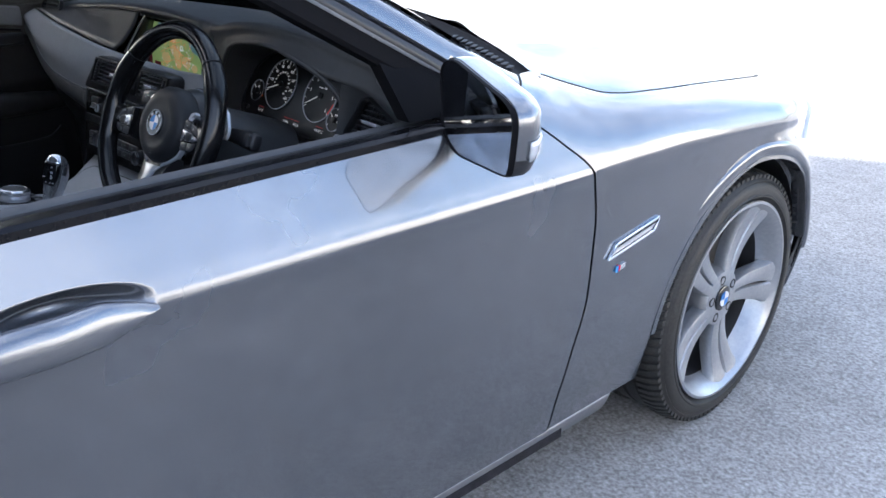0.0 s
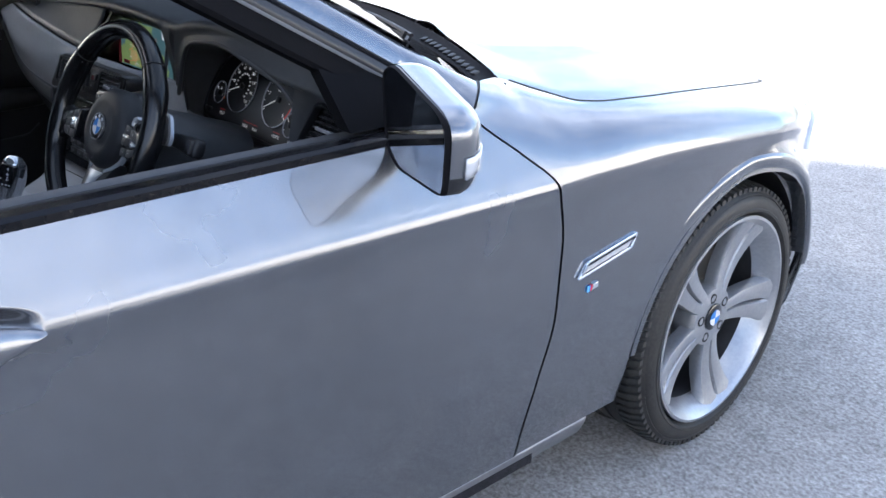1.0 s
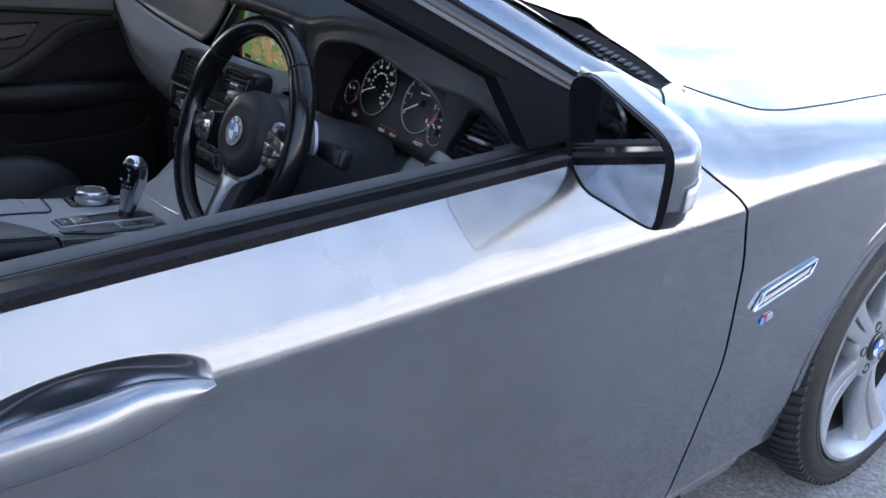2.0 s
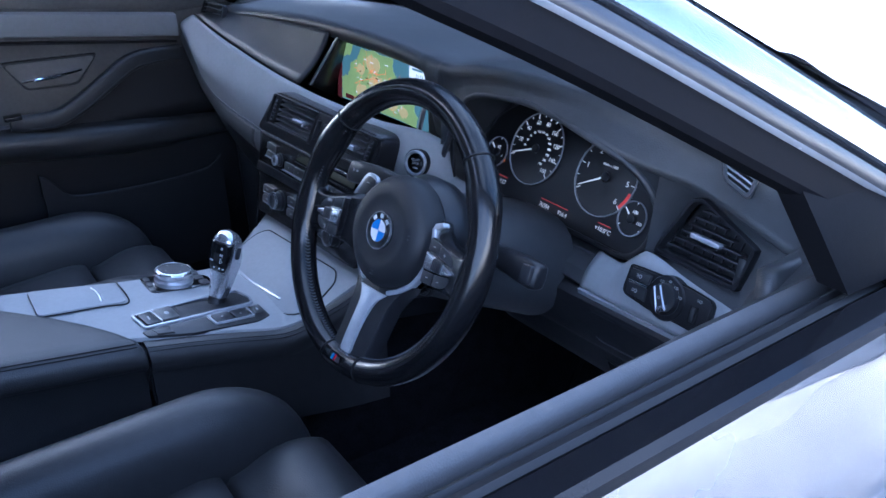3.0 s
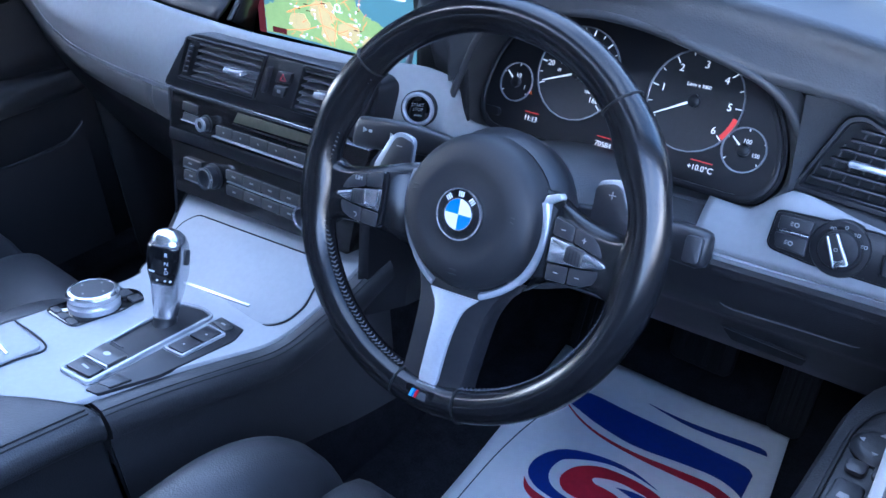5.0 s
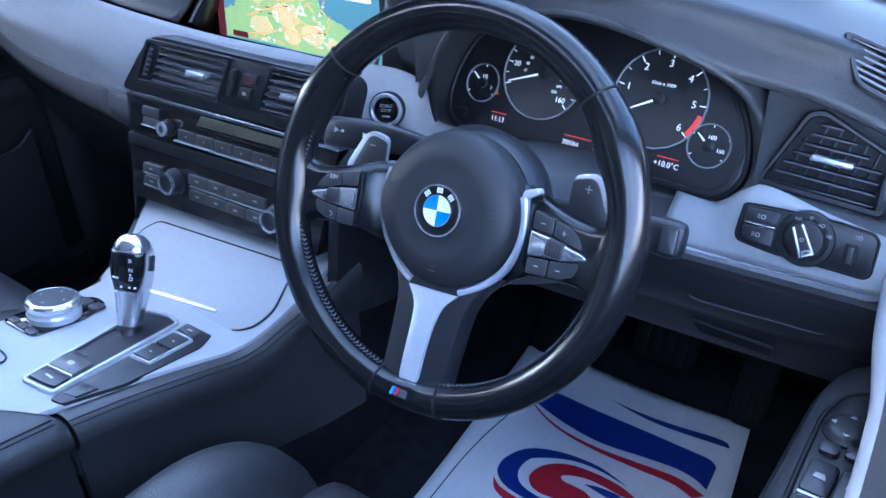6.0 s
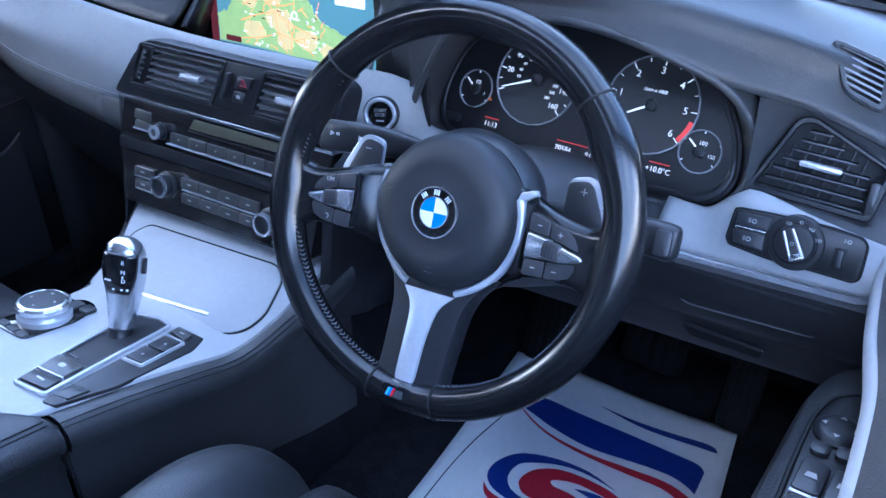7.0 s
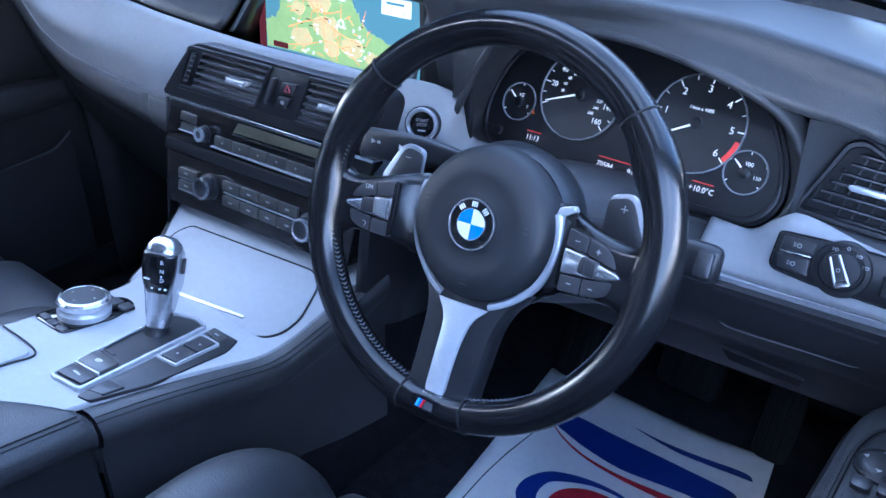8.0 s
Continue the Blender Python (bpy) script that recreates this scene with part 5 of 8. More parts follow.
TRIM_TOP = [(-0.76, 0.972), (-0.52, 0.953), (-0.265, 0.938), (-0.145, 0.935), (-0.07, 0.934), (0.02, 0.934), (0.08, 0.928), (0.12, 0.921), (0.15, 0.912), (0.166, 0.905), (0.174, 0.898), (0.179, 0.874), (0.188, 0.853), (0.20, 0.847), (0.26, 0.843)]
TRIM_LOW = [(-0.76, 0.948), (-0.71, 0.915), (-0.64, 0.860), (-0.54, 0.835), (-0.40, 0.828), (-0.27, 0.828), (0.0, 0.826), (0.15, 0.822), (0.26, 0.815)]
TRIM_Y = [(-0.76, -1.045), (-0.52, -1.056), (-0.145, -1.062), (0.0, -1.056), (0.08, -1.040), (0.15, -0.988), (0.19, -0.974), (0.26, -0.965)]


def dashboard():
    # padded top that rolls over the brow, down to the instruments and the side vent
    rows = []
    for x in steps(-0.80, 0.106, 68) + steps(0.112, 0.26, 36) + steps(0.272, 0.80, 44):
        zb = smooth(BROW, x)
        yb = smooth(BROW_Y, x)
        top = Vector((x, yb + 0.012, zb))
        if x < 0.172:
            # between the screen and the instruments the padding runs down to the silver band
            f = max(0.0, min(1.0, (x - 0.130) / 0.010))
            low = Vector((x, -0.981 + 0.012 * f, zb - 0.022)).lerp(Vector((x, -0.972, smooth(TRIM_TOP, x) - 0.004)), f)
            mid = Vector((x, -0.996, zb - 0.004))
        else:
            low = Vector((x, smooth(HOOD_Y, x), smooth(HOOD_Z, x)))
            mid = Vector((x, min(low.y, yb) - 0.004 + 0.25 * abs(low.y - yb), zb - 0.004))
        if x < 0.172:
            col = [low * (1 - f) ** 2 + mid * 2 * f * (1 - f) + top * f * f for f in steps(0, 1, 9)]
        else:
            edge = top + (low - top).normalized() * min(0.022, 0.5 * (low - top).length)
            corner = top + Vector((0, -0.012, 0.001))
            col = [low.lerp(edge, f) for f in steps(0, 1, 4)] + [edge * (1 - f) ** 2 + corner * 2 * f * (1 - f) + top * f * f for f in steps(0.2, 1, 4)]
        for f in steps(0.08, 1, 12):
            y = top.y + (-0.57 - 0.10 * (abs(x) / 0.8) ** 2 - top.y) * f
            z = zb + (0.968 - zb) * (f ** 1.2) + 0.006 * math.sin(math.pi * f)
            col.append(Vector((x, y, z)))
        rows.append(col)
    d = part("dashboard", loft(rows, closed=False), SOFT_BLACK, car, "black soft-touch dashboard top with instrument hood", sharp=60, solid=0.004, offset=1)
    # black panel on the passenger's side, above the silver band
    rows = []
    for x in steps(-0.76, -0.176, 40):
        z0, z1 = smooth(TRIM_TOP, x), smooth(BROW, x) - 0.012
        y0, y1 = smooth(TRIM_Y, x) + 0.004, -0.985
        rows.append([(x, y0 + (y1 - y0) * f ** 0.8 + 0.006 * math.sin(math.pi * f), z0 + (z1 - z0) * f) for f in steps(0, 1, 8)])
    part("upper_panel", loft(rows, closed=False), DARK_PLASTIC, d, solid=0.005, offset=1)
    # dark cheek between the screen and the instrument hood
    rows = []
    for x in steps(0.100, 0.192, 10):
        z1 = smooth(BROW, x) - 0.006
        rows.append([(x, -0.962 - 0.016 * (x - 0.10) / 0.09, 0.845 + (z1 - 0.845) * f) for f in steps(0, 1, 6)])
    part("hood_cheek", loft(rows, closed=False), DARK_PLASTIC, d, solid=0.004, offset=0)
    # silver band with its long fold
    rows = []
    for x in steps(-0.76, 0.16, 62) + steps(0.163, 0.25, 26):
        z0, z1, y = smooth(TRIM_LOW, x), smooth(TRIM_TOP, x), smooth(TRIM_Y, x)
        fold = max(0.0, min(1.0, (-0.30 - x) / 0.3)) * max(0.0, min(1.0, (x + 0.76) / 0.10))
        col = []
        for f in steps(0, 1, 14):
            b = -0.030 * (1 - f) - 0.012 * math.sin(math.pi * f) - 0.010 * fold * max(0, 1 - abs(f - 0.45) / 0.3)
            col.append((x, y + b, z0 + (z1 - z0) * f))
        rows.append(col)
    part("silver_band", loft(rows, closed=False), TRIM_SILVER, car, "patterned silver dashboard band", solid=0.004, offset=1)
    rows = [[(x, smooth(TRIM_Y, x) - 0.031 + dy, smooth(TRIM_LOW, x) + dz) for dy, dz in ((0.006, -0.004), (-0.004, -0.003), (-0.004, 0.003), (0.006, 0.004))] for x in steps(-0.755, -0.245, 36)]
    part("bright_edge", loft(rows), SATIN_SILVER, d, "thin bright edge strip")
    # leather strip and glove box below the band
    low2 = [(-0.76, 0.90), (-0.70, 0.845), (-0.60, 0.795), (-0.54, 0.778), (-0.40, 0.763), (-0.27, 0.750)]
    for x0, x1, nm in ((-0.76, -0.332, "lower_strip"), (-0.330, -0.246, "stack_cheek")):
        rows = []
        for x in steps(x0, x1, 24):
            z1, z0, y = smooth(TRIM_LOW, x) - 0.005, smooth(low2, x), smooth(TRIM_Y, x) - 0.030
            rows.append([(x, y + 0.004 - 0.010 * math.sin(math.pi * f * 0.8) + 0.03 * f ** 3, z1 + (z0 - z1) * f) for f in steps(0, 1, 8)])
        part(nm, loft(rows, closed=False), STRIP_GREY, d, solid=0.006, offset=1)
    rows = []
    for x in steps(-0.76, -0.255, 24):
        z1 = smooth(low2, x)
        rows.append([(x, -1.06 + 0.25 * f ** 1.6, z1 + (0.42 - z1) * f) for f in steps(0, 1, 10)])
    part("glove_box", loft(rows, closed=False), DARK_PLASTIC, d, "dark glove box", solid=0.006, offset=1)
    part("kick_panel", grid(lambda u, v: (-0.772, u, v), steps(-0.985, -0.56, 8), steps(0.29, 0.93, 8)), DARK_PLASTIC, d, solid=0.012, offset=0)
    # passenger's outer air vent
    fr = facing((-0.715, -1.008, 0.985), (0.15, -1, 0.35))
    v = part("outer_vent", ring_poly(rounded([(-0.05, -0.012), (0.055, -0.030), (0.050, 0.016), (-0.04, 0.022)], 0.006), fr, 0.005, 0.01), SATIN_BLACK, car, "black outer air vent")
    for k in range(4):
        part("slat", box(at(fr, 0, -0.016 + 0.010 * k, 0), 0.09, 0.0025, 0.007, 0.001, 0.0005), SATIN_BLACK, v)
    return d


def inset(poly, d):
    """A convex outline moved inwards by d."""
    n = len(poly)
    area = sum(poly[i][0] * poly[(i + 1) % n][1] - poly[(i + 1) % n][0] * poly[i][1] for i in range(n))
    k = 1 if area > 0 else -1
    lines = []
    for i in range(n):
        a, b = Vector(poly[i]), Vector(poly[(i + 1) % n])
        e = (b - a).normalized()
        lines.append((a + Vector((-e.y, e.x)) * k * d, e))
    out = []
    for i in range(n):
        (p, e), (q, f) = lines[i - 1], lines[i]
        den = e.x * f.y - e.y * f.x
        if abs(den) < 1e-6:
            out.append((q.x, q.y))
            continue
        t = ((q.x - p.x) * f.y - (q.y - p.y) * f.x) / den
        out.append((p.x + e.x * t, p.y + e.y * t))
    return out


def edge_frame(poly, r, m, w, d):
    """A frame w wide and d high round a convex outline, with rounded corners."""
    o, a, b, c = (rounded(q, max(r - k, 0.0006)) for q, k in ((poly, 0), (inset(poly, 0.2 * w), 0.2 * w), (inset(poly, 0.8 * w), 0.8 * w), (inset(poly, w), w)))
    return loft([[m @ Vector((x, y, h)) for x, y in q] for q, h in ((o, 0), (o, d * 0.8), (a, d), (b, d), (c, d * 0.8), (c, 0))], cap=False)


def plate(poly, r, m, h0, h1, bevel=0.001):
    o, a, b = (rounded(q, max(r - k, 0.0005)) for q, k in ((poly, 0), (inset(poly, bevel * 0.3), bevel * 0.3), (inset(poly, bevel), bevel)))
    return loft([[m @ Vector((x, y, h)) for x, y in q] for q, h in ((o, h0), (o, h1 - bevel), (a, h1 - 0.3 * bevel), (b, h1))])


STACK = facing((-0.05, -1.0935, 0.882), (0.06, -1, 0.20))  # the face of the centre stack


def slanted(x0, x1, y0, y1, k):
    """A four-sided opening whose ends lean by k."""
    return [(x0, y0), (x1, y0), (x1 + k * (y1 - y0), y1), (x0 + k * (y1 - y0), y1)]


def air_vent(m, x0, x1, y0, y1, k, tab_x, label, thumb):
    """An air vent in the frame m with slanted ends: frame, slats, cross vanes, silver tab, thumb wheel."""
    poly = slanted(x0, x1, y0, y1, k)
    f = part("air_vent", edge_frame([(x, y) for x, y in inset(poly, -0.003)], 0.006, m, 0.005, 0.0095), SATIN_BLACK, car, label)
    part("vent_back", plate(poly, 0.003, m, -0.030, -0.026), SEAL, f)
    n = 6
    for i in range(n):
        y = y0 + (y1 - y0) * (i + 0.5) / n
        a = x0 + k * (y - y0) + (0.027 if thumb < 0 else 0.003)
        b = x1 + k * (y - y0) - (0.027 if thumb > 0 else 0.003)
        rows = [[m @ Vector((x, y + dy, z)) for dy, z in ((0.0006, -0.016), (-0.0014, 0.0040), (-0.0018, 0.0062), (-0.0010, 0.0074), (0.0008, 0.0074), (0.0014, 0.0062), (0.0034, -0.016))] for x in (a, b)]
        part("slat", loft(rows), SLAT, f)
    for i in range(7):
        f0 = (i + 1) / 8
        x = x0 + (x1 - x0) * f0 + k * (y1 - y0) / 2
        part("vane", box(at(m, x, (y0 + y1) / 2, -0.025) @ Matrix.Rotation(radians(-18), 4, "Z"), 0.0018, y1 - y0 - 0.004, 0.006, 0.0006, 0.0003), SATIN_BLACK, f)
    part("vent_tab", plate([(tab_x - 0.019, 0.0065), (tab_x + 0.017, 0.0065), (tab_x + 0.020, 0.0150), (tab_x - 0.015, 0.0150)], 0.002, m, 0.000, 0.0125, 0.002), SATIN_SILVER, f, "silver vent tab")
    if thumb:
        xa = (x0 + 0.002) if thumb < 0 else (x1 - 0.026)
        part("thumb_panel", plate(slanted(xa, xa + 0.024, y0 + 0.001, y1 - 0.001, k), 0.002, m, -0.02, 0.0045), SATIN_BLACK, f)
        part("thumb_wheel", plate(slanted(xa + 0.0085, xa + 0.0155, y0 + 0.007, y1 - 0.007, k), 0.002, m, 0.0, 0.0085, 0.002), BUTTON, f)
        for i in range(6):
            y = y0 + 0.010 + (y1 - y0 - 0.020) * i / 5
            part("wheel_rib", box(at(m, xa + 0.012 + k * (y - y0), y, 0.0075), 0.0065, 0.0018, 0.0020, 0.0006, 0.0004), SLAT, f)
    return f


def centre_stack():
    m = STACK
    # vents with the hazard switch between
    outer = rounded([(-0.203, -0.034), (0.186, -0.030), (0.201, 0.036), (0.188, 0.046), (-0.116, 0.049), (-0.138, 0.045), (-0.160, 0.022)], 0.012, 5)
    inner = []
    for x, y in outer:
        yy = max(-0.0185, min(0.0425, y))
        inner.append((max(-0.168 + 0.48 * (yy + 0.0125), min(0.178 + 0.42 * (yy + 0.0125), x)), yy))
    rings = [[m @ Vector((x, y, h)) for x, y in q] for q, h in ((outer, -0.03), (outer, 0.002), ([(x * 0.995, y * 0.97) for x, y in outer], 0.0045), (inner, 0.0045), (inner, -0.03))]
    base = part("vent_panel", loft(rings, cap=False), SATIN_BLACK, car, "black centre vent surround")
    air_vent(at(m, 0, 0, -0.002), -0.1668, -0.0128, -0.016, 0.040, 0.48, -0.048, "black centre air vent with silver tab", -1)
    air_vent(at(m, 0, 0, -0.002), 0.0585, 0.1715, -0.016, 0.040, 0.42, 0.116, "black centre air vent with silver tab", 1)
    part("switch_block", plate(slanted(-0.0098, 0.0552, -0.0185, 0.0425, 0.46), 0.002, m, -0.02, 0.0055, 0.001), SATIN_BLACK, base)
    part("middle_wheel", plate(slanted(0.0075, 0.0145, -0.004, 0.030, 0.38), 0.002, m, 0.005, 0.0115, 0.002), BUTTON, base)
    part("hazard_switch", plate([(0.033, 0.0135), (0.0575, 0.0145), (0.0645, 0.029), (0.040, 0.028)], 0.002, m, 0.005, 0.0100, 0.001), BUTTON, base, "hazard switch with red triangle")
    bm = bmesh.new()
    tri = [(0.0, 0.0045), (-0.0052, -0.0040), (0.0048, -0.0036)]
    for a, b in zip(tri, tri[1:] + tri[:1]):
        add_tube(bm, [at(m, 0.049, 0.0212, 0.0102) @ Vector((*a, 0)), at(m, 0.049, 0.0212, 0.0102) @ Vector((*b, 0))], 0.0008, 6)
    part("hazard_triangle", bm, HAZARD_RED, base)
    part("lock_switch", plate([(0.028, -0.0045), (0.047, -0.0040), (0.0545, 0.0105), (0.033, 0.0095)], 0.002, m, 0.005, 0.0100, 0.001), BUTTON, base)
    part("lock_symbol", box(at(m, 0.041, 0.003, 0.0100), 0.006, 0.0045, 0.0005, 0.001, 0.0002), BUTTON_MARK, base)
    # dark strip below the vents, then the radio with its silver-edged buttons
    rp = part("radio_panel", prism(rounded([(-0.196, -0.094), (0.172, -0.091), (0.188, -0.038), (-0.184, -0.038)], 0.004), m, -0.03, 0.003, 0.001), RADIO_FACE, car, "dark grey radio panel with grey buttons")
    part("panel_top_strip", prism([(-0.186, -0.0385), (0.187, -0.0385), (0.189, -0.0335), (-0.185, -0.0335)], m, -0.02, 0.0065, 0.001), CHROME_SATIN, rp, "narrow satin strip")
    part("radio_display", plate([(-0.055, -0.0575), (0.135, -0.0545), (0.140, -0.0425), (-0.045, -0.0425)], 0.001, m, 0.0, 0.0040, 0.0005), DISPLAY, rp, "dull amber display strip")
    part("disc_slot", box(at(m, 0.03, -0.0605, 0.0025), 0.175, 0.0020, 0.0015, 0.001, 0.0003), SEAL, rp)
    part("panel_line", box(at(m, 0.035, -0.0852, 0.0025), 0.262, 0.0015, 0.0060, 0.0008, 0.0005), SATIN_SILVER, rp, "bright chrome line")
    for k in range(2):
        y = -0.0560 - 0.0150 * k
        part("radio_button", plate([(-0.162, y - 0.0065), (-0.130, y - 0.0075), (-0.128, y + 0.005), (-0.159, y + 0.006)], 0.0015, m, 0.0, 0.0060, 0.001), BUTTON_GREY, rp)
    part("button_line", box(at(m, -0.147, -0.0765, 0.0025), 0.032, 0.0016, 0.0055, 0.0005, 0.0003), SATIN_SILVER, rp)
    for k in range(6):
        x = -0.073 + 0.0345 * k
        part("preset_button", plate([(x - 0.0165, -0.0835), (x + 0.0165, -0.0832), (x + 0.0170, -0.0685), (x - 0.0160, -0.0690)], 0.0015, m, 0.0, 0.0062, 0.001), BUTTON_GREY, rp)
        part("preset_mark", box(at(m, x, -0.076, 0.0062), 0.003, 0.0022, 0.0003, 0.0005, 0.0001), BUTTON_MARK, rp)
    kn = at(m, -0.111, -0.072, 0.003) @ Matrix.Scale(0.80, 4)
    part("volume_knob", turned(((0.0150, 0), (0.0150, 0.003), (0.0125, 0.0040), (0.0115, 0.014), (0.0105, 0.0155), (0.0092, 0.0150), (0.001, 0.0150)), kn, 32), SATIN_BLACK, rp, "black volume knob with silver ring")
    part("knob_ring", ring_bm(at(kn, 0, 0, 0.0118), 0.0066, 0.0120, 0, 0.0046), SATIN_SILVER, rp, "silver knob ring")
    part("lower_ledge", prism([(-0.199, -0.112), (0.165, -0.108), (0.172, -0.092), (-0.196, -0.095)], m, -0.03, 0.0045, 0.002), SATIN_BLACK, rp)
    # climate panel
    cp = part("climate_panel", prism(rounded([(-0.195, -0.190), (0.155, -0.183), (0.168, -0.110), (-0.200, -0.114)], 0.005), m, -0.03, 0.001, 0.001), RADIO_FACE, car, "dark grey climate control panel")
    part("panel_line", box(at(m, -0.001, -0.1455, 0.0005), 0.145, 0.0020, 0.0035, 0.0008, 0.0005), SATIN_SILVER, cp, "bright chrome line")
    for x, y in ((-0.103, -0.146), (0.090, -0.148)):
        kn = at(m, x, y, 0.001) @ Matrix.Scale(0.86, 4)
        part("temperature_knob", turned(((0.0215, 0), (0.0215, 0.004), (0.0185, 0.006), (0.0175, 0.018), (0.0160, 0.0205), (0.0145, 0.0195), (0.001, 0.0195)), kn, 36), SATIN_BLACK, cp, "temperature knob with chrome ring")
        part("knob_ring", ring_bm(at(kn, 0, 0, 0.0172), 0.0138, 0.0182, 0, 0.0045), CHROME_SATIN, cp, "silver knob ring")
    for k in range(2):
        y = -0.1385 - 0.0185 * k
        part("climate_button", plate([(-0.168, y - 0.0065), (-0.132, y - 0.0065), (-0.130, y + 0.006), (-0.166, y + 0.006)], 0.0015, m, 0.0, 0.0055, 0.001), BUTTON_GREY, cp)
        part("button_mark", box(at(m, -0.150, y, 0.0055), 0.008, 0.0025, 0.0003, 0.0005, 0.0001), BUTTON_MARK, cp)
        part("button_line", box(at(m, -0.150, y - 0.0085, 0.0005), 0.036, 0.0014, 0.0045, 0.0005, 0.0003), SATIN_SILVER, cp)
    for k in range(4):
        for y in (-0.1345, -0.1565):
            x = -0.056 + 0.0362 * k
            part("climate_button", plate([(x - 0.0172, y - 0.0072), (x + 0.0172, y - 0.0072), (x + 0.0176, y + 0.0068), (x - 0.0168, y + 0.0068)], 0.0015, m, 0.0, 0.0055, 0.001), BUTTON_GREY, cp)
            part("button_mark", box(at(m, x, y, 0.0055), 0.007, 0.0025, 0.0003, 0.0005, 0.0001), BUTTON_MARK, cp)
    # side cheeks of the stack
    rows = [[m @ Vector(q) for q in ((-0.196, y, 0.000), (-0.204, y, -0.006), (-0.225, y, -0.05), (-0.25, y, -0.16))] for y in (-0.04, -0.10, -0.15, -0.19, -0.26)]
    part("stack_flank", loft(rows, closed=False), SATIN_BLACK, cp, solid=0.004, offset=0)
    rows = [[m @ Vector(q) for q in ((0.172, y, 0.000), (0.182, y, -0.006), (0.20, y, -0.06), (0.205, y, -0.16))] for y in (-0.03, -0.10, -0.15, -0.19, -0.26)]
    part("stack_flank", loft(rows, closed=False), SATIN_BLACK, cp, solid=0.004, offset=0)
    # start button in its silver ring
    sb = facing((0.151, -1.021, 0.874), (0.42, -1, 0.32)) @ Matrix.Scale(0.82, 4)
    ring = part("start_button", turned(((0.0186, -0.012), (0.0186, 0.0046), (0.0194, 0.0064), (0.0208, 0.0072), (0.0228, 0.0072), (0.0242, 0.0062), (0.0250, 0.0040), (0.0250, -0.012)), sb, 40), SATIN_SILVER, car, "round start button in a silver ring")
    part("button_face", turned(((0.0180, -0.004), (0.0183, 0.003), (0.015, 0.0035), (0.001, 0.003)), sb, 32), GLOSS_BLACK, ring)
    part("ring_joint", ring_bm(sb, 0.0250, 0.0264, -0.012, 0.0030), SEAL, ring)
    text("button_text", "START", 0.0066, at(sb, 0, 0.0058, 0.0038), BUTTON_MARK, ring)
    text("button_text", "STOP", 0.0066, at(sb, 0, -0.0006, 0.0038), BUTTON_MARK, ring)
    part("button_lamp", box(at(sb, 0, -0.009, 0.0032), 0.012, 0.0022, 0.0005, 0.001, 0.0001), BUTTON_MARK, ring)
    part("key_slot", box(at(sb, 0.002, -0.033, -0.002), 0.024, 0.016, 0.005, 0.005), GLOSS_BLACK, ring)


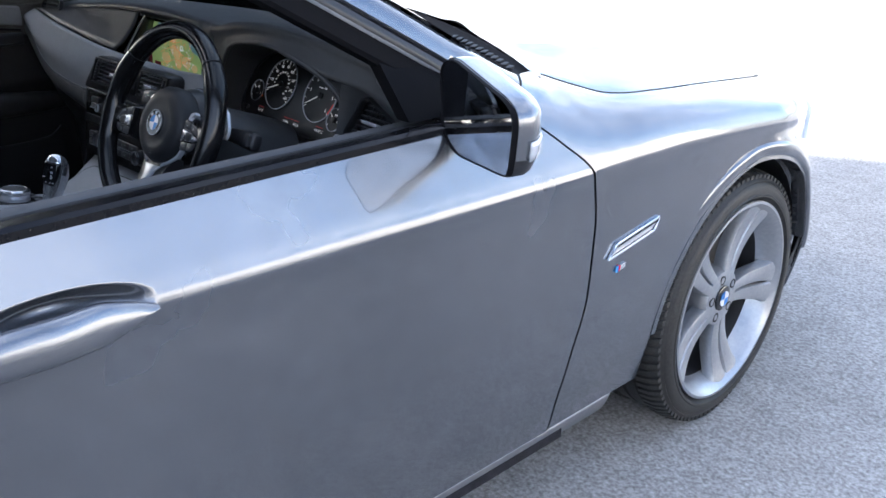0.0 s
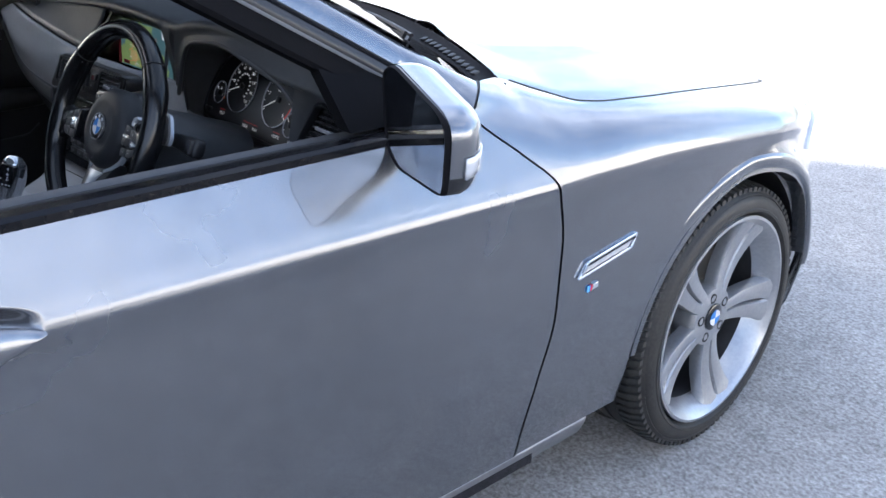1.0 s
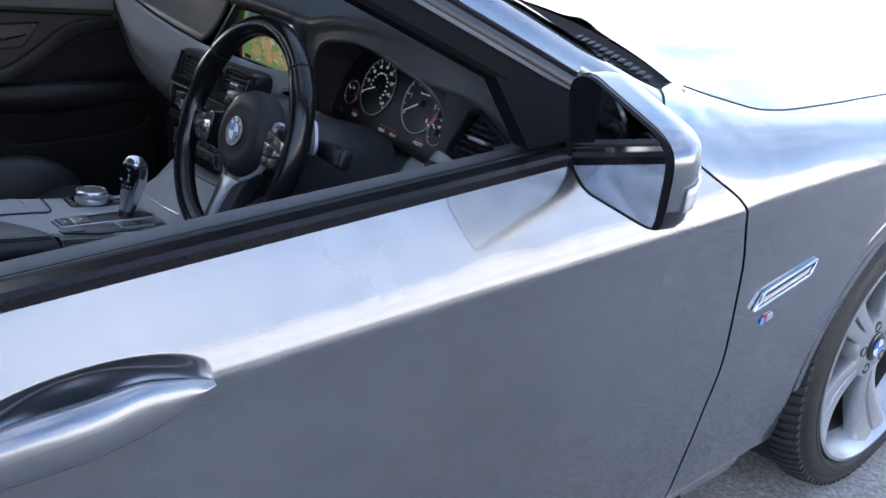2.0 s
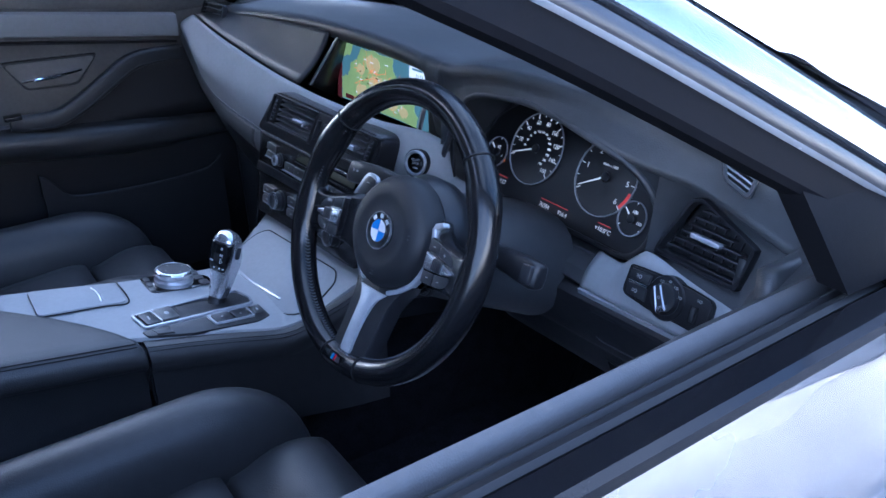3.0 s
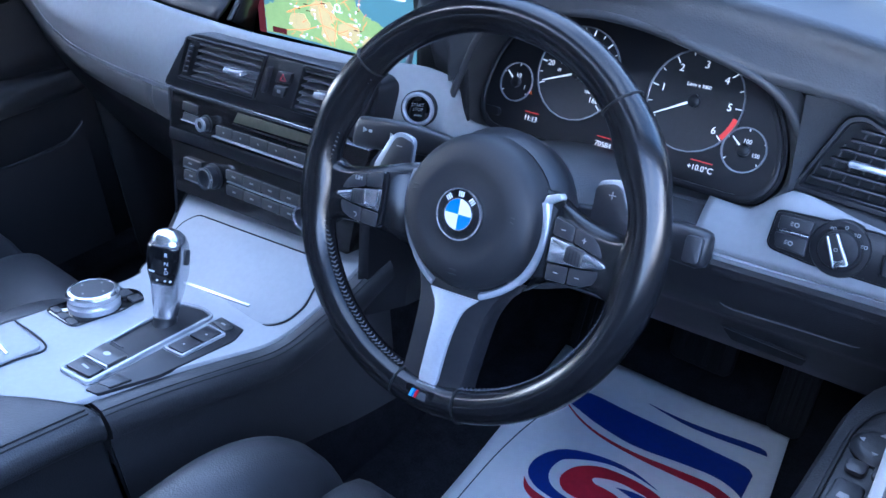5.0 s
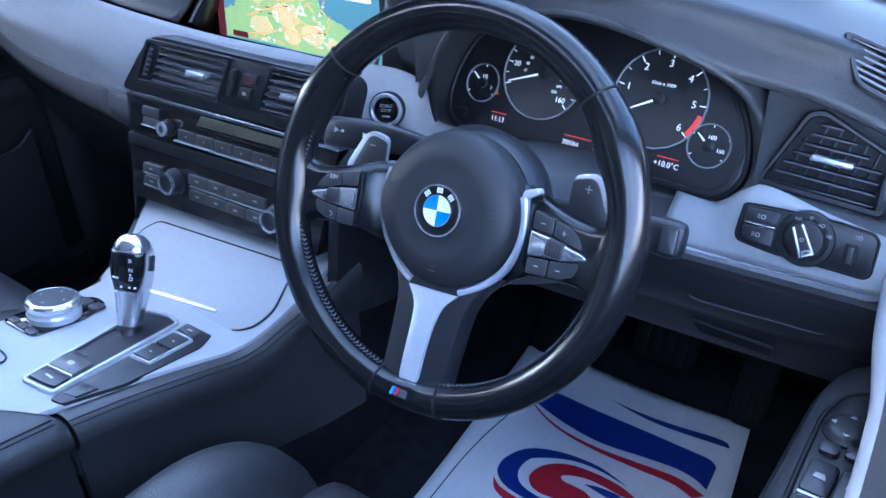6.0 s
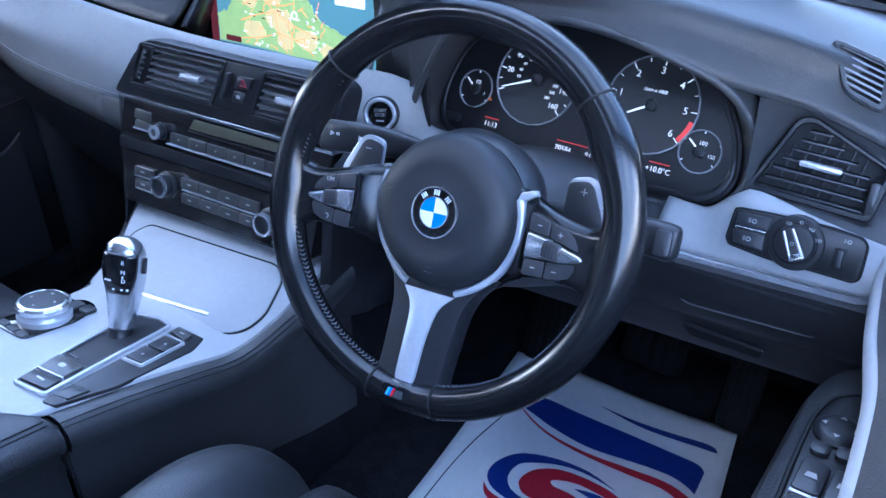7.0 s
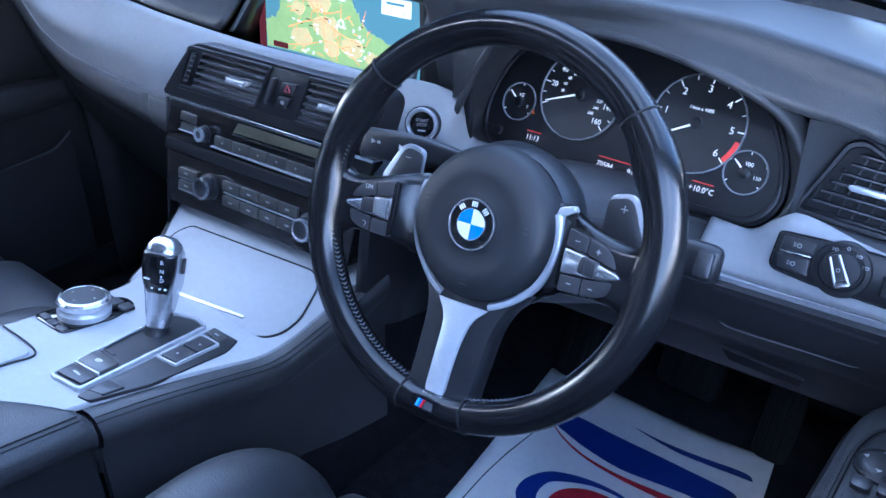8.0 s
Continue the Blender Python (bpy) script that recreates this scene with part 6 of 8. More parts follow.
def screen():
    """The wide map display with its silver-edged frame; land, sea and roads are flat shapes on the glass."""
    m = facing((-0.066, -0.953, 0.940), (0.04, -1, 0.10))
    b = part("map_display", prism(rounded([(-0.190, -0.062), (0.170, -0.062), (0.182, 0.062), (-0.135, 0.062)], 0.006), m, -0.020, -0.002, 0.003), GLOSS_BLACK, car, "wide map display in a black frame with silver edges")
    # silver edges that lean with the screen's ends, the passenger's one standing forward on the band
    for lo, hi in (((-0.190, -1.030, 0.928), (-0.150, -0.985, 1.014)), ((0.100, -0.984, 0.900), (0.127, -0.974, 0.996))):
        lo, hi = Vector(lo), Vector(hi)
        rows = [[lo.lerp(hi, f) + Vector(q) for q in ((-0.0026, 0.004, 0), (-0.0026, -0.003, 0), (0.0026, -0.004, 0), (0.0026, 0.004, 0))] for f in steps(0, 1, 6)]
        part("frame_edge", loft(rows), SATIN_SILVER, b, "silver frame edge")
    rows = [[Vector((-0.187, -1.030, 0.926)).lerp(Vector((-0.147, -0.985, 1.014)), f), m @ Vector((-0.170 + 0.05 * f, -0.055 + 0.115 * f, 0.0))] for f in steps(0, 1, 6)]
    part("frame_cheek", loft(rows, closed=False), SATIN_BLACK, b, solid=0.003)
    m = m @ Matrix.Scale(1.148, 4)
    w, h = 0.262, 0.090
    rng = random.Random(5)
    part("display_sea", prism(rrect(w, h, 0.002), m, -0.0035, -0.001), MAP_SEA, b, "blue sea on the map")
    part("display_bar", prism(rrect(0.012, h, 0.001, cx=-w / 2 + 0.006), m, -0.001, -0.0002), MAP_BAR, b)

    def coast(pts, r):
        out = []
        for i in range(len(pts)):
            a, c = Vector(pts[i]), Vector(pts[(i + 1) % len(pts)])
            for k in range(5):
                q = a.lerp(c, k / 5)
                out.append((q.x + rng.uniform(-r, r), q.y + rng.uniform(-r, r)))
        return out

    part("display_land", prism(coast([(-0.118, -0.044), (0.094, -0.044), (0.100, -0.030), (0.088, -0.022), (0.092, -0.008), (0.066, -0.002), (0.048, 0.004), (0.040, 0.016), (0.030, 0.026), (0.030, 0.044), (-0.062, 0.044), (-0.070, 0.026), (-0.090, 0.016), (-0.100, -0.004), (-0.118, -0.010)], 0.0020), m, -0.001, -0.0004), MAP_LAND, b, "green land on the map")
    part("display_land", prism(coast([(-0.118, 0.022), (-0.092, 0.028), (-0.086, 0.044), (-0.118, 0.044)], 0.002), m, -0.001, -0.0004), MAP_LAND, b)
    for cx, cy, r in ((-0.026, 0.024, 0.021), (-0.012, -0.004, 0.022), (0.030, -0.022, 0.018), (-0.055, -0.022, 0.018), (-0.004, -0.028, 0.014), (0.062, -0.030, 0.012), (-0.060, 0.012, 0.012)):
        pts = [(cx + r * (0.8 + 0.35 * rng.random()) * math.cos(a), cy + 0.75 * r * (0.7 + 0.4 * rng.random()) * math.sin(a)) for a in (2 * math.pi * k / 14 for k in range(14))]
        part("display_town", prism(pts, m, -0.0004, 0.0), MAP_TOWN, b)
    roads = [[(-0.045, 0.042), (-0.034, 0.016), (-0.020, 0.004), (-0.014, -0.020), (0.0, -0.042)], [(-0.034, 0.016), (-0.012, 0.012), (0.012, 0.018)], [(-0.020, 0.004), (0.010, -0.008), (0.046, -0.016)],
             [(-0.014, -0.020), (0.020, -0.026), (0.042, -0.040)], [(-0.020, 0.004), (-0.052, -0.004), (-0.075, -0.012)], [(-0.014, -0.020), (-0.048, -0.030), (-0.085, -0.036)], [(-0.026, 0.010), (-0.028, 0.040)], [(0.010, -0.008), (0.004, -0.042)]]
    for k in range(26):
        x, y, a = rng.uniform(-0.085, 0.055), rng.uniform(-0.042, 0.030), rng.uniform(0, 3.1)
        ln = rng.uniform(0.008, 0.020)
        roads.append([(x, y), (x + ln * 0.5 * math.cos(a) + rng.uniform(-0.002, 0.002), max(-0.043, min(0.043, y + ln * 0.5 * math.sin(a)))), (x + ln * math.cos(a), max(-0.043, min(0.043, y + ln * math.sin(a))))])
    for rd in roads:
        pts = [m @ Vector((p.x + rng.uniform(-0.001, 0.001), p.y, 0.0002)) for p in spline(rd, 10)]
        part("display_road", tube(pts, 0.00045, 6, flat=0.4, up=(0, -1, 0.2)), MAP_ROAD, b)
    for k in range(26):
        x, y = rng.uniform(-0.075, 0.05), rng.uniform(-0.04, 0.035)
        part("display_label", prism(rrect(rng.uniform(0.003, 0.009), 0.0010, 0.0003, 1), at(m, x, y, 0), 0.0, 0.0006), MAP_TEXT if k % 3 else MAP_BAR, b)
    for k in range(16):
        x, y = rng.uniform(-0.050, 0.060), rng.uniform(-0.042, 0.030)
        part("place_dot", turned(((0.0016, 0.0), (0.0016, 0.0005), (0.0001, 0.0006)), at(m, x, y, 0.0), 10), MAP_TEXT, b)
        part("place_dot", turned(((0.0009, 0.0006), (0.0009, 0.0008), (0.0001, 0.0008)), at(m, x, y, 0.0), 8), MAP_BAR, b)
    part("display_box", prism(rrect(0.042, 0.018, 0.001), at(m, 0.095, 0.034, 0), -0.001, 0.0), MAP_TEXT, b)
    text("display_clock", "11:13", 0.0085, at(m, 0.100, 0.0295, 0.0004), MAP_SEA, b)
    part("display_line", prism(rrect(0.026, 0.003, 0.0005, 1), at(m, 0.094, 0.038, 0), 0.0, 0.0006), MAP_SEA, b)
    part("map_cursor", ring_bm(at(m, 0.012, 0.004, 0.0004), 0.0035, 0.0048, 0, 0.0004, 20), MAP_TEXT, b)
    part("display_scale", prism(rrect(0.026, 0.007, 0.001), at(m, -0.092, -0.038, 0), 0.0, 0.0006), MAP_BAR, b)


def instrument_cluster():
    n = Vector((0, -0.894, 0.447))
    m = facing((0.367, -0.9065, 0.912), n)
    hole = [(-0.196, -0.040), (-0.188, 0.000), (-0.172, 0.034), (-0.135, 0.062), (-0.06, 0.084), (0.03, 0.084), (0.10, 0.066), (0.150, 0.030), (0.180, -0.020), (0.186, -0.062), (0.165, -0.090), (-0.175, -0.090), (-0.192, -0.072)]
    face = part("instrument_panel", prism(rounded(hole, 0.02, 4), m, -0.02, -0.004), GAUGE, car, "black instrument cluster with four round dials")
    # the hood's inside, from the arched lip to the face
    lip = [(0.184, 0.848), (0.173, 0.868), (0.190, 0.912), (0.243, 0.988), (0.340, 1.008), (0.410, 1.008), (0.480, 0.992), (0.532, 0.964), (0.558, 0.925), (0.565, 0.885), (0.552, 0.851), (0.500, 0.829), (0.260, 0.832)]
    inner = [m @ Vector((x, y, -0.004)) for x, y in hole]
    order = [inner[12], inner[0], inner[2], inner[3], inner[4], inner[5], inner[6], inner[7], inner[8], inner[9], inner[10], m @ Vector((0.10, -0.090, -0.004)), m @ Vector((-0.14, -0.090, -0.004))]
    lipv = []
    for x, z in lip:
        lipv.append(Vector((x, smooth(HOOD_Y, max(x, 0.14)) + 0.001 if z > 0.86 else (-0.972 if x < 0.5 else -0.955), z)))
    lip2 = [p + Vector(((p.x - 0.36) * 0.020, -0.002, (p.z - 0.90) * 0.03)) for p in lipv]
    lip3 = [p + Vector(((p.x - 0.36) * 0.045, 0.022, (p.z - 0.90) * 0.09)) for p in lipv]
    def close(r):
        pts = spline(list(r) + [r[0]], 52)
        return pts[:-1]
    rings = [close(order), close([a.lerp(b, 0.5) for a, b in zip(order, lipv)]), close([a.lerp(b, 0.92) for a, b in zip(order, lipv)]), close(lipv), close(lip2), close(lip3)]
    part("cluster_hood", loft(rings, cap=False), SOFT_BLACK, car, "black hood lining round the instruments", sharp=60)
    bez = close([p + Vector(((p.x - 0.36) * 0.012, -0.001, (p.z - 0.90) * 0.02)) for p in lipv])
    part("hood_bezel", tube(bez, 0.0045, 10, closed=True), SOFT_BLACK, face, "rounded black bezel round the instruments", sharp=70)
    part("cluster_step", ring_poly(rounded([(x * 0.985, y * 0.975) for x, y in hole], 0.02, 4), m, 0.006, 0.004), SATIN_BLACK, face)
    part("reset_knob", box(at(m, -0.174, -0.066, -0.004), 0.024, 0.010, 0.006, 0.004), SATIN_BLACK, face)

    def dial(cx, cy, r, a0, a1, nticks, label):
        mm = at(m, cx, cy, -0.0035)
        part("dial", turned(((r, 0), (r, 0.0012), (r * 0.97, 0.0006), (0.001, 0.0006)), mm, 48), GAUGE, face, label)
        part("dial_ring", arc_bm(mm, r - 0.0014, r, a1 - 4 - 360, a0 + 4, 0.0, 0.0030, 40), SATIN_SILVER, face, "silver dial ring")
        for k in range(nticks):
            a = radians(a0 + (a1 - a0) * k / (nticks - 1))
            ln = r * (0.13 if k % 2 == 0 else 0.08)
            q = mm @ Matrix.Rotation(a, 4, "Z") @ Matrix.Translation((r * 0.955 - ln / 2, 0, 0))
            part("tick", prism(rrect(ln, 0.0008 if k % 2 else 0.0011, 0.0003, 1), q, 0.0006, 0.0014), GAUGE_WHITE, face)
        return mm

    def needle(mm, a, r):
        q = mm @ Matrix.Rotation(radians(a), 4, "Z")
        part("needle", prism([(-0.004, -0.0013), (r, -0.0005), (r, 0.0005), (-0.004, 0.0013)], q, 0.003, 0.0042), GAUGE_WHITE, face, "white needle")
        part("needle_hub", turned(((0.0065, 0.0), (0.0065, 0.0045), (0.005, 0.0055), (0.001, 0.0055)), mm, 20), SATIN_BLACK, face)

    sp = dial(-0.071, 0.0, 0.054, 203, -42, 17, "speed dial")
    for k, v in enumerate((20, 40, 60, 80, 100, 120, 140, 160)):
        a = radians(203 + (-42 - 203) * (k + 1) / 8)
        text("dial_number", str(v), 0.0088, at(sp, 0.0385 * math.cos(a), 0.0385 * math.sin(a), 0.0012), GAUGE_WHITE, face)
    for k, v in enumerate((20, 40, 60, 80, 100, 120, 140, 160, 180, 200, 220, 240, 260)):
        a = radians(200 + (-44 - 200) * (k + 1) / 13)
        text("inner_number", str(v), 0.0048, at(sp, 0.0255 * math.cos(a), 0.0255 * math.sin(a), 0.0012), GAUGE_WHITE, face)
    needle(sp, 201, 0.046)
    part("warning_sign", prism([(-0.0022, -0.002), (0.0022, -0.002), (0, 0.0022)], at(sp, -0.0555, -0.034, 0.001), 0, 0.0008), GAUGE_AMBER, face)
    ta = dial(0.073, 0.0, 0.054, 212, -40, 13, "engine speed dial")
    for v in range(1, 7):
        a = radians(212 + (-40 - 212) * v / 6)
        text("dial_number", str(v), 0.0108, at(ta, 0.0385 * math.cos(a), 0.0385 * math.sin(a), 0.0012), GAUGE_WHITE, face)
    part("red_zone", arc_bm(ta, 0.0465, 0.0525, -38, -10, 0.0006, 0.0016, 12), GAUGE_RED, face, "red warning zone")
    text("dial_unit", "1/min x 1000", 0.0052, at(ta, 0, 0.016, 0.0012), GAUGE_WHITE, face)
    needle(ta, 209, 0.046)
    fu = dial(-0.150, -0.026, 0.0235, 215, -35, 5, "fuel dial")
    text("dial_number", "1/2", 0.0062, at(fu, 0.001, 0.008, 0.0012), GAUGE_WHITE, face)
    text("dial_number", "1", 0.0062, at(fu, 0.013, -0.004, 0.0012), GAUGE_WHITE, face)
    needle(fu, 142, 0.018)
    te = dial(0.139, -0.036, 0.0235, 215, -35, 5, "oil temperature dial")
    text("dial_number", "100", 0.0062, at(te, 0.001, 0.009, 0.0012), GAUGE_WHITE, face)
    text("dial_number", "150", 0.0058, at(te, 0.013, -0.003, 0.0012), GAUGE_WHITE, face)
    needle(te, 142, 0.018)
    for body, x, y, sz in (("11:13", -0.118, -0.064, 0.0085), ("70584", -0.016, -0.070, 0.0085), ("916.4", 0.022, -0.070, 0.0085), ("+10.0\u00b0C", 0.100, -0.066, 0.0085)):
        text("readout", body, sz, at(m, x, y, -0.0035), GAUGE_WHITE, face)
    for x, y, w in ((-0.118, -0.0565, 0.020), (0.002, -0.0615, 0.056), (0.100, -0.0585, 0.024)):
        part("readout_line", prism(rrect(w, 0.0010, 0.0003, 1), at(m, x, y, 0), -0.0038, -0.0030), GAUGE_RED, face)
    # ledge below the face
    rows = [[(x, y, z) for y, z in ((-0.945, 0.829), (-0.968, 0.826), (-0.985, 0.818), (-0.992, 0.805), (-0.97, 0.77))] for x in steps(0.125, 0.56, 16)]
    part("cluster_ledge", loft(rows, closed=False), SOFT_BLACK, face, solid=0.004, offset=0)


def driver_dash():
    """Right end of the dashboard: side vent, silver band, lamp switches, knee panel."""
    fr = facing((0.630, -0.918, 0.890), (0.12, -1, 0.32))
    vent = part("side_vent", ring_poly(rounded([(-0.068, -0.030), (0.050, -0.040), (0.060, 0.012), (-0.020, 0.050), (-0.034, 0.046)], 0.006), fr, 0.007, 0.014), SATIN_BLACK, car, "black side air vent with silver tab")
    part("vent_back", prism([(-0.064, -0.028), (0.048, -0.037), (0.056, 0.010), (-0.020, 0.046), (-0.032, 0.042)], fr, -0.02, -0.012), SEAL, vent)
    for k in range(7):
        y = -0.029 + 0.0105 * k
        x0, x1 = -0.060 + 0.0065 * k, 0.040 - 0.0135 * max(0, k - 3)
        part("slat", prism(rrect(x1 - x0, 0.0024, 0.0008, 2), at(fr, (x0 + x1) / 2, y, 0) @ Matrix.Rotation(radians(-4), 4, "Z"), -0.008, 0.006, 0.0006), BUTTON, vent)
    for k in range(7):
        x = -0.050 + 0.0135 * k
        part("vane", box(at(fr, x, 0.0, -0.009) @ Matrix.Rotation(radians(-12), 4, "Z"), 0.0018, 0.066 if abs(x) < 0.03 else 0.040, 0.004, 0.0006, 0.0003), SATIN_BLACK, vent)
    part("vent_tab", box(at(fr, -0.004, 0.003, 0.004) @ Matrix.Rotation(radians(-4), 4, "Z"), 0.040, 0.0065, 0.010, 0.003, 0.002), SATIN_SILVER, vent, "silver vent tab")
    part("thumb_wheel", box(at(fr, 0.047, -0.018, 0.004), 0.010, 0.034, 0.010, 0.004, 0.002), BUTTON, vent)
    # black fill between hood, vent and band
    fill = [(0.571, -0.968, 0.846), (0.60, -0.966, 0.860), (0.70, -0.966, 0.842), (0.745, -0.955, 0.845), (0.745, -0.893, 0.897), (0.69, -0.905, 0.916), (0.60, -0.919, 0.949), (0.562, -0.940, 0.958)]
    edge = [fr @ Vector((x, y, 0.002)) for x, y in ((-0.066, -0.029), (-0.030, -0.032), (0.049, -0.039), (0.056, -0.010), (0.059, 0.012), (0.018, 0.032), (-0.020, 0.049), (-0.034, 0.044))]
    fill = [Vector(q) for q in fill]
    rows = [fill + fill[:1], [u.lerp(v, 0.5) for u, v in zip(fill + fill[:1], edge + edge[:1])], edge + edge[:1]]
    part("dash_end_panel", loft(rows, closed=False), SOFT_BLACK, car, "black dashboard end", sharp=60)
    # silver band under the vent
    top = [(0.495, 0.838), (0.535, 0.836), (0.560, 0.856), (0.580, 0.872), (0.64, 0.860), (0.712, 0.848)]
    low = [(0.495, 0.799), (0.56, 0.802), (0.65, 0.808), (0.70, 0.812), (0.712, 0.818)]
    rows = []
    for x in steps(0.495, 0.712, 24):
        z0, z1 = smooth(low, x), smooth(top, x)
        rows.append([(x, -0.992 + 0.10 * (x - 0.60) * -0.2 + 0.030 * f - 0.006 * math.sin(math.pi * f), z0 + (z1 - z0) * f) for f in steps(0, 1, 8)])
    sb = part("driver_silver_band", loft(rows, closed=False), TRIM_SILVER, car, "patterned silver dashboard band", solid=0.006, offset=1)
    rows = [[(x, -0.994 + dy, smooth(low, x) + dz) for dy, dz in ((0.008, -0.010), (-0.004, -0.008), (-0.005, 0.0), (0.006, 0.003))] for x in steps(0.495, 0.712, 12)]
    part("bright_edge", loft(rows), SATIN_SILVER, sb)
    part("dash_side", grid(lambda u, v: (0.748, u, v), steps(-0.985, -0.72, 8), steps(0.55, 0.925, 8)), SOFT_BLACK, car, "dark side of the dashboard", solid=0.02, offset=0)
    # lamp switch: panel with slanted ends, dial swelling past its edges
    m = facing((0.628, -0.9885, 0.838), (0.0, -1, 0.34))
    outline = [(-0.0565, 0.0215), (-0.052, 0.0228), (-0.020, 0.0255), (0.030, 0.0275), (0.058, 0.0255), (0.0635, 0.020), (0.0645, -0.010), (0.0605, -0.0145), (0.030, -0.0145), (-0.018, -0.0155), (-0.054, -0.0125), (-0.058, -0.008)]
    lp = part("lamp_switch_panel", prism(rounded(outline, 0.003), m, -0.004, 0.0055, 0.0012), SATIN_BLACK, car, "black lamp switch panel")
    part("panel_joint", tube([m @ Vector((x, y, 0.0030)) for x, y in rounded(inset(outline, -0.0008), 0.003, 3)], 0.0012, 6, closed=True), SEAL, lp)
    dial = at(m, 0.0045, 0.0057, 0.0)
    part("switch_bezel", turned(((0.0262, -0.004), (0.0262, 0.0062), (0.0250, 0.0078), (0.0205, 0.0082), (0.0190, 0.0070), (0.001, 0.0070)), dial, 44), SATIN_BLACK, lp)
    part("rotary_knob", turned(((0.0178, 0.006), (0.0176, 0.0105), (0.0168, 0.0125), (0.0150, 0.0132), (0.001, 0.0126)), dial, 36), DARK_PLASTIC, lp, "rotary lamp knob with silver bar")
    kb = dial @ Matrix.Rotation(radians(30), 4, "Z")
    part("knob_grip", prism(rounded([(-0.0062, -0.0150), (0.0062, -0.0150), (0.0042, 0.0152), (-0.0042, 0.0152)], 0.002), kb, 0.012, 0.0185, 0.001), BUTTON, lp)
    for sx in (-1, 1):
        part("knob_bar", tube([kb @ Vector((sx * 0.0056, -0.0138, 0.0182)), kb @ Vector((sx * 0.0048, 0.0, 0.0188)), kb @ Vector((sx * 0.0040, 0.0142, 0.0182))], 0.0014, 8), SATIN_SILVER, lp, "pale edge of the knob's bar")
    part("knob_foot", prism(rounded([(-0.0066, -0.0155), (0.0066, -0.0155), (0.0060, -0.0085), (-0.0060, -0.0085)], 0.0012), kb, 0.0125, 0.0195, 0.001), CHROME_SATIN, lp, "bright end of the knob's bar")
    part("knob_symbol", ring_bm(at(kb, 0, 0.001, 0.0186), 0.0012, 0.0018, 0, 0.0003, 12), BUTTON_MARK, lp)

    def lamp_symbol(x, y, h, w):
        """A small lamp sign: half-round lens with beams."""
        part("lamp_symbol", ring_bm(at(m, x + 0.3 * w, y, h), 0.20 * w, 0.34 * w, 0, 0.0003, 12), BUTTON_MARK, lp)
        for d in (-0.22, 0.0, 0.22):
            part("symbol_beam", box(at(m, x - 0.32 * w, y + d * w, h), 0.34 * w, 0.10 * w, 0.0003, 0.0001, 0.00005), BUTTON_MARK, lp)

    for x, y in ((-0.0058, 0.0225), (0.0150, 0.0222), (0.0232, 0.0140)):
        lamp_symbol(x, y, 0.0081, 0.0050)
    part("lamp_symbol", ring_bm(at(m, 0.0052, 0.0262, 0.0080), 0.0010, 0.0017, 0, 0.0003, 12), BUTTON_MARK, lp)
    upper = [(-0.0520, 0.0205), (-0.0215, 0.0222), (-0.0228, 0.0100), (-0.0525, 0.0082)]
    lower = [(-0.0535, 0.0040), (-0.0235, 0.0056), (-0.0215, -0.0110), (-0.0500, -0.0095)]
    for q in (upper, lower):
        part("fog_button", plate(q[::-1], 0.002, m, 0.002, 0.0085, 0.0012), BUTTON, lp)
    lamp_symbol(-0.0380, 0.0155, 0.0086, 0.0070)
    lamp_symbol(-0.0390, -0.0025, 0.0086, 0.0070)
    part("button_line", plate([(-0.0525, 0.0052), (-0.0232, 0.0068), (-0.0230, 0.0090), (-0.0523, 0.0074)], 0.0004, m, 0.003, 0.0092, 0.0004), CHROME_SATIN, lp, "bright line between the buttons")
    part("dimmer_frame", plate([(0.0395, -0.0075), (0.0510, -0.0068), (0.0495, 0.0130), (0.0385, 0.0122)], 0.002, m, 0.003, 0.0064, 0.0004), SEAL, lp)
    part("dimmer_wheel", plate([(0.0420, -0.0060), (0.0488, -0.0056), (0.0475, 0.0116), (0.0410, 0.0112)], 0.0015, m, 0.003, 0.0092, 0.002), BUTTON, lp)
    lamp_symbol(0.0470, 0.0200, 0.0056, 0.0060)
    # knee panel with its fold-down box and coin slot
    rows = []
    for x in steps(0.30, 0.735, 24):
        rows.append([(x, y, z + 0.055 * (x - 0.52)) for y, z in ((-0.985, 0.800), (-0.998, 0.788), (-1.000, 0.76), (-0.995, 0.738), (-0.980, 0.724), (-0.976, 0.716), (-0.970, 0.69), (-0.955, 0.668), (-0.80, 0.660), (-0.60, 0.68))])
    kp = part("knee_panel", loft(rows, closed=False), DARK_PLASTIC, car, "dark knee panel below the wheel", solid=0.005, offset=1)
    mm = facing((0.605, -1.0005, 0.768), (0, -1, 0.0))
    lid = [(-0.084, 0.020), (-0.071, -0.010), (-0.060, -0.0205), (0.062, -0.0105), (0.076, 0.004), (0.082, 0.026)]
    part("box_lid", prism(rounded(lid, 0.006), mm, -0.004, 0.0028, 0.002), DARK_PLASTIC, kp)
    pts = [mm @ Vector((x, y, 0.0010)) for x, y in ((-0.085, 0.020), (-0.077, -0.005), (-0.066, -0.0190), (-0.045, -0.0205), (0.02, -0.0150), (0.060, -0.0118), (0.072, -0.005))]
    part("lid_joint", tube(spline(pts, 24), 0.0013, 6), SLAT, kp)
    m2 = facing((0.580, -0.9760, 0.699), (0, -1, 0.15)) @ Matrix.Rotation(radians(2), 4, "Z")
    part("coin_slot", prism(rounded([(-0.046, 0.006), (-0.034, -0.006), (0.040, -0.007), (0.044, 0.002)], 0.002), m2, -0.002, 0.0035), SEAL, kp)
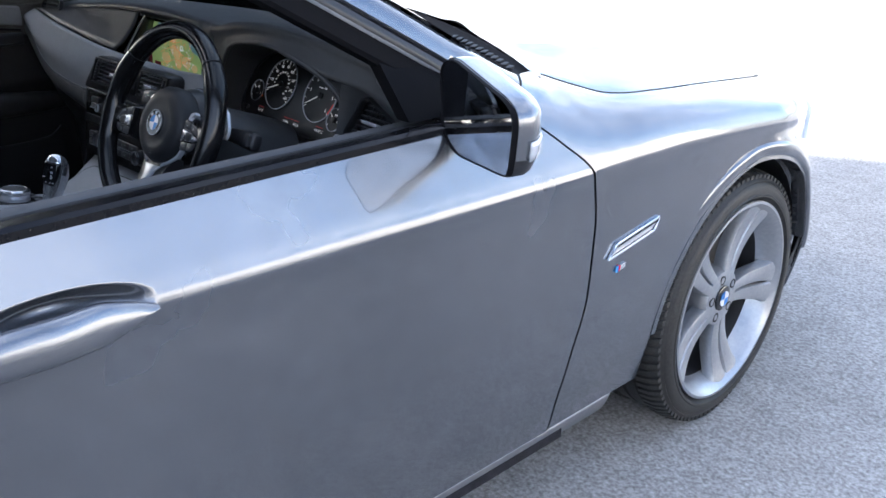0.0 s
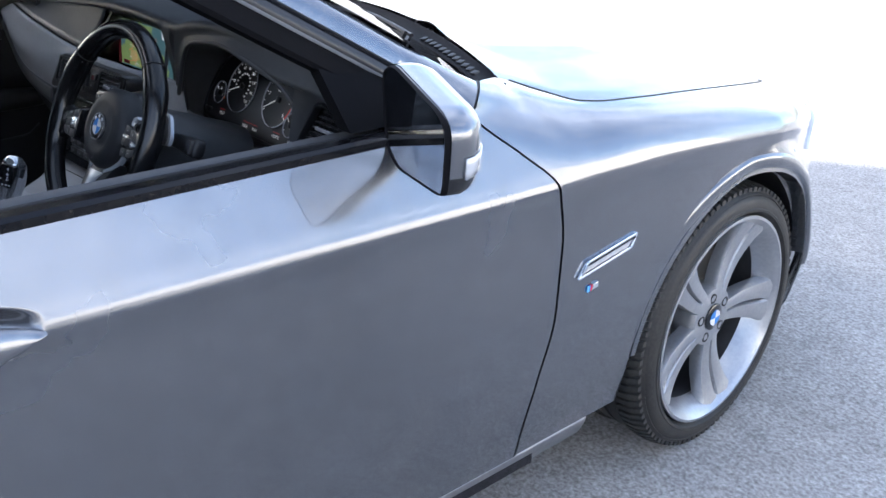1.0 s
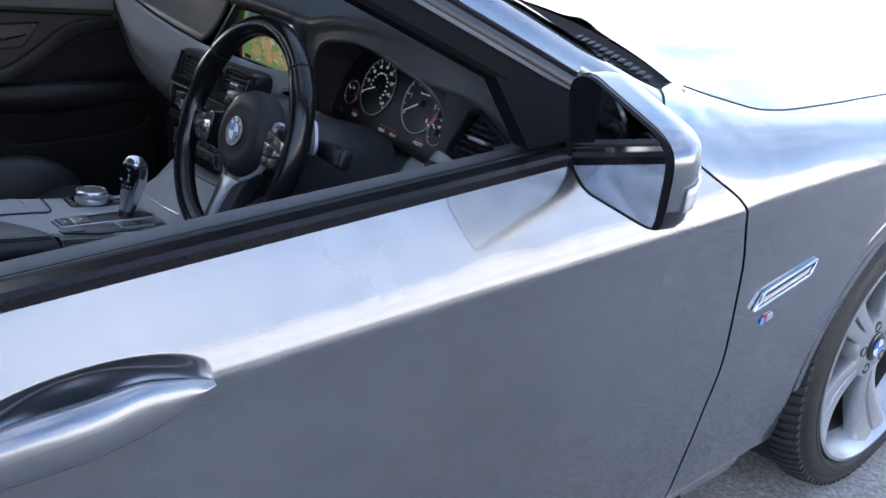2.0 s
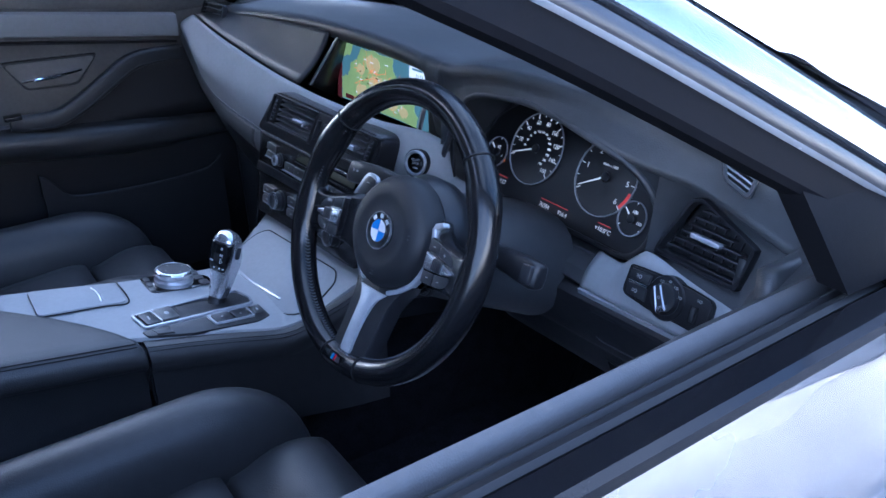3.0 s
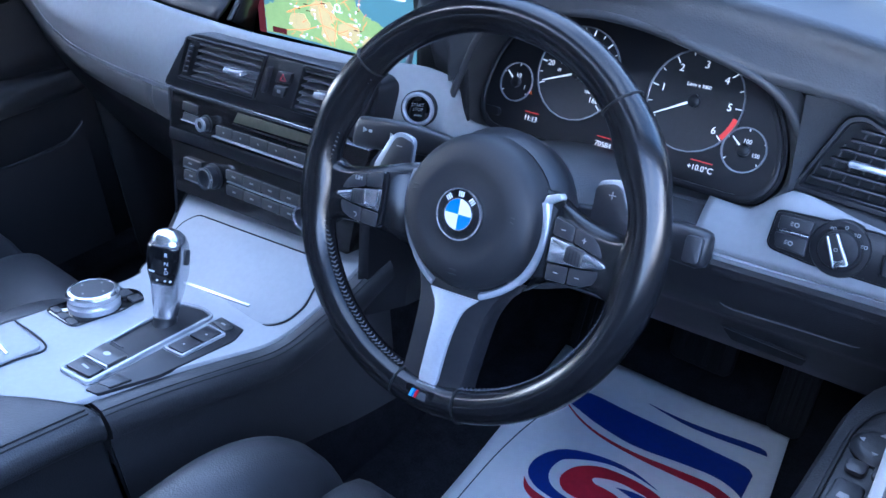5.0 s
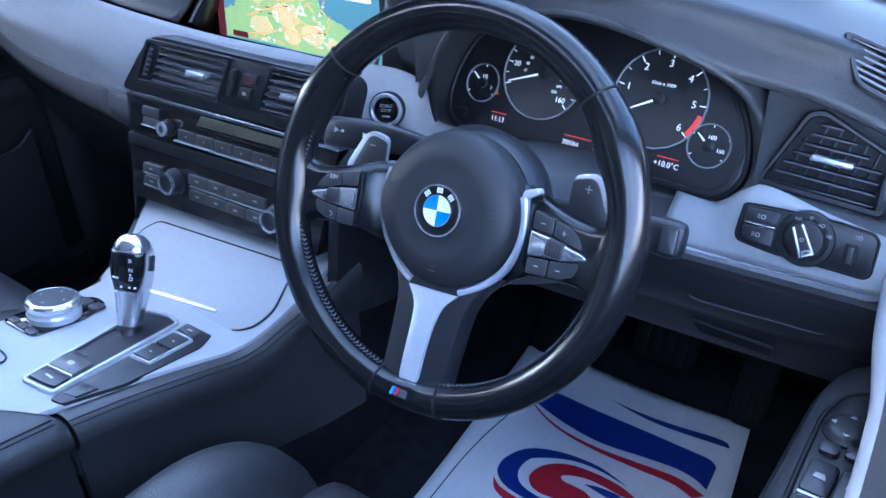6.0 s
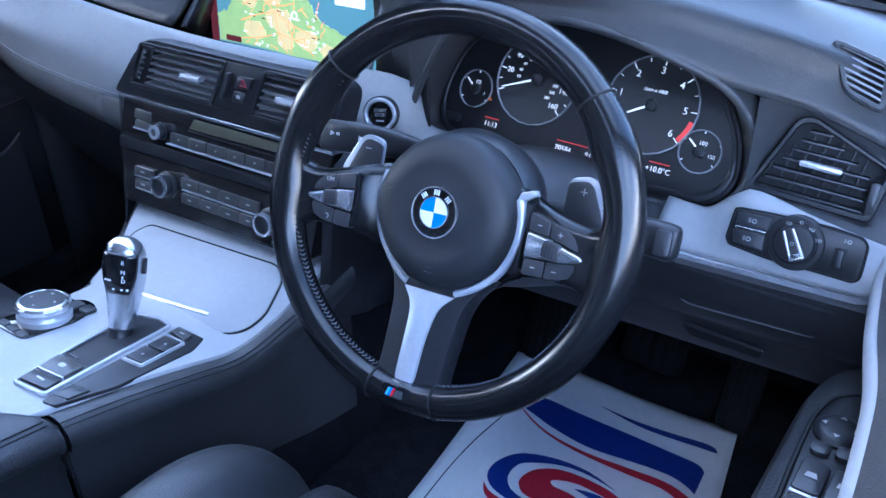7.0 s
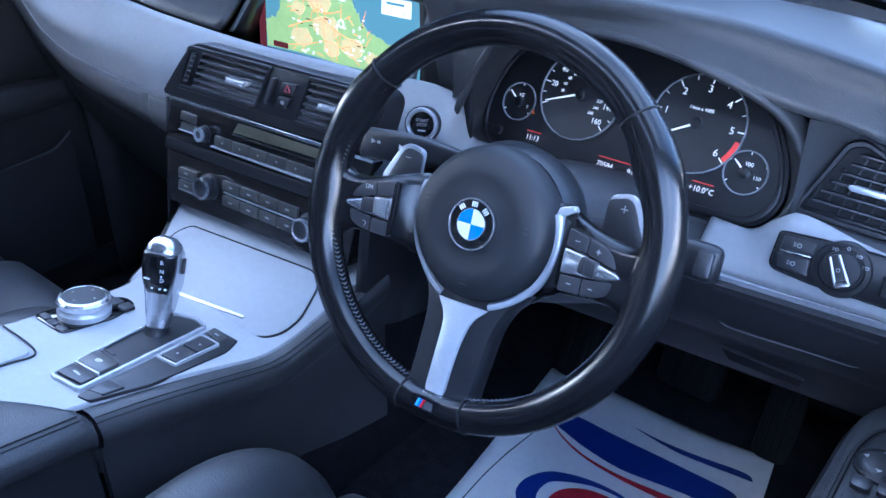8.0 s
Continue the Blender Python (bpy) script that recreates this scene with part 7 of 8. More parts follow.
    part("slot_lip", tube([m2 @ Vector(q) for q in ((-0.046, 0.0065, 0.003), (-0.020, 0.0058, 0.0045), (0.043, 0.0030, 0.004))], 0.0016, 6), SATIN_BLACK, kp)
    # small vent in the dash top, below the windscreen
    tv = facing((0.6374, -0.8945, 0.9780), (0.24, -0.72, 0.64), (-0.2, 1, 0.9))
    inv = tv.inverted()
    poly = [(q.x, q.y) for q in (inv @ Vector(c) for c in ((0.598, -0.874, 0.999), (0.656, -0.874, 0.985), (0.664, -0.905, 0.948), (0.626, -0.905, 0.962)))]
    d = part("top_vent", edge_frame(poly, 0.010, tv, 0.0045, 0.006), SLAT, car, "small slatted demister vent")
    part("vent_back", plate(inset(poly, 0.003), 0.006, tv, -0.004, 0.0015), SEAL, d)
    for k in range(7):
        f = (k + 0.7) / 7.4
        a = Vector(poly[0]).lerp(Vector(poly[3]), f)
        b = Vector(poly[1]).lerp(Vector(poly[2]), f)
        a, b = a.lerp(b, 0.08), a.lerp(b, 0.92)
        part("slat", tube([tv @ Vector((a.x, a.y, 0.0035)), tv @ Vector((b.x, b.y, 0.0035))], 0.0012, 6), SATIN_SILVER, d)

# ---- steering wheel ----
def steering_wheel():
    n = Vector((0.07, -0.903, 0.415)).normalized()
    c = Vector((0.378, -1.210, 0.898))
    m = facing(c, n) @ Matrix.Rotation(radians(2.3), 4, "Z")
    R, r = 0.1700, 0.0165
    rings = []
    N = 144
    for i in range(N):
        a = 2 * math.pi * i / N
        deg = math.degrees(a)
        # thumb grips above the side spokes, swelling again where the spokes run in
        grip = math.exp(-((deg - 28) / 10) ** 2) + math.exp(-((deg - 152) / 10) ** 2)
        root = sum(math.exp(-(((deg - d + 180) % 360 - 180) / 11) ** 2) for d in (-4, 184))
        rr = r * (1 + 0.13 * grip + 0.05 * root)
        inner = 0.005 * root + 0.003 * grip
        ring = []
        for k in range(20):
            b = 2 * math.pi * k / 20
            rad = R + rr * 0.97 * math.cos(b) - (inner * max(0.0, -math.cos(b)) ** 1.5)
            ring.append(m @ Vector((rad * math.cos(a), rad * math.sin(a), rr * 1.08 * math.sin(b))))
        rings.append(ring)
    rings.append(rings[0])
    bm = loft(rings, cap=False)
    bmesh.ops.remove_doubles(bm, verts=bm.verts, dist=1e-6)
    w = part("steering_wheel", bm, WHEEL_LEATHER, car, "black leather steering wheel, shiny with wear", sharp=70)
    # seams between the leather sections
    for deg in (42.5, 137.5, 258.7, 281.5):
        a = radians(deg)
        pts = [m @ Vector(((R + 0.0166 * math.cos(b)) * math.cos(a), (R + 0.0166 * math.cos(b)) * math.sin(a), 0.0184 * math.sin(b))) for b in (2 * math.pi * k / 20 for k in range(20))]
        part("leather_seam", tube(pts, 0.0011, 6, closed=True), SEAL, w)
    # stitching along the inner side
    for d0, d1 in ((140, 176), (192, 258), (282, 348), (364, 400)):
        bm = bmesh.new()
        k_all = int((d1 - d0) * 0.62)
        for k in range(k_all):
            a = radians(d0 + (d1 - d0) * k / k_all)
            rr = R - 0.0158
            for dz in (-0.0040, 0.0040):
                p0 = m @ Vector((rr * math.cos(a), rr * math.sin(a), 0.004 + dz))
                p1 = m @ Vector((rr * math.cos(a + 0.014), rr * math.sin(a + 0.014), 0.004 - dz * 0.4))
                add_tube(bm, (p0, p1), 0.0007, 4)
        tagged(part("stitching", bm, STITCH, w, "dark cross stitching"), kind="stuff")
    rim = m
    m = m @ Matrix.Translation((0, 0, -0.0155))
    # airbag cover
    outline = []
    for k in range(64):
        a = 2 * math.pi * k / 64
        rr = 0.0685 * (1 + 0.030 * math.cos(2 * a) ** 2 * (1 if math.sin(a) > -0.3 else 0.3))
        outline.append((rr * math.cos(a), rr * math.sin(a)))
    rings = []
    for f, h in ((0.97, -0.040), (1.0, -0.022), (1.01, -0.004), (0.985, 0.006), (0.93, 0.0125), (0.86, 0.0165), (0.70, 0.0195), (0.62, 0.0200), (0.58, 0.0192), (0.40, 0.0200), (0.02, 0.0205)):
        rings.append([m @ Vector((x * f, y * f, h)) for x, y in outline])
    part("airbag_cover", loft(rings), AIRBAG, w, "grained black airbag cover")
    part("hub_back", turned(((0.058, -0.085), (0.074, -0.065), (0.078, -0.040), (0.070, -0.022)), m, 40), SATIN_BLACK, w)
    for x, y, rot in ((-0.050, 0.014, 8), (0.049, 0.006, -8), (0.002, -0.052, 0)):
        for dy in (-0.0022, 0.0022):
            part("horn_mark", box(at(m, x, y + dy, 0.0185) @ Matrix.Rotation(radians(rot), 4, "Z"), 0.010 - abs(dy), 0.0010, 0.0008, 0.0005, 0.0002), BUTTON, w)
    # round badge: black ring with chrome edges, blue and white quarters
    bd = at(m, 0.0015, 0.000, 0.0190) @ Matrix.Scale(1.03, 4)
    part("badge_ring", turned(((0.0222, 0.0), (0.0222, 0.0040), (0.0208, 0.0052), (0.001, 0.0052)), bd, 48), GLOSS_BLACK, w, "black badge ring")
    part("badge_rim", ring_bm(bd, 0.0210, 0.0224, 0.003, 0.0058), CHROME_SATIN, w)
    part("badge_inner_rim", ring_bm(bd, 0.0131, 0.0138, 0.005, 0.0061), CHROME_SATIN, w)
    for q in range(4):
        part("badge_quarter", arc_bm(bd, 0.0003, 0.0131, q * 90, q * 90 + 90, 0.0050, 0.0057, 12), BADGE_WHITE if q % 2 == 0 else BADGE_BLUE, w)
    for a in (132, 90, 48):
        q = bd @ Matrix.Rotation(radians(a - 90), 4, "Z") @ Matrix.Translation((0, 0.0173, 0.0053))
        for dx in (-0.0020, 0.0, 0.0020):
            part("badge_mark", prism(rrect(0.0011, 0.0048, 0.0004, 1), at(q, dx, 0, 0), 0, 0.0006), BADGE_WHITE, w)
    # black carrier: hub surround that runs out into the side spokes and the lower spoke
    for s in (-1, 1):
        top = [(0.050, 0.036), (0.072, 0.032), (0.090, 0.027), (0.110, 0.0205), (0.130, 0.0160), (0.146, 0.0155), (0.158, 0.022)]
        low = [(0.050, -0.062), (0.068, -0.050), (0.086, -0.0405), (0.108, -0.0375), (0.128, -0.0365), (0.143, -0.0385), (0.156, -0.049)]
        rise = (-0.034, -0.026, -0.012, -0.004, -0.001, 0.001, 0.004)
        rings = []
        for (x0, y0), (x1, y1), z in zip(spline(top, 12), spline(low, 12), [lerp(list(enumerate(rise)), 6 * i / 12) for i in range(13)]):
            row = []
            for f, dz in ((0.0, -0.016), (0.0, -0.004), (0.06, 0.001), (0.16, 0.0035), (0.5, 0.004), (0.84, 0.0035), (0.94, 0.001), (1.0, -0.004), (1.0, -0.016)):
                row.append(rim @ Vector((s * (x0 + (x1 - x0) * f), y0 + (y1 - y0) * f, z + dz)))
            rings.append(row)
        part("side_spoke", loft(rings), WHEEL_LEATHER, w, sharp=50)
        # switch pod with its silver bar
        pod = rim @ Matrix.Translation((s * 0.0140, -0.0010, -0.001)) @ Matrix.Diagonal((0.88, 0.94, 1.0, 1.0))
        shape = [(s * x, y) for x, y in ((0.0855, 0.0220), (0.104, 0.0175), (0.126, 0.0130), (0.1345, 0.0075), (0.1470, -0.0085), (0.1470, -0.0135), (0.1360, -0.0300), (0.124, -0.0345), (0.0850, -0.0360))]
        part("switch_pod", prism(rounded(shape, 0.005), pod, -0.006, 0.0030, 0.001), GLOSS_BLACK, w, "gloss black switch pod")
        bar = [(s * x, y) for x, y in ((0.0865, 0.0035), (0.1060, 0.0010), (0.1440, -0.0085), (0.1450, -0.0125), (0.1240, -0.0170), (0.0865, -0.0190))]
        part("pod_bar", plate(bar, 0.003, pod, 0.001, 0.0072, 0.0022), CHROME_SATIN, w, "silver switch bar")
        part("roller", box(at(pod, s * 0.1130, -0.0085, 0.004) @ Matrix.Rotation(radians(-6 * s), 4, "Z"), 0.0185, 0.0155, 0.0050, 0.003, 0.002), BUTTON, w)
        for k in range(5):
            part("roller_rib", box(at(pod, s * (0.1062 + 0.0034 * k), -0.0085 - 0.0004 * k, 0.0086), 0.0010, 0.0125, 0.0008, 0.0004, 0.0002), SATIN_BLACK, w)
        for quad, mx, my in ((((0.0868, 0.0052), (0.1075, 0.0028), (0.1075, 0.0158), (0.0868, 0.0205)), 0.097, 0.0110),
                             (((0.1088, 0.0026), (0.1415, -0.0060), (0.1330, 0.0065), (0.1255, 0.0115), (0.1088, 0.0155)), 0.119, 0.0065),
                             (((0.0868, -0.0208), (0.1080, -0.0200), (0.1080, -0.0345), (0.0868, -0.0350)), 0.097, -0.0270),
                             (((0.1094, -0.0198), (0.1240, -0.0186), (0.1425, -0.0145), (0.1345, -0.0285), (0.1235, -0.0330), (0.1094, -0.0342)), 0.119, -0.0265)):
            part("wheel_button", plate([(s * u, v) for u, v in quad], 0.002, pod, 0.0, 0.0046, 0.0008), BUTTON, w)
            if s > 0:
                part("button_mark", box(at(pod, s * mx, my, 0.0046), 0.0048, 0.0009, 0.0003, 0.0003, 0.0001), BUTTON_MARK, w)
            if s > 0 and mx > 0.1 and my > 0:
                part("button_mark", box(at(pod, s * mx, my, 0.0047), 0.0009, 0.0048, 0.0003, 0.0003, 0.0001), BUTTON_MARK, w)
    text("button_text", "LIM", 0.0058, at(rim, -0.117, 0.0078, 0.0049), BUTTON_MARK, w)
    part("button_mark", arc_bm(at(rim, -0.116, -0.0270, 0.0046), 0.0019, 0.0026, -90, 130, 0, 0.0003, 10), BUTTON_MARK, w)
    # lower spoke: wide black carrier with a silver blade that flares into the arcs round the hub
    rings = []
    for i in range(15):
        f = i / 14
        y = -0.052 - 0.112 * f
        hw = smooth([(0, 0.060), (0.18, 0.043), (0.38, 0.0365), (0.7, 0.0345), (0.9, 0.034), (1, 0.036)], f)
        z0 = smooth([(0, -0.020), (0.3, -0.010), (0.7, -0.001), (1, 0.006)], f)
        rings.append([rim @ Vector((x, y, z0 + z)) for x, z in ((-hw, -0.022), (-hw, -0.003), (-hw * 0.93, 0.001), (-hw * 0.5, 0.003), (0, 0.0035), (hw * 0.5, 0.003), (hw * 0.93, 0.001), (hw, -0.003), (hw, -0.022))])
    part("lower_spoke", loft(rings), SATIN_BLACK, w, sharp=50)
    rows = []
    for i in range(19):
        f = i / 18
        y = -0.0735 - 0.0805 * f
        hw = smooth([(0, 0.027), (0.06, 0.0225), (0.14, 0.0165), (0.26, 0.0128), (0.5, 0.0108), (0.8, 0.0102), (0.97, 0.0100), (1, 0.0088)], f)
        z0 = smooth([(0, -0.0135), (0.2, -0.0075), (0.6, 0.001), (1, 0.0062)], f)
        rows.append([rim @ Vector((u * hw, y - 0.0015 * abs(u) * (1 if f > 0.9 else 0), z0 + h)) for u, h in ((-1, 0.001), (-0.96, 0.0044), (-0.6, 0.0058), (0, 0.0062), (0.6, 0.0058), (0.96, 0.0044), (1, 0.001))])
    part("spoke_blade", loft(rows), SATIN_SILVER, w, "satin silver spoke blade", sharp=50)
    part("blade_foot", tube([rim @ Vector((x, -0.1575 - 0.10 * x * x / 0.01 * 0.0, 0.0105)) for x in (-0.0105, 0.0, 0.0105)], 0.0014, 6), CHROME_SATIN, w)
    for s in (-1, 1):
        rows = []
        for i in range(37):
            f = i / 36
            a = radians(-70 + 90 * f)
            wd = 0.0050 + 0.0015 * f
            r1 = 0.0775 - 0.0010 * f
            z = -0.0105 - 0.0075 * min(1.0, 3 * f)
            rows.append([rim @ Vector((s * rr * math.cos(a), rr * math.sin(a), z + h)) for rr, h in ((r1, -0.006), (r1, 0.0005), (r1 - 0.0015, 0.0022), (r1 - wd, 0.0022), (r1 - wd - 0.003, -0.006))])
        part("hub_arc", loft(rows), SATIN_SILVER, w, "satin silver arc", sharp=50)
        tip = [(s * x, y) for x, y in ((0.0660, 0.0225), (0.0730, 0.0240), (0.0835, 0.0305), (0.0805, 0.0350), (0.0685, 0.0310))]
        if s > 0:
            part("arc_end", plate(tip, 0.0015, rim, -0.026, -0.0158, 0.0015), SATIN_SILVER, w)
    m = rim
    # small striped badge at the foot of the rim
    mb = at(m, -0.002, -0.166, 0.0165)
    for i, mt in enumerate((BADGE_LIGHT_BLUE, BADGE_BLUE, BADGE_RED)):
        x0 = -0.0085 + 0.0026 * i
        part("badge_stripe", prism([(x0 - 0.0011, -0.0038), (x0 + 0.0011, -0.0038), (x0 + 0.0036, 0.0038), (x0 + 0.0014, 0.0038)], mb, 0, 0.0022), mt, w)
    part("badge_block", prism([(-0.0010, -0.0038), (0.009, -0.0038), (0.009, 0.0038), (0.0015, 0.0038)], mb, 0, 0.0024), CHROME, w)
    part("badge_plate", prism(rrect(0.030, 0.012, 0.002), mb, -0.004, 0.0008), GLOSS_BLACK, w)
    # paddles
    for s in (-1, 1):
        pd = at(m, 0, 0, -0.050)
        shape = [(s * x, y) for x, y in ((0.0985, 0.0500), (0.117, 0.0545), (0.1265, 0.0490), (0.1440, 0.0170), (0.1410, 0.0020), (0.0985, 0.000))]
        part("shift_paddle", plate(shape, 0.006, pd, -0.003, 0.003, 0.001), SATIN_SILVER, w, "silver-edged shift paddle")
        face = [(s * x, y) for x, y in ((0.0980, 0.0462), (0.1150, 0.0502), (0.1215, 0.0462), (0.1360, 0.0160), (0.1340, 0.0030), (0.0980, 0.001))]
        part("paddle_face", plate(face, 0.005, pd, 0.002, 0.0045, 0.001), BUTTON, w)
        part("paddle_sign", box(at(pd, s * 0.114, 0.0400, 0.0045), 0.0065, 0.0010, 0.0003, 0.0003, 0.0001), BUTTON_MARK, w)
        if s > 0:
            part("paddle_sign", box(at(pd, s * 0.114, 0.0400, 0.0046), 0.0010, 0.0065, 0.0003, 0.0003, 0.0001), BUTTON_MARK, w)
    # column shroud and stalks
    col = m @ Matrix.Translation((0, -0.006, 0))
    rings = []
    for f, rx, ry in ((-0.060, 0.070, 0.062), (-0.10, 0.080, 0.066), (-0.16, 0.088, 0.070), (-0.24, 0.10, 0.075)):
        rings.append([col @ Vector((rx * math.copysign(abs(math.cos(a)) ** 0.7, math.cos(a)), ry * math.copysign(abs(math.sin(a)) ** 0.7, math.sin(a)), f)) for a in (2 * math.pi * k / 28 for k in range(28))])
    sh = part("column_shroud", loft(rings), SOFT_BLACK, car, "black steering column shroud")
    rings = []
    for x, y, z, hh, hd in ((-0.050, 0.042, -0.085, 0.010, 0.009), (-0.090, 0.046, -0.080, 0.0125, 0.010), (-0.120, 0.047, -0.077, 0.0150, 0.011), (-0.150, 0.046, -0.074, 0.0165, 0.0115), (-0.183, 0.044, -0.072, 0.0165, 0.0115), (-0.188, 0.044, -0.072, 0.0150, 0.010), (-0.190, 0.044, -0.072, 0.0120, 0.007)):
        rings.append([m @ Vector((x + 0.10 * hh * math.sin(a), y + hh * math.copysign(abs(math.sin(a)) ** 0.55, math.sin(a)), z + hd * math.copysign(abs(math.cos(a)) ** 0.55, math.cos(a)))) for a in (2 * math.pi * k / 28 for k in range(28))])
    ws = part("wiper_stalk", loft(rings), SATIN_BLACK, sh, "broad black stalk", sharp=50)
    for x in (-0.172, -0.136):
        part("stalk_symbol", prism([(-0.003, -0.0026), (0.0022, 0.0), (-0.003, 0.0026)], m @ Matrix.Translation((x, 0.047, -0.0612)), 0, 0.0008), BUTTON_MARK, ws)
        part("stalk_symbol", box(m @ Matrix.Translation((x + 0.0065, 0.047, -0.0612)), 0.004, 0.0030, 0.0008, 0.0008, 0.0002), BUTTON_MARK, ws)
    rings = []
    for x, y, z, hh, hd in ((0.060, 0.012, -0.085, 0.010, 0.009), (0.110, 0.014, -0.080, 0.0125, 0.010), (0.150, 0.013, -0.076, 0.0145, 0.0115), (0.172, 0.012, -0.074, 0.0165, 0.0125), (0.188, 0.011, -0.073, 0.0165, 0.0125), (0.194, 0.011, -0.073, 0.0145, 0.010), (0.196, 0.011, -0.073, 0.0110, 0.007)):
        rings.append([m @ Vector((x, y + hh * math.copysign(abs(math.sin(a)) ** 0.6, math.sin(a)), z + hd * math.copysign(abs(math.cos(a)) ** 0.6, math.cos(a)))) for a in (2 * math.pi * k / 28 for k in range(28))])
    st = part("indicator_stalk", loft(rings), SATIN_BLACK, sh, "black stalk", sharp=50)
    part("stalk_end", box(m @ Matrix.Translation((0.186, 0.011, -0.061)), 0.014, 0.022, 0.006, 0.003), BUTTON, st)


# ---- centre console ----
def console_z(y):
    return 0.655 - 0.17 * (y + 1.444)


def console_top(y):
    """The console's upper face: level behind, rising to the stack in front, with a soft change between."""
    t = y + 1.235
    g = 0.0 if t < -0.03 else (t if t > 0.03 else (t + 0.03) ** 2 / 0.12)
    return console_z(y) + 0.67 * g


def centre_console():
    # body with padded flanks
    rows = []
    for y in steps(-1.085, -1.4485, 46):
        z = console_top(y)
        xr = smooth([(-1.48, 0.054), (-1.40, 0.062), (-1.30, 0.081), (-1.22, 0.100), (-1.15, 0.122), (-1.085, 0.135)], y)
        xl = smooth([(-1.48, -0.205), (-1.36, -0.195), (-1.28, -0.200), (-1.20, -0.225), (-1.12, -0.262), (-1.085, -0.275)], y)
        rows.append([(xl - 0.014, y, 0.45), (xl - 0.012, y, z - 0.025), (xl - 0.002, y, z - 0.006), (xl + 0.012, y, z), (xr - 0.022, y, z), (xr - 0.006, y, z + 0.003), (xr + 0.005, y, z + 0.000), (xr + 0.0125, y, z - 0.010), (xr + 0.0135, y, z - 0.024), (xr + 0.008, y, z - 0.038), (xr + 0.002, y, z - 0.041), (xr - 0.001, y, z - 0.047), (xr - 0.002, y, z - 0.10), (xr - 0.006, y, 0.45)])
    c = part("centre_console", loft(rows), LEATHER, car, "centre console with leather flanks and silver top")
    pts = []
    for y in steps(-1.10, -1.448, 30):
        z = console_top(y)
        xr = smooth([(-1.48, 0.054), (-1.40, 0.062), (-1.30, 0.081), (-1.22, 0.100), (-1.15, 0.122), (-1.085, 0.135)], y)
        pts.append((xr + 0.0030, y, z + 0.0008))
    for dx, dz in ((0.0, 0.0), (0.0055, -0.0035)):
        part("flank_seam", tube([(x + dx, y, z + dz) for x, y, z in pts], 0.0010, 6), SEAL, c)
    # silver top plate
    rows = []
    for y in steps(-1.092, -1.62, 40):
        z = (console_top(y)) + 0.0025
        xr = smooth([(-1.62, -0.095), (-1.55, -0.045), (-1.50, 0.0), (-1.468, 0.031), (-1.44, 0.036), (-1.36, 0.050), (-1.25, 0.080), (-1.17, 0.106), (-1.092, 0.120)], y)
        xl = smooth([(-1.62, -0.19), (-1.36, -0.178), (-1.28, -0.184), (-1.20, -0.208), (-1.12, -0.245), (-1.092, -0.25)], y)
        rows.append([(xl, y, z - 0.004), (xl + 0.003, y, z), (xl * 0.5 + xr * 0.5, y, z + 0.001), (xr - 0.003, y, z), (xr, y, z - 0.004)])
    part("silver_top", loft(rows, closed=False), TRIM_SILVER, c, "patterned silver console plate", solid=0.003, offset=1)
    # ashtray lid in front
    y0, y1 = -1.228, -1.112
    o = Vector((-0.058, -1.170, console_z(-1.235) + 0.0325 + 0.0075))
    m = axes(o, (1, 0, 0), (0, 1, 0.5))
    lid = [(-0.148, -0.089), (0.094, -0.066), (0.119, -0.059), (0.136, -0.043), (0.144, -0.018), (0.133, 0.030), (0.110, 0.046), (-0.130, 0.026), (-0.146, 0.005)]
    part("storage_lid", plate(lid, 0.010, m, -0.004, 0.0012, 0.001), TRIM_SILVER, c, "silver storage lid")
    part("lid_joint", tube([m @ Vector((x, y, -0.0004)) for x, y in rounded(inset(lid, -0.0012), 0.010, 5)], 0.0014, 6, closed=True), SEAL, c)
    part("lid_grip", plate([(-0.070, -0.0725), (0.070, -0.0535), (0.070, -0.0490), (-0.070, -0.0675)], 0.001, m, 0.0, 0.0030, 0.001), SATIN_SILVER, c, "bright lid edge")
    # gear selector surround: silver frame with a dark well inside

    def on(x, y, h=0.0062):
        return Vector((x, y, console_z(y) + h))
    fr = axes(on(-0.01, -1.345), (1, 0, 0), (0, 1, -0.17))
    loop = [(-0.026, -0.103), (0.025, -0.095), (-0.004, 0.092), (-0.030, 0.096), (-0.062, 0.083), (-0.056, 0.030)]
    ring = part("selector_frame", edge_frame(loop, 0.008, fr, 0.0045, 0.0050), SATIN_SILVER, car, "silver selector surround")
    part("selector_well", plate(inset(loop, 0.004), 0.006, fr, -0.004, 0.0014, 0.0005), DARK_PLASTIC, ring)
    part("well_wall", tube([fr @ Vector(q) for q in ((-0.052, 0.055, 0.001), (-0.047, 0.010, 0.002), (-0.038, -0.030, 0.002), (-0.018, -0.028, 0.0015))], 0.0016, 6), BUTTON, ring)
    part("brake_button", plate([(-0.0245, -0.094), (0.0155, -0.087), (0.0115, -0.066), (-0.0285, -0.072)], 0.003, fr, 0.0, 0.0050, 0.001), BUTTON, ring)
    part("brake_button", plate([(-0.0305, -0.067), (0.0090, -0.0615), (0.0050, -0.034), (-0.0375, -0.038)], 0.003, fr, 0.0, 0.0056, 0.001), BUTTON_GREY, ring)
    part("button_edge", plate([(-0.0290, -0.071), (0.0115, -0.065), (0.0110, -0.0622), (-0.0295, -0.0682)], 0.0008, fr, 0.0, 0.0062, 0.0005), SATIN_SILVER, ring)
    part("button_mark", box(at(fr, -0.013, -0.050, 0.0056), 0.010, 0.007, 0.0004, 0.003, 0.0001), BUTTON_MARK, ring)
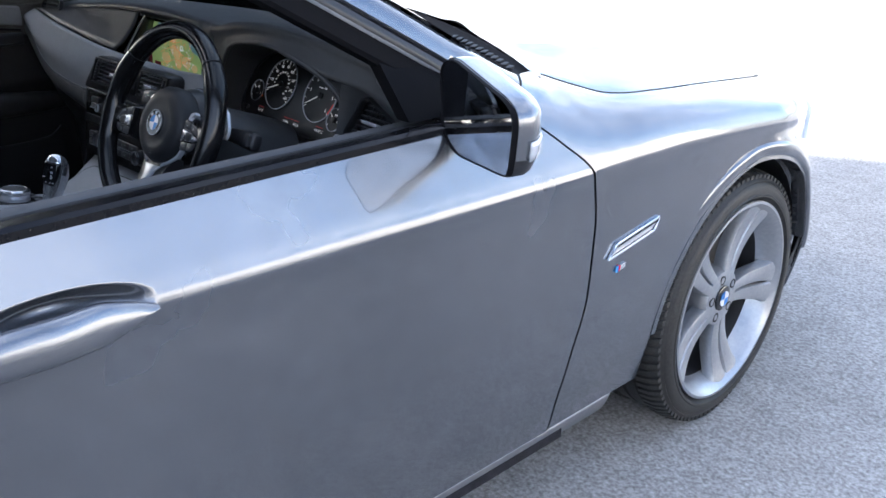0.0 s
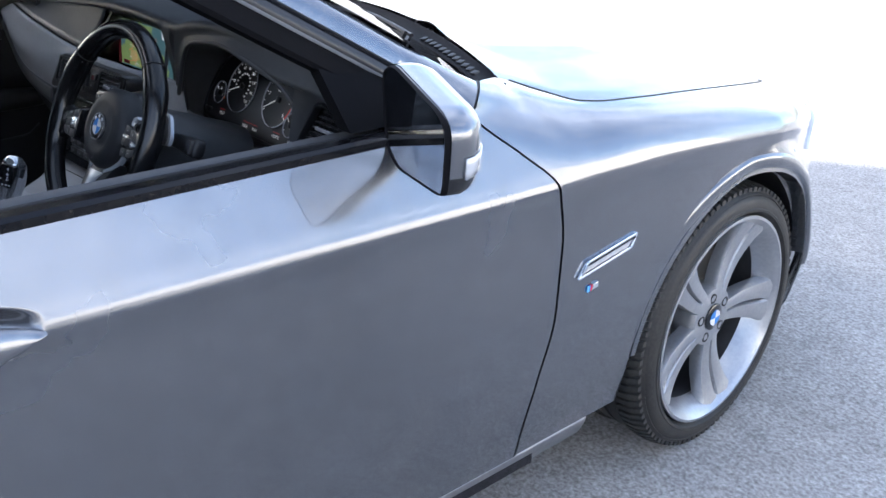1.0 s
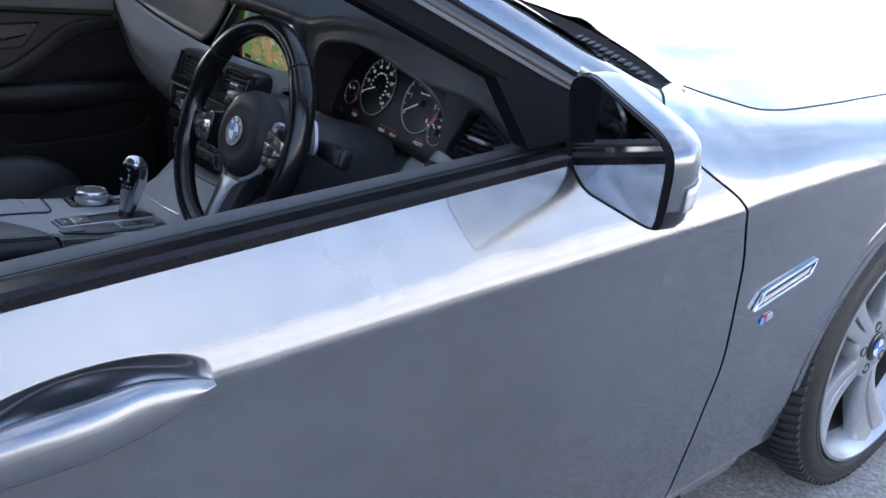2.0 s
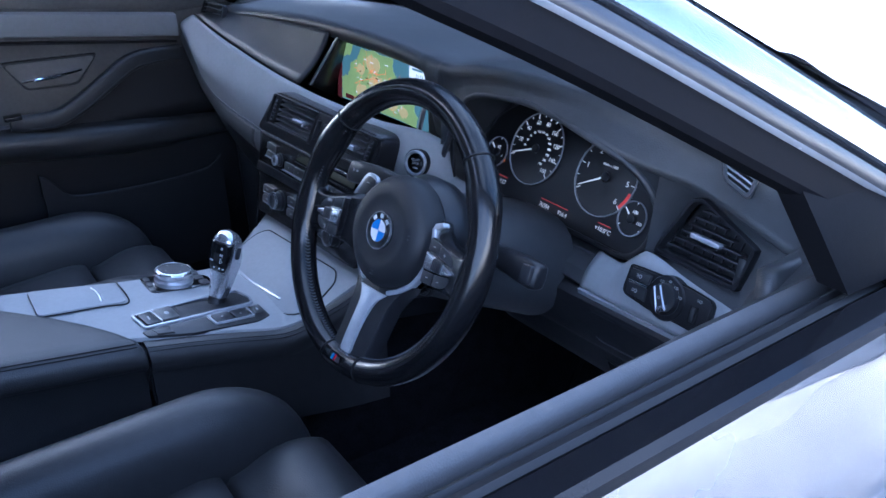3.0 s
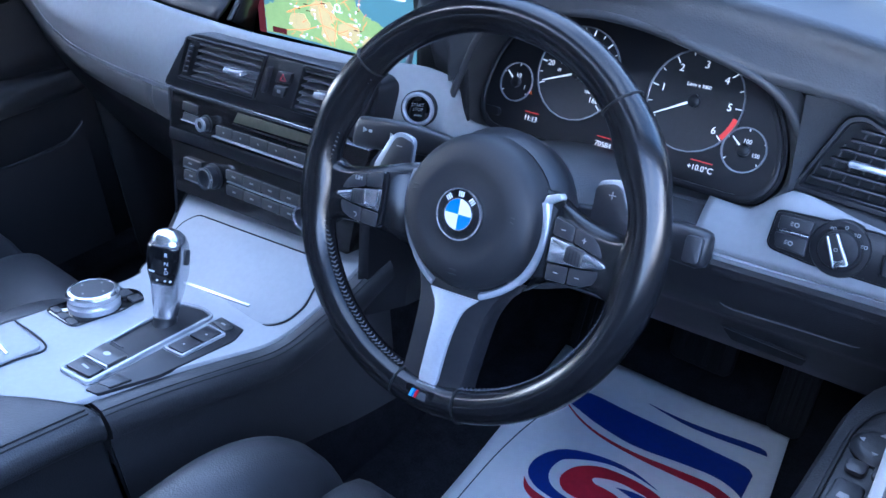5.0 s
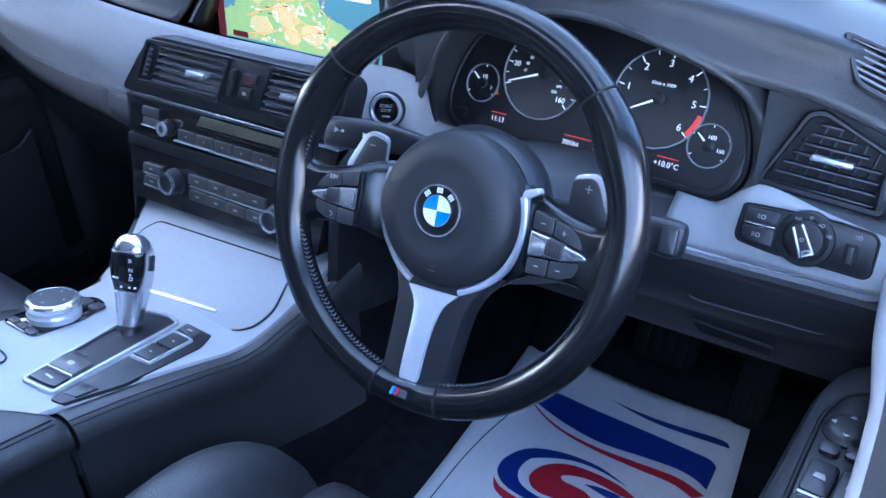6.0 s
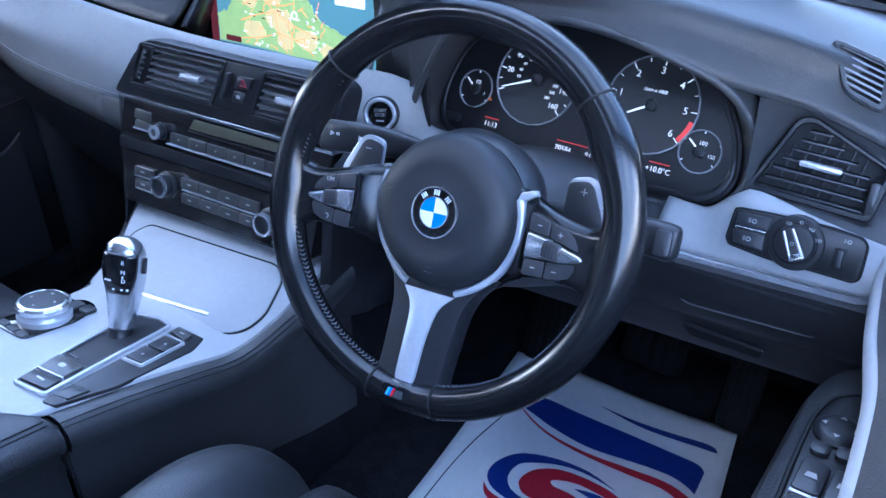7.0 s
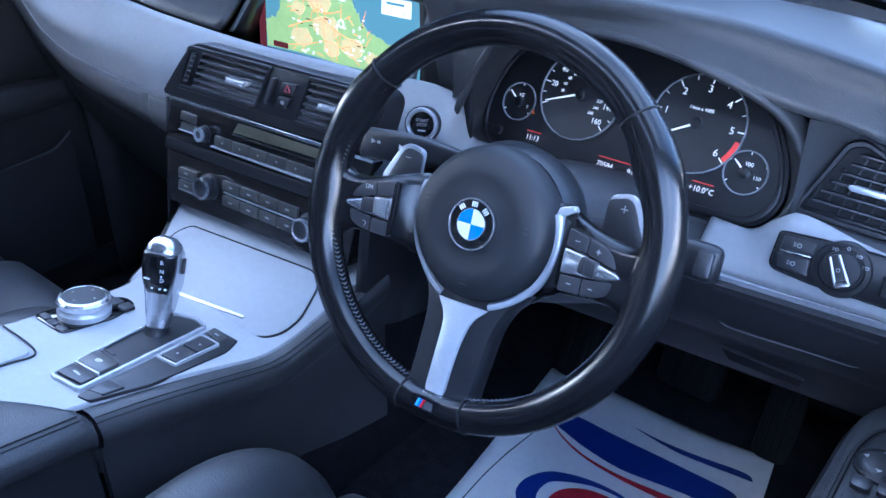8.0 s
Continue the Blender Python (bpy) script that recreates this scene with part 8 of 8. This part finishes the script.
    part("button_mark", box(at(fr, -0.006, -0.080, 0.0050), 0.013, 0.003, 0.0004, 0.001, 0.0001), BUTTON_MARK, ring)
    # dark strip beside it with the drive-mode buttons
    bp = part("mode_panel", plate([(0.0285, -0.100), (0.046, -0.096), (0.061, -0.030), (0.058, 0.074), (0.046, 0.102), (0.000, 0.104)], 0.004, fr, -0.003, 0.0016, 0.001), SATIN_BLACK, car, "black drive mode button strip")
    part("mode_frame", edge_frame([(0.0155, 0.004), (0.049, 0.009), (0.0425, 0.077), (0.0085, 0.075)], 0.004, fr, 0.0035, 0.0050), SATIN_SILVER, bp)
    for y0, y1 in ((0.010, 0.040), (0.042, 0.071)):
        k = -0.0075 / 0.07
        part("mode_button", plate([(0.0195 + k * y0, y0), (0.0455 + k * y0, y0 + 0.003), (0.0455 + k * y1, y1 + 0.002), (0.0195 + k * y1, y1)], 0.002, fr, 0.0, 0.0055, 0.001), BUTTON, bp)
        part("button_mark", box(at(fr, 0.030, (y0 + y1) / 2, 0.0055), 0.003, 0.003, 0.0004, 0.001, 0.0001), BUTTON_MARK, bp)
    part("camera_button", plate([(0.0075, 0.081), (0.036, 0.079), (0.034, 0.094), (0.0065, 0.096)], 0.002, fr, 0.0, 0.0040, 0.001), BUTTON_GREY, bp)
    part("button_mark", box(at(fr, 0.021, 0.0875, 0.0040), 0.008, 0.003, 0.0004, 0.001, 0.0001), BUTTON_MARK, bp)
    part("parking_button", plate([(0.0285, -0.086), (0.046, -0.080), (0.048, -0.056), (0.028, -0.060)], 0.002, fr, 0.0, 0.0026, 0.0008), BUTTON, bp)
    # black strip drawn as the shadow along the parking button's outer side
    part("parking_shadow", plate([(0.046, -0.082), (0.0485, -0.080), (0.0505, -0.056), (0.048, -0.056)], 0.0008, fr, 0.0, 0.0034, 0.0006), SEAL, bp)
    # round controller
    kb = axes(on(-0.142, -1.346), (1, 0, 0), (0, 1, -0.17)) @ Matrix.Diagonal((1.0, 1.0, 0.76, 1.0))
    base = part("round_controller", prism(rounded([(-0.034, -0.050), (0.030, -0.046), (0.034, 0.020), (0.020, 0.060), (-0.006, 0.062), (-0.036, 0.030)], 0.010), kb, -0.002, 0.003, 0.001), GLOSS_BLACK, car, "silver round controller on a gloss black base")
    part("controller_skirt", turned(((0.0325, 0.002), (0.0325, 0.012), (0.0305, 0.015), (0.030, 0.021), (0.031, 0.023)), kb, 48), SATIN_SILVER, base)
    part("controller_knob", turned(((0.0305, 0.021), (0.0325, 0.023), (0.0325, 0.031), (0.030, 0.035), (0.0265, 0.036), (0.0255, 0.0345), (0.001, 0.0350)), kb, 48), CHROME_SATIN, base, "bright knob rim")
    part("touch_face", turned(((0.0258, 0.034), (0.0256, 0.0356), (0.001, 0.0362)), kb, 32), BUTTON, base)
    for a in (0, 90, 180, 270):
        part("face_mark", box(at(kb, 0.017 * math.cos(radians(a + 20)), 0.017 * math.sin(radians(a + 20)), 0.0360), 0.0025, 0.0025, 0.0004, 0.001, 0.0001), BUTTON_MARK, base)
    for k in range(3):
        part("menu_button", box(at(kb, -0.022 + 0.021 * k, 0.040 + 0.003 * k, 0.002), 0.018, 0.016, 0.005, 0.003), BUTTON, base)
        part("menu_button", box(at(kb, -0.020 + 0.020 * k, -0.041, 0.002), 0.017, 0.010, 0.004, 0.003), BUTTON, base)
    # cup holder lid and armrest
    cm = axes(on(-0.120, -1.495), (1, 0, 0), (0, 1, -0.17))
    part("cup_lid", prism(rounded([(-0.058, -0.075), (0.036, -0.075), (0.030, 0.058), (-0.048, 0.060)], 0.010), cm, -0.002, 0.0045, 0.002), TRIM_SILVER, c, "silver cup holder lid")
    part("lid_grip", tube([cm @ Vector(q) for q in ((-0.036, 0.020, 0.005), (-0.005, 0.024, 0.006), (0.020, 0.022, 0.005))], 0.0022, 8, flat=0.6), SATIN_SILVER, c)
    part("lid_joint", tube(spline([cm @ Vector((x, y, 0.002)) for x, y in ((-0.052, 0.063), (0.030, 0.062), (0.034, 0.02), (0.040, -0.075))], 24), 0.0013, 6), SEAL, c)
    front = [(-0.20, -1.70), (-0.126, -1.611), (-0.071, -1.547), (-0.012, -1.493), (0.035, -1.462), (0.055, -1.4535), (0.08, -1.4535)]
    rows = []
    for x, dz in ((-0.190, -0.150), (-0.190, -0.014), (-0.186, -0.005), (-0.176, 0.0), (-0.126, 0.0005), (-0.071, 0.001), (-0.030, 0.001), (0.0, 0.001), (0.025, 0.001), (0.044, 0.0005), (0.055, -0.002), (0.063, -0.007), (0.0685, -0.015), (0.0705, -0.025), (0.0685, -0.036), (0.061, -0.045), (0.055, -0.049), (0.055, -0.150)):
        yf = smooth(front, x)
        col = []
        for dy, dd in ((-0.004, -0.060), (0.0, -0.030), (0.0, -0.009), (-0.002, -0.004), (-0.006, -0.001), (-0.012, 0.0), (-0.03, 0.0)):
            col.append((x, yf + dy, console_z(yf + dy) + 0.010 + min(dz, dz * 0.5 + dd) if dd < -0.008 else console_z(yf + dy) + 0.010 + dz + dd))
        col += [(x, y, console_z(y) + 0.010 + dz) for y in steps(yf - 0.06, -1.88, 8)]
        rows.append(col)
    ar = part("armrest", loft(rows, closed=False), LEATHER, car, "padded black leather armrest with seams", sharp=60)
    for dx, dz in ((0.0555, -0.0012), (0.0605, -0.0042)):
        part("armrest_seam", tube([(dx, y, console_z(y) + 0.010 + dz) for y in steps(-1.462, -1.86, 20)], 0.0010, 6), SEAL, ar)
    part("console_rear", prism(rrect(0.235, 0.46, 0.02), Matrix.Translation((-0.0665, -1.682, 0)), 0.40, 0.612, 0.01), LEATHER, c)
    part("armrest_gap", grid(lambda u, v: (u, -1.4515, v), steps(-0.02, 0.058, 4), steps(0.50, 0.652, 4)), SEAL, c, solid=0.003, offset=0)


def gear_selector():
    b = Vector((-0.046, -1.308, 0.630))
    t = Vector((-0.060, -1.258, 0.742))
    e = (t - b).normalized()
    x = (Vector((0.80, 0.58, 0.0)) - e * e.dot(Vector((0.80, 0.58, 0.0)))).normalized()
    y = e.cross(x)
    def ring(h, w, d, bend, n=22, p=2.6):
        c = b + e * h + y * bend
        return [c + x * (w * math.copysign(abs(math.cos(a)) ** (2 / p), math.cos(a))) + y * (d * math.copysign(abs(math.sin(a)) ** (2 / p), math.sin(a))) for a in (2 * math.pi * k / n for k in range(n))]
    secs = [(0.0, 0.0125, 0.013, 0.0), (0.012, 0.0125, 0.013, 0.0), (0.030, 0.0155, 0.017, 0.001), (0.055, 0.0195, 0.020, 0.002), (0.075, 0.0235, 0.023, 0.0), (0.095, 0.0242, 0.023, -0.003), (0.112, 0.0228, 0.021, -0.006), (0.122, 0.0190, 0.0175, -0.008), (0.1285, 0.0125, 0.0115, -0.009), (0.1310, 0.006, 0.0055, -0.0095)]
    g = part("gear_selector", loft([ring(*q) for q in secs]), CHROME_SATIN, car, "silver gear selector with black display face")
    part("selector_boot", turned(((0.024, -0.014), (0.023, -0.004), (0.0175, 0.004), (0.0150, 0.008), (0.0150, 0.016), (0.0135, 0.018)), axes(b, x, y), 28), SATIN_BLACK, g)
    # black face towards the driver's side and rear
    def face_pt(h, u, lift):
        k = max(i for i in range(len(secs) - 1) if secs[i][0] <= h)
        (h0, w0, d0, b0), (h1, w1, d1, b1) = secs[k], secs[k + 1]
        f = (h - h0) / (h1 - h0)
        w, d, bd = w0 + (w1 - w0) * f, d0 + (d1 - d0) * f, b0 + (b1 - b0) * f
        a = -math.pi / 2 + u
        p = 2.6
        return b + e * h + y * bd + x * ((w + lift) * math.copysign(abs(math.cos(a)) ** (2 / p), math.cos(a))) + y * ((d + lift) * math.copysign(abs(math.sin(a)) ** (2 / p), math.sin(a)))
    rows = []
    for i in range(11):
        h = 0.062 + 0.050 * i / 10
        span = 0.98 - 0.45 * (1 - i / 10) ** 2
        rows.append([face_pt(h, -span + 2 * span * j / 12, 0.0012) for j in range(13)])
    part("selector_display", loft(rows, closed=False), GLOSS_BLACK, g, "gloss black selector face", solid=0.0012, offset=0)
    for body, h, u in (("R", 0.101, 0.16), ("N", 0.090, 0.18), ("D", 0.079, 0.20)):
        o = face_pt(h, u, 0.0026)
        text("selector_letter", body, 0.0068, facing(o, o - (b + e * h), e), BADGE_WHITE, g)
    for h, u, ww in ((0.079, -0.35, 0.010), (0.068, -0.1, 0.003), (0.068, 0.15, 0.003), (0.068, 0.4, 0.003), (0.084, 0.17, 0.002)):
        o = face_pt(h, u, 0.0024)
        part("selector_mark", box(facing(o, o - (b + e * h), e), ww, 0.0022, 0.0004, 0.0006, 0.0001), BADGE_WHITE, g)
    o = b + e * 0.1235 + y * -0.010
    part("park_button", box(facing(o, e, y), 0.018, 0.015, 0.0045, 0.004, 0.002), BUTTON, g, "dark park button")
    o = face_pt(0.098, 1.45, 0.001)
    part("side_button", box(facing(o, o - (b + e * 0.098), e), 0.008, 0.020, 0.0016, 0.003, 0.0006), BUTTON, g)


def pedals():
    for x, z, w, h, name in ((0.395, 0.40, 0.105, 0.075, "brake_pedal"), (0.545, 0.395, 0.055, 0.16, "accelerator_pedal"), (0.205, 0.40, 0.075, 0.20, "foot_rest")):
        y = -0.655
        m = axes((x, y, z), (1, 0, 0), (0, 0.45, 1))
        p = part(name, prism(rrect(w, h, 0.015), m, 0, 0.012, 0.004), PEDAL_STEEL, car, "dark rubber " + name.replace("_", " "))
        for k in range(4):
            part("pedal_rib", box(at(m, -w * 0.3 + w * 0.2 * k, 0, 0.011), w * 0.08, h * 0.8, 0.004, 0.002), SEAL, p)
        if "pedal" in name:
            part("pedal_arm", tube((m @ Vector((0, h * 0.3, -0.002)), (x, y + 0.05, z + 0.22)), 0.008, 8), SATIN_BLACK, p)


cabin_floor()
seat(0.385)
seat(-0.405)
passenger_door_panel()
driver_door_panel()
dashboard()
centre_stack()
screen()
instrument_cluster()
driver_dash()
steering_wheel()
centre_console()
gear_selector()
pedals()


# ---- paper mat laid in the driver's footwell ----
def paper_mat():
    A, B, C, D = Vector((0.160, -0.699)), Vector((0.553, -0.674)), Vector((0.64, -1.16)), Vector((0.215, -1.18))

    def pt(u, v, lift):
        p = A * (1 - u) * (1 - v) + B * u * (1 - v) + C * u * v + D * (1 - u) * v
        z = 0.300 + 0.004 * math.sin(u * 7 + v * 3) * math.sin(v * 5 + 1) + 0.010 * (1 - v) ** 6
        return Vector((p.x, p.y, z + lift))

    ob = part("paper_floor_mat", grid(lambda u, v: pt(u, v, 0), steps(0, 1, 30), steps(0, 1, 30)), PAPER, None, solid=0.0015, offset=0)
    tagged(ob, "white paper floor mat printed with blue and red swooshes", "floor mat")

    def print_shape(name, pts, mat, lift=0.0016):
        """A printed patch between an upper and a lower curve in the mat's own u, v."""
        up, lo = pts
        a, b = spline(up, 28), spline(lo, 28)
        rows = []
        for p, q in zip(a, b):
            rows.append([pt(p.x + (q.x - p.x) * k / 4, p.y + (q.y - p.y) * k / 4, lift) for k in range(5)])
        part(name, loft(rows, closed=False), mat, ob)

    print_shape("blue_swoosh", ([(0.165, 0.245), (0.190, 0.195), (0.235, 0.172), (0.378, 0.172), (0.60, 0.170), (0.812, 0.184), (0.895, 0.194), (0.923, 0.216)], [(0.165, 0.245), (0.25, 0.264), (0.33, 0.280), (0.486, 0.294), (0.664, 0.280), (0.796, 0.277), (0.87, 0.292), (0.913, 0.313)]), INK_BLUE)
    print_shape("red_swoosh", ([(0.150, 0.240), (0.24, 0.283), (0.349, 0.311), (0.497, 0.319), (0.656, 0.312), (0.808, 0.310), (0.912, 0.338)], [(0.150, 0.244), (0.24, 0.291), (0.354, 0.322), (0.502, 0.335), (0.665, 0.338), (0.793, 0.340), (0.874, 0.362)]), INK_RED)
    print_shape("thin_swoosh", ([(0.458, 0.102), (0.596, 0.104), (0.738, 0.101), (0.875, 0.096), (0.932, 0.102), (0.948, 0.121)], [(0.458, 0.103), (0.63, 0.121), (0.769, 0.123), (0.86, 0.122), (0.91, 0.122), (0.948, 0.122)]), INK_BLUE)
    print_shape("border_line", ([(0.155, 0.20), (0.105, 0.354), (0.072, 0.484), (0.054, 0.645), (0.050, 0.97)], [(0.160, 0.20), (0.110, 0.356), (0.077, 0.486), (0.059, 0.645), (0.055, 0.97)]), INK_GREY)
    # round emblem: blue crescent, red crescent with a white curl, red tail
    print_shape("blue_crescent", ([(0.647, 0.420), (0.529, 0.391), (0.392, 0.397), (0.268, 0.435), (0.207, 0.500), (0.198, 0.558), (0.229, 0.600), (0.300, 0.625), (0.42, 0.628), (0.52, 0.600)], [(0.647, 0.421), (0.536, 0.406), (0.424, 0.415), (0.308, 0.462), (0.278, 0.497), (0.275, 0.545), (0.304, 0.582), (0.36, 0.600), (0.44, 0.602), (0.52, 0.599)]), INK_BLUE)
    print_shape("red_crescent", ([(0.70, 0.452), (0.635, 0.431), (0.543, 0.423), (0.433, 0.432), (0.358, 0.468), (0.324, 0.514), (0.325, 0.555), (0.369, 0.585), (0.46, 0.578), (0.57, 0.530)], [(0.70, 0.453), (0.652, 0.465), (0.607, 0.461), (0.517, 0.458), (0.453, 0.473), (0.424, 0.490), (0.440, 0.505), (0.486, 0.506), (0.53, 0.510), (0.57, 0.529)]), INK_RED)
    print_shape("blue_curl", ([(0.513, 0.481), (0.564, 0.469), (0.628, 0.466), (0.68, 0.475)], [(0.513, 0.482), (0.558, 0.488), (0.610, 0.492), (0.68, 0.476)]), INK_BLUE)
    print_shape("red_tail", ([(0.205, 0.600), (0.248, 0.627), (0.324, 0.640), (0.43, 0.645)], [(0.205, 0.601), (0.238, 0.645), (0.310, 0.665), (0.43, 0.646)]), INK_RED)


paper_mat()
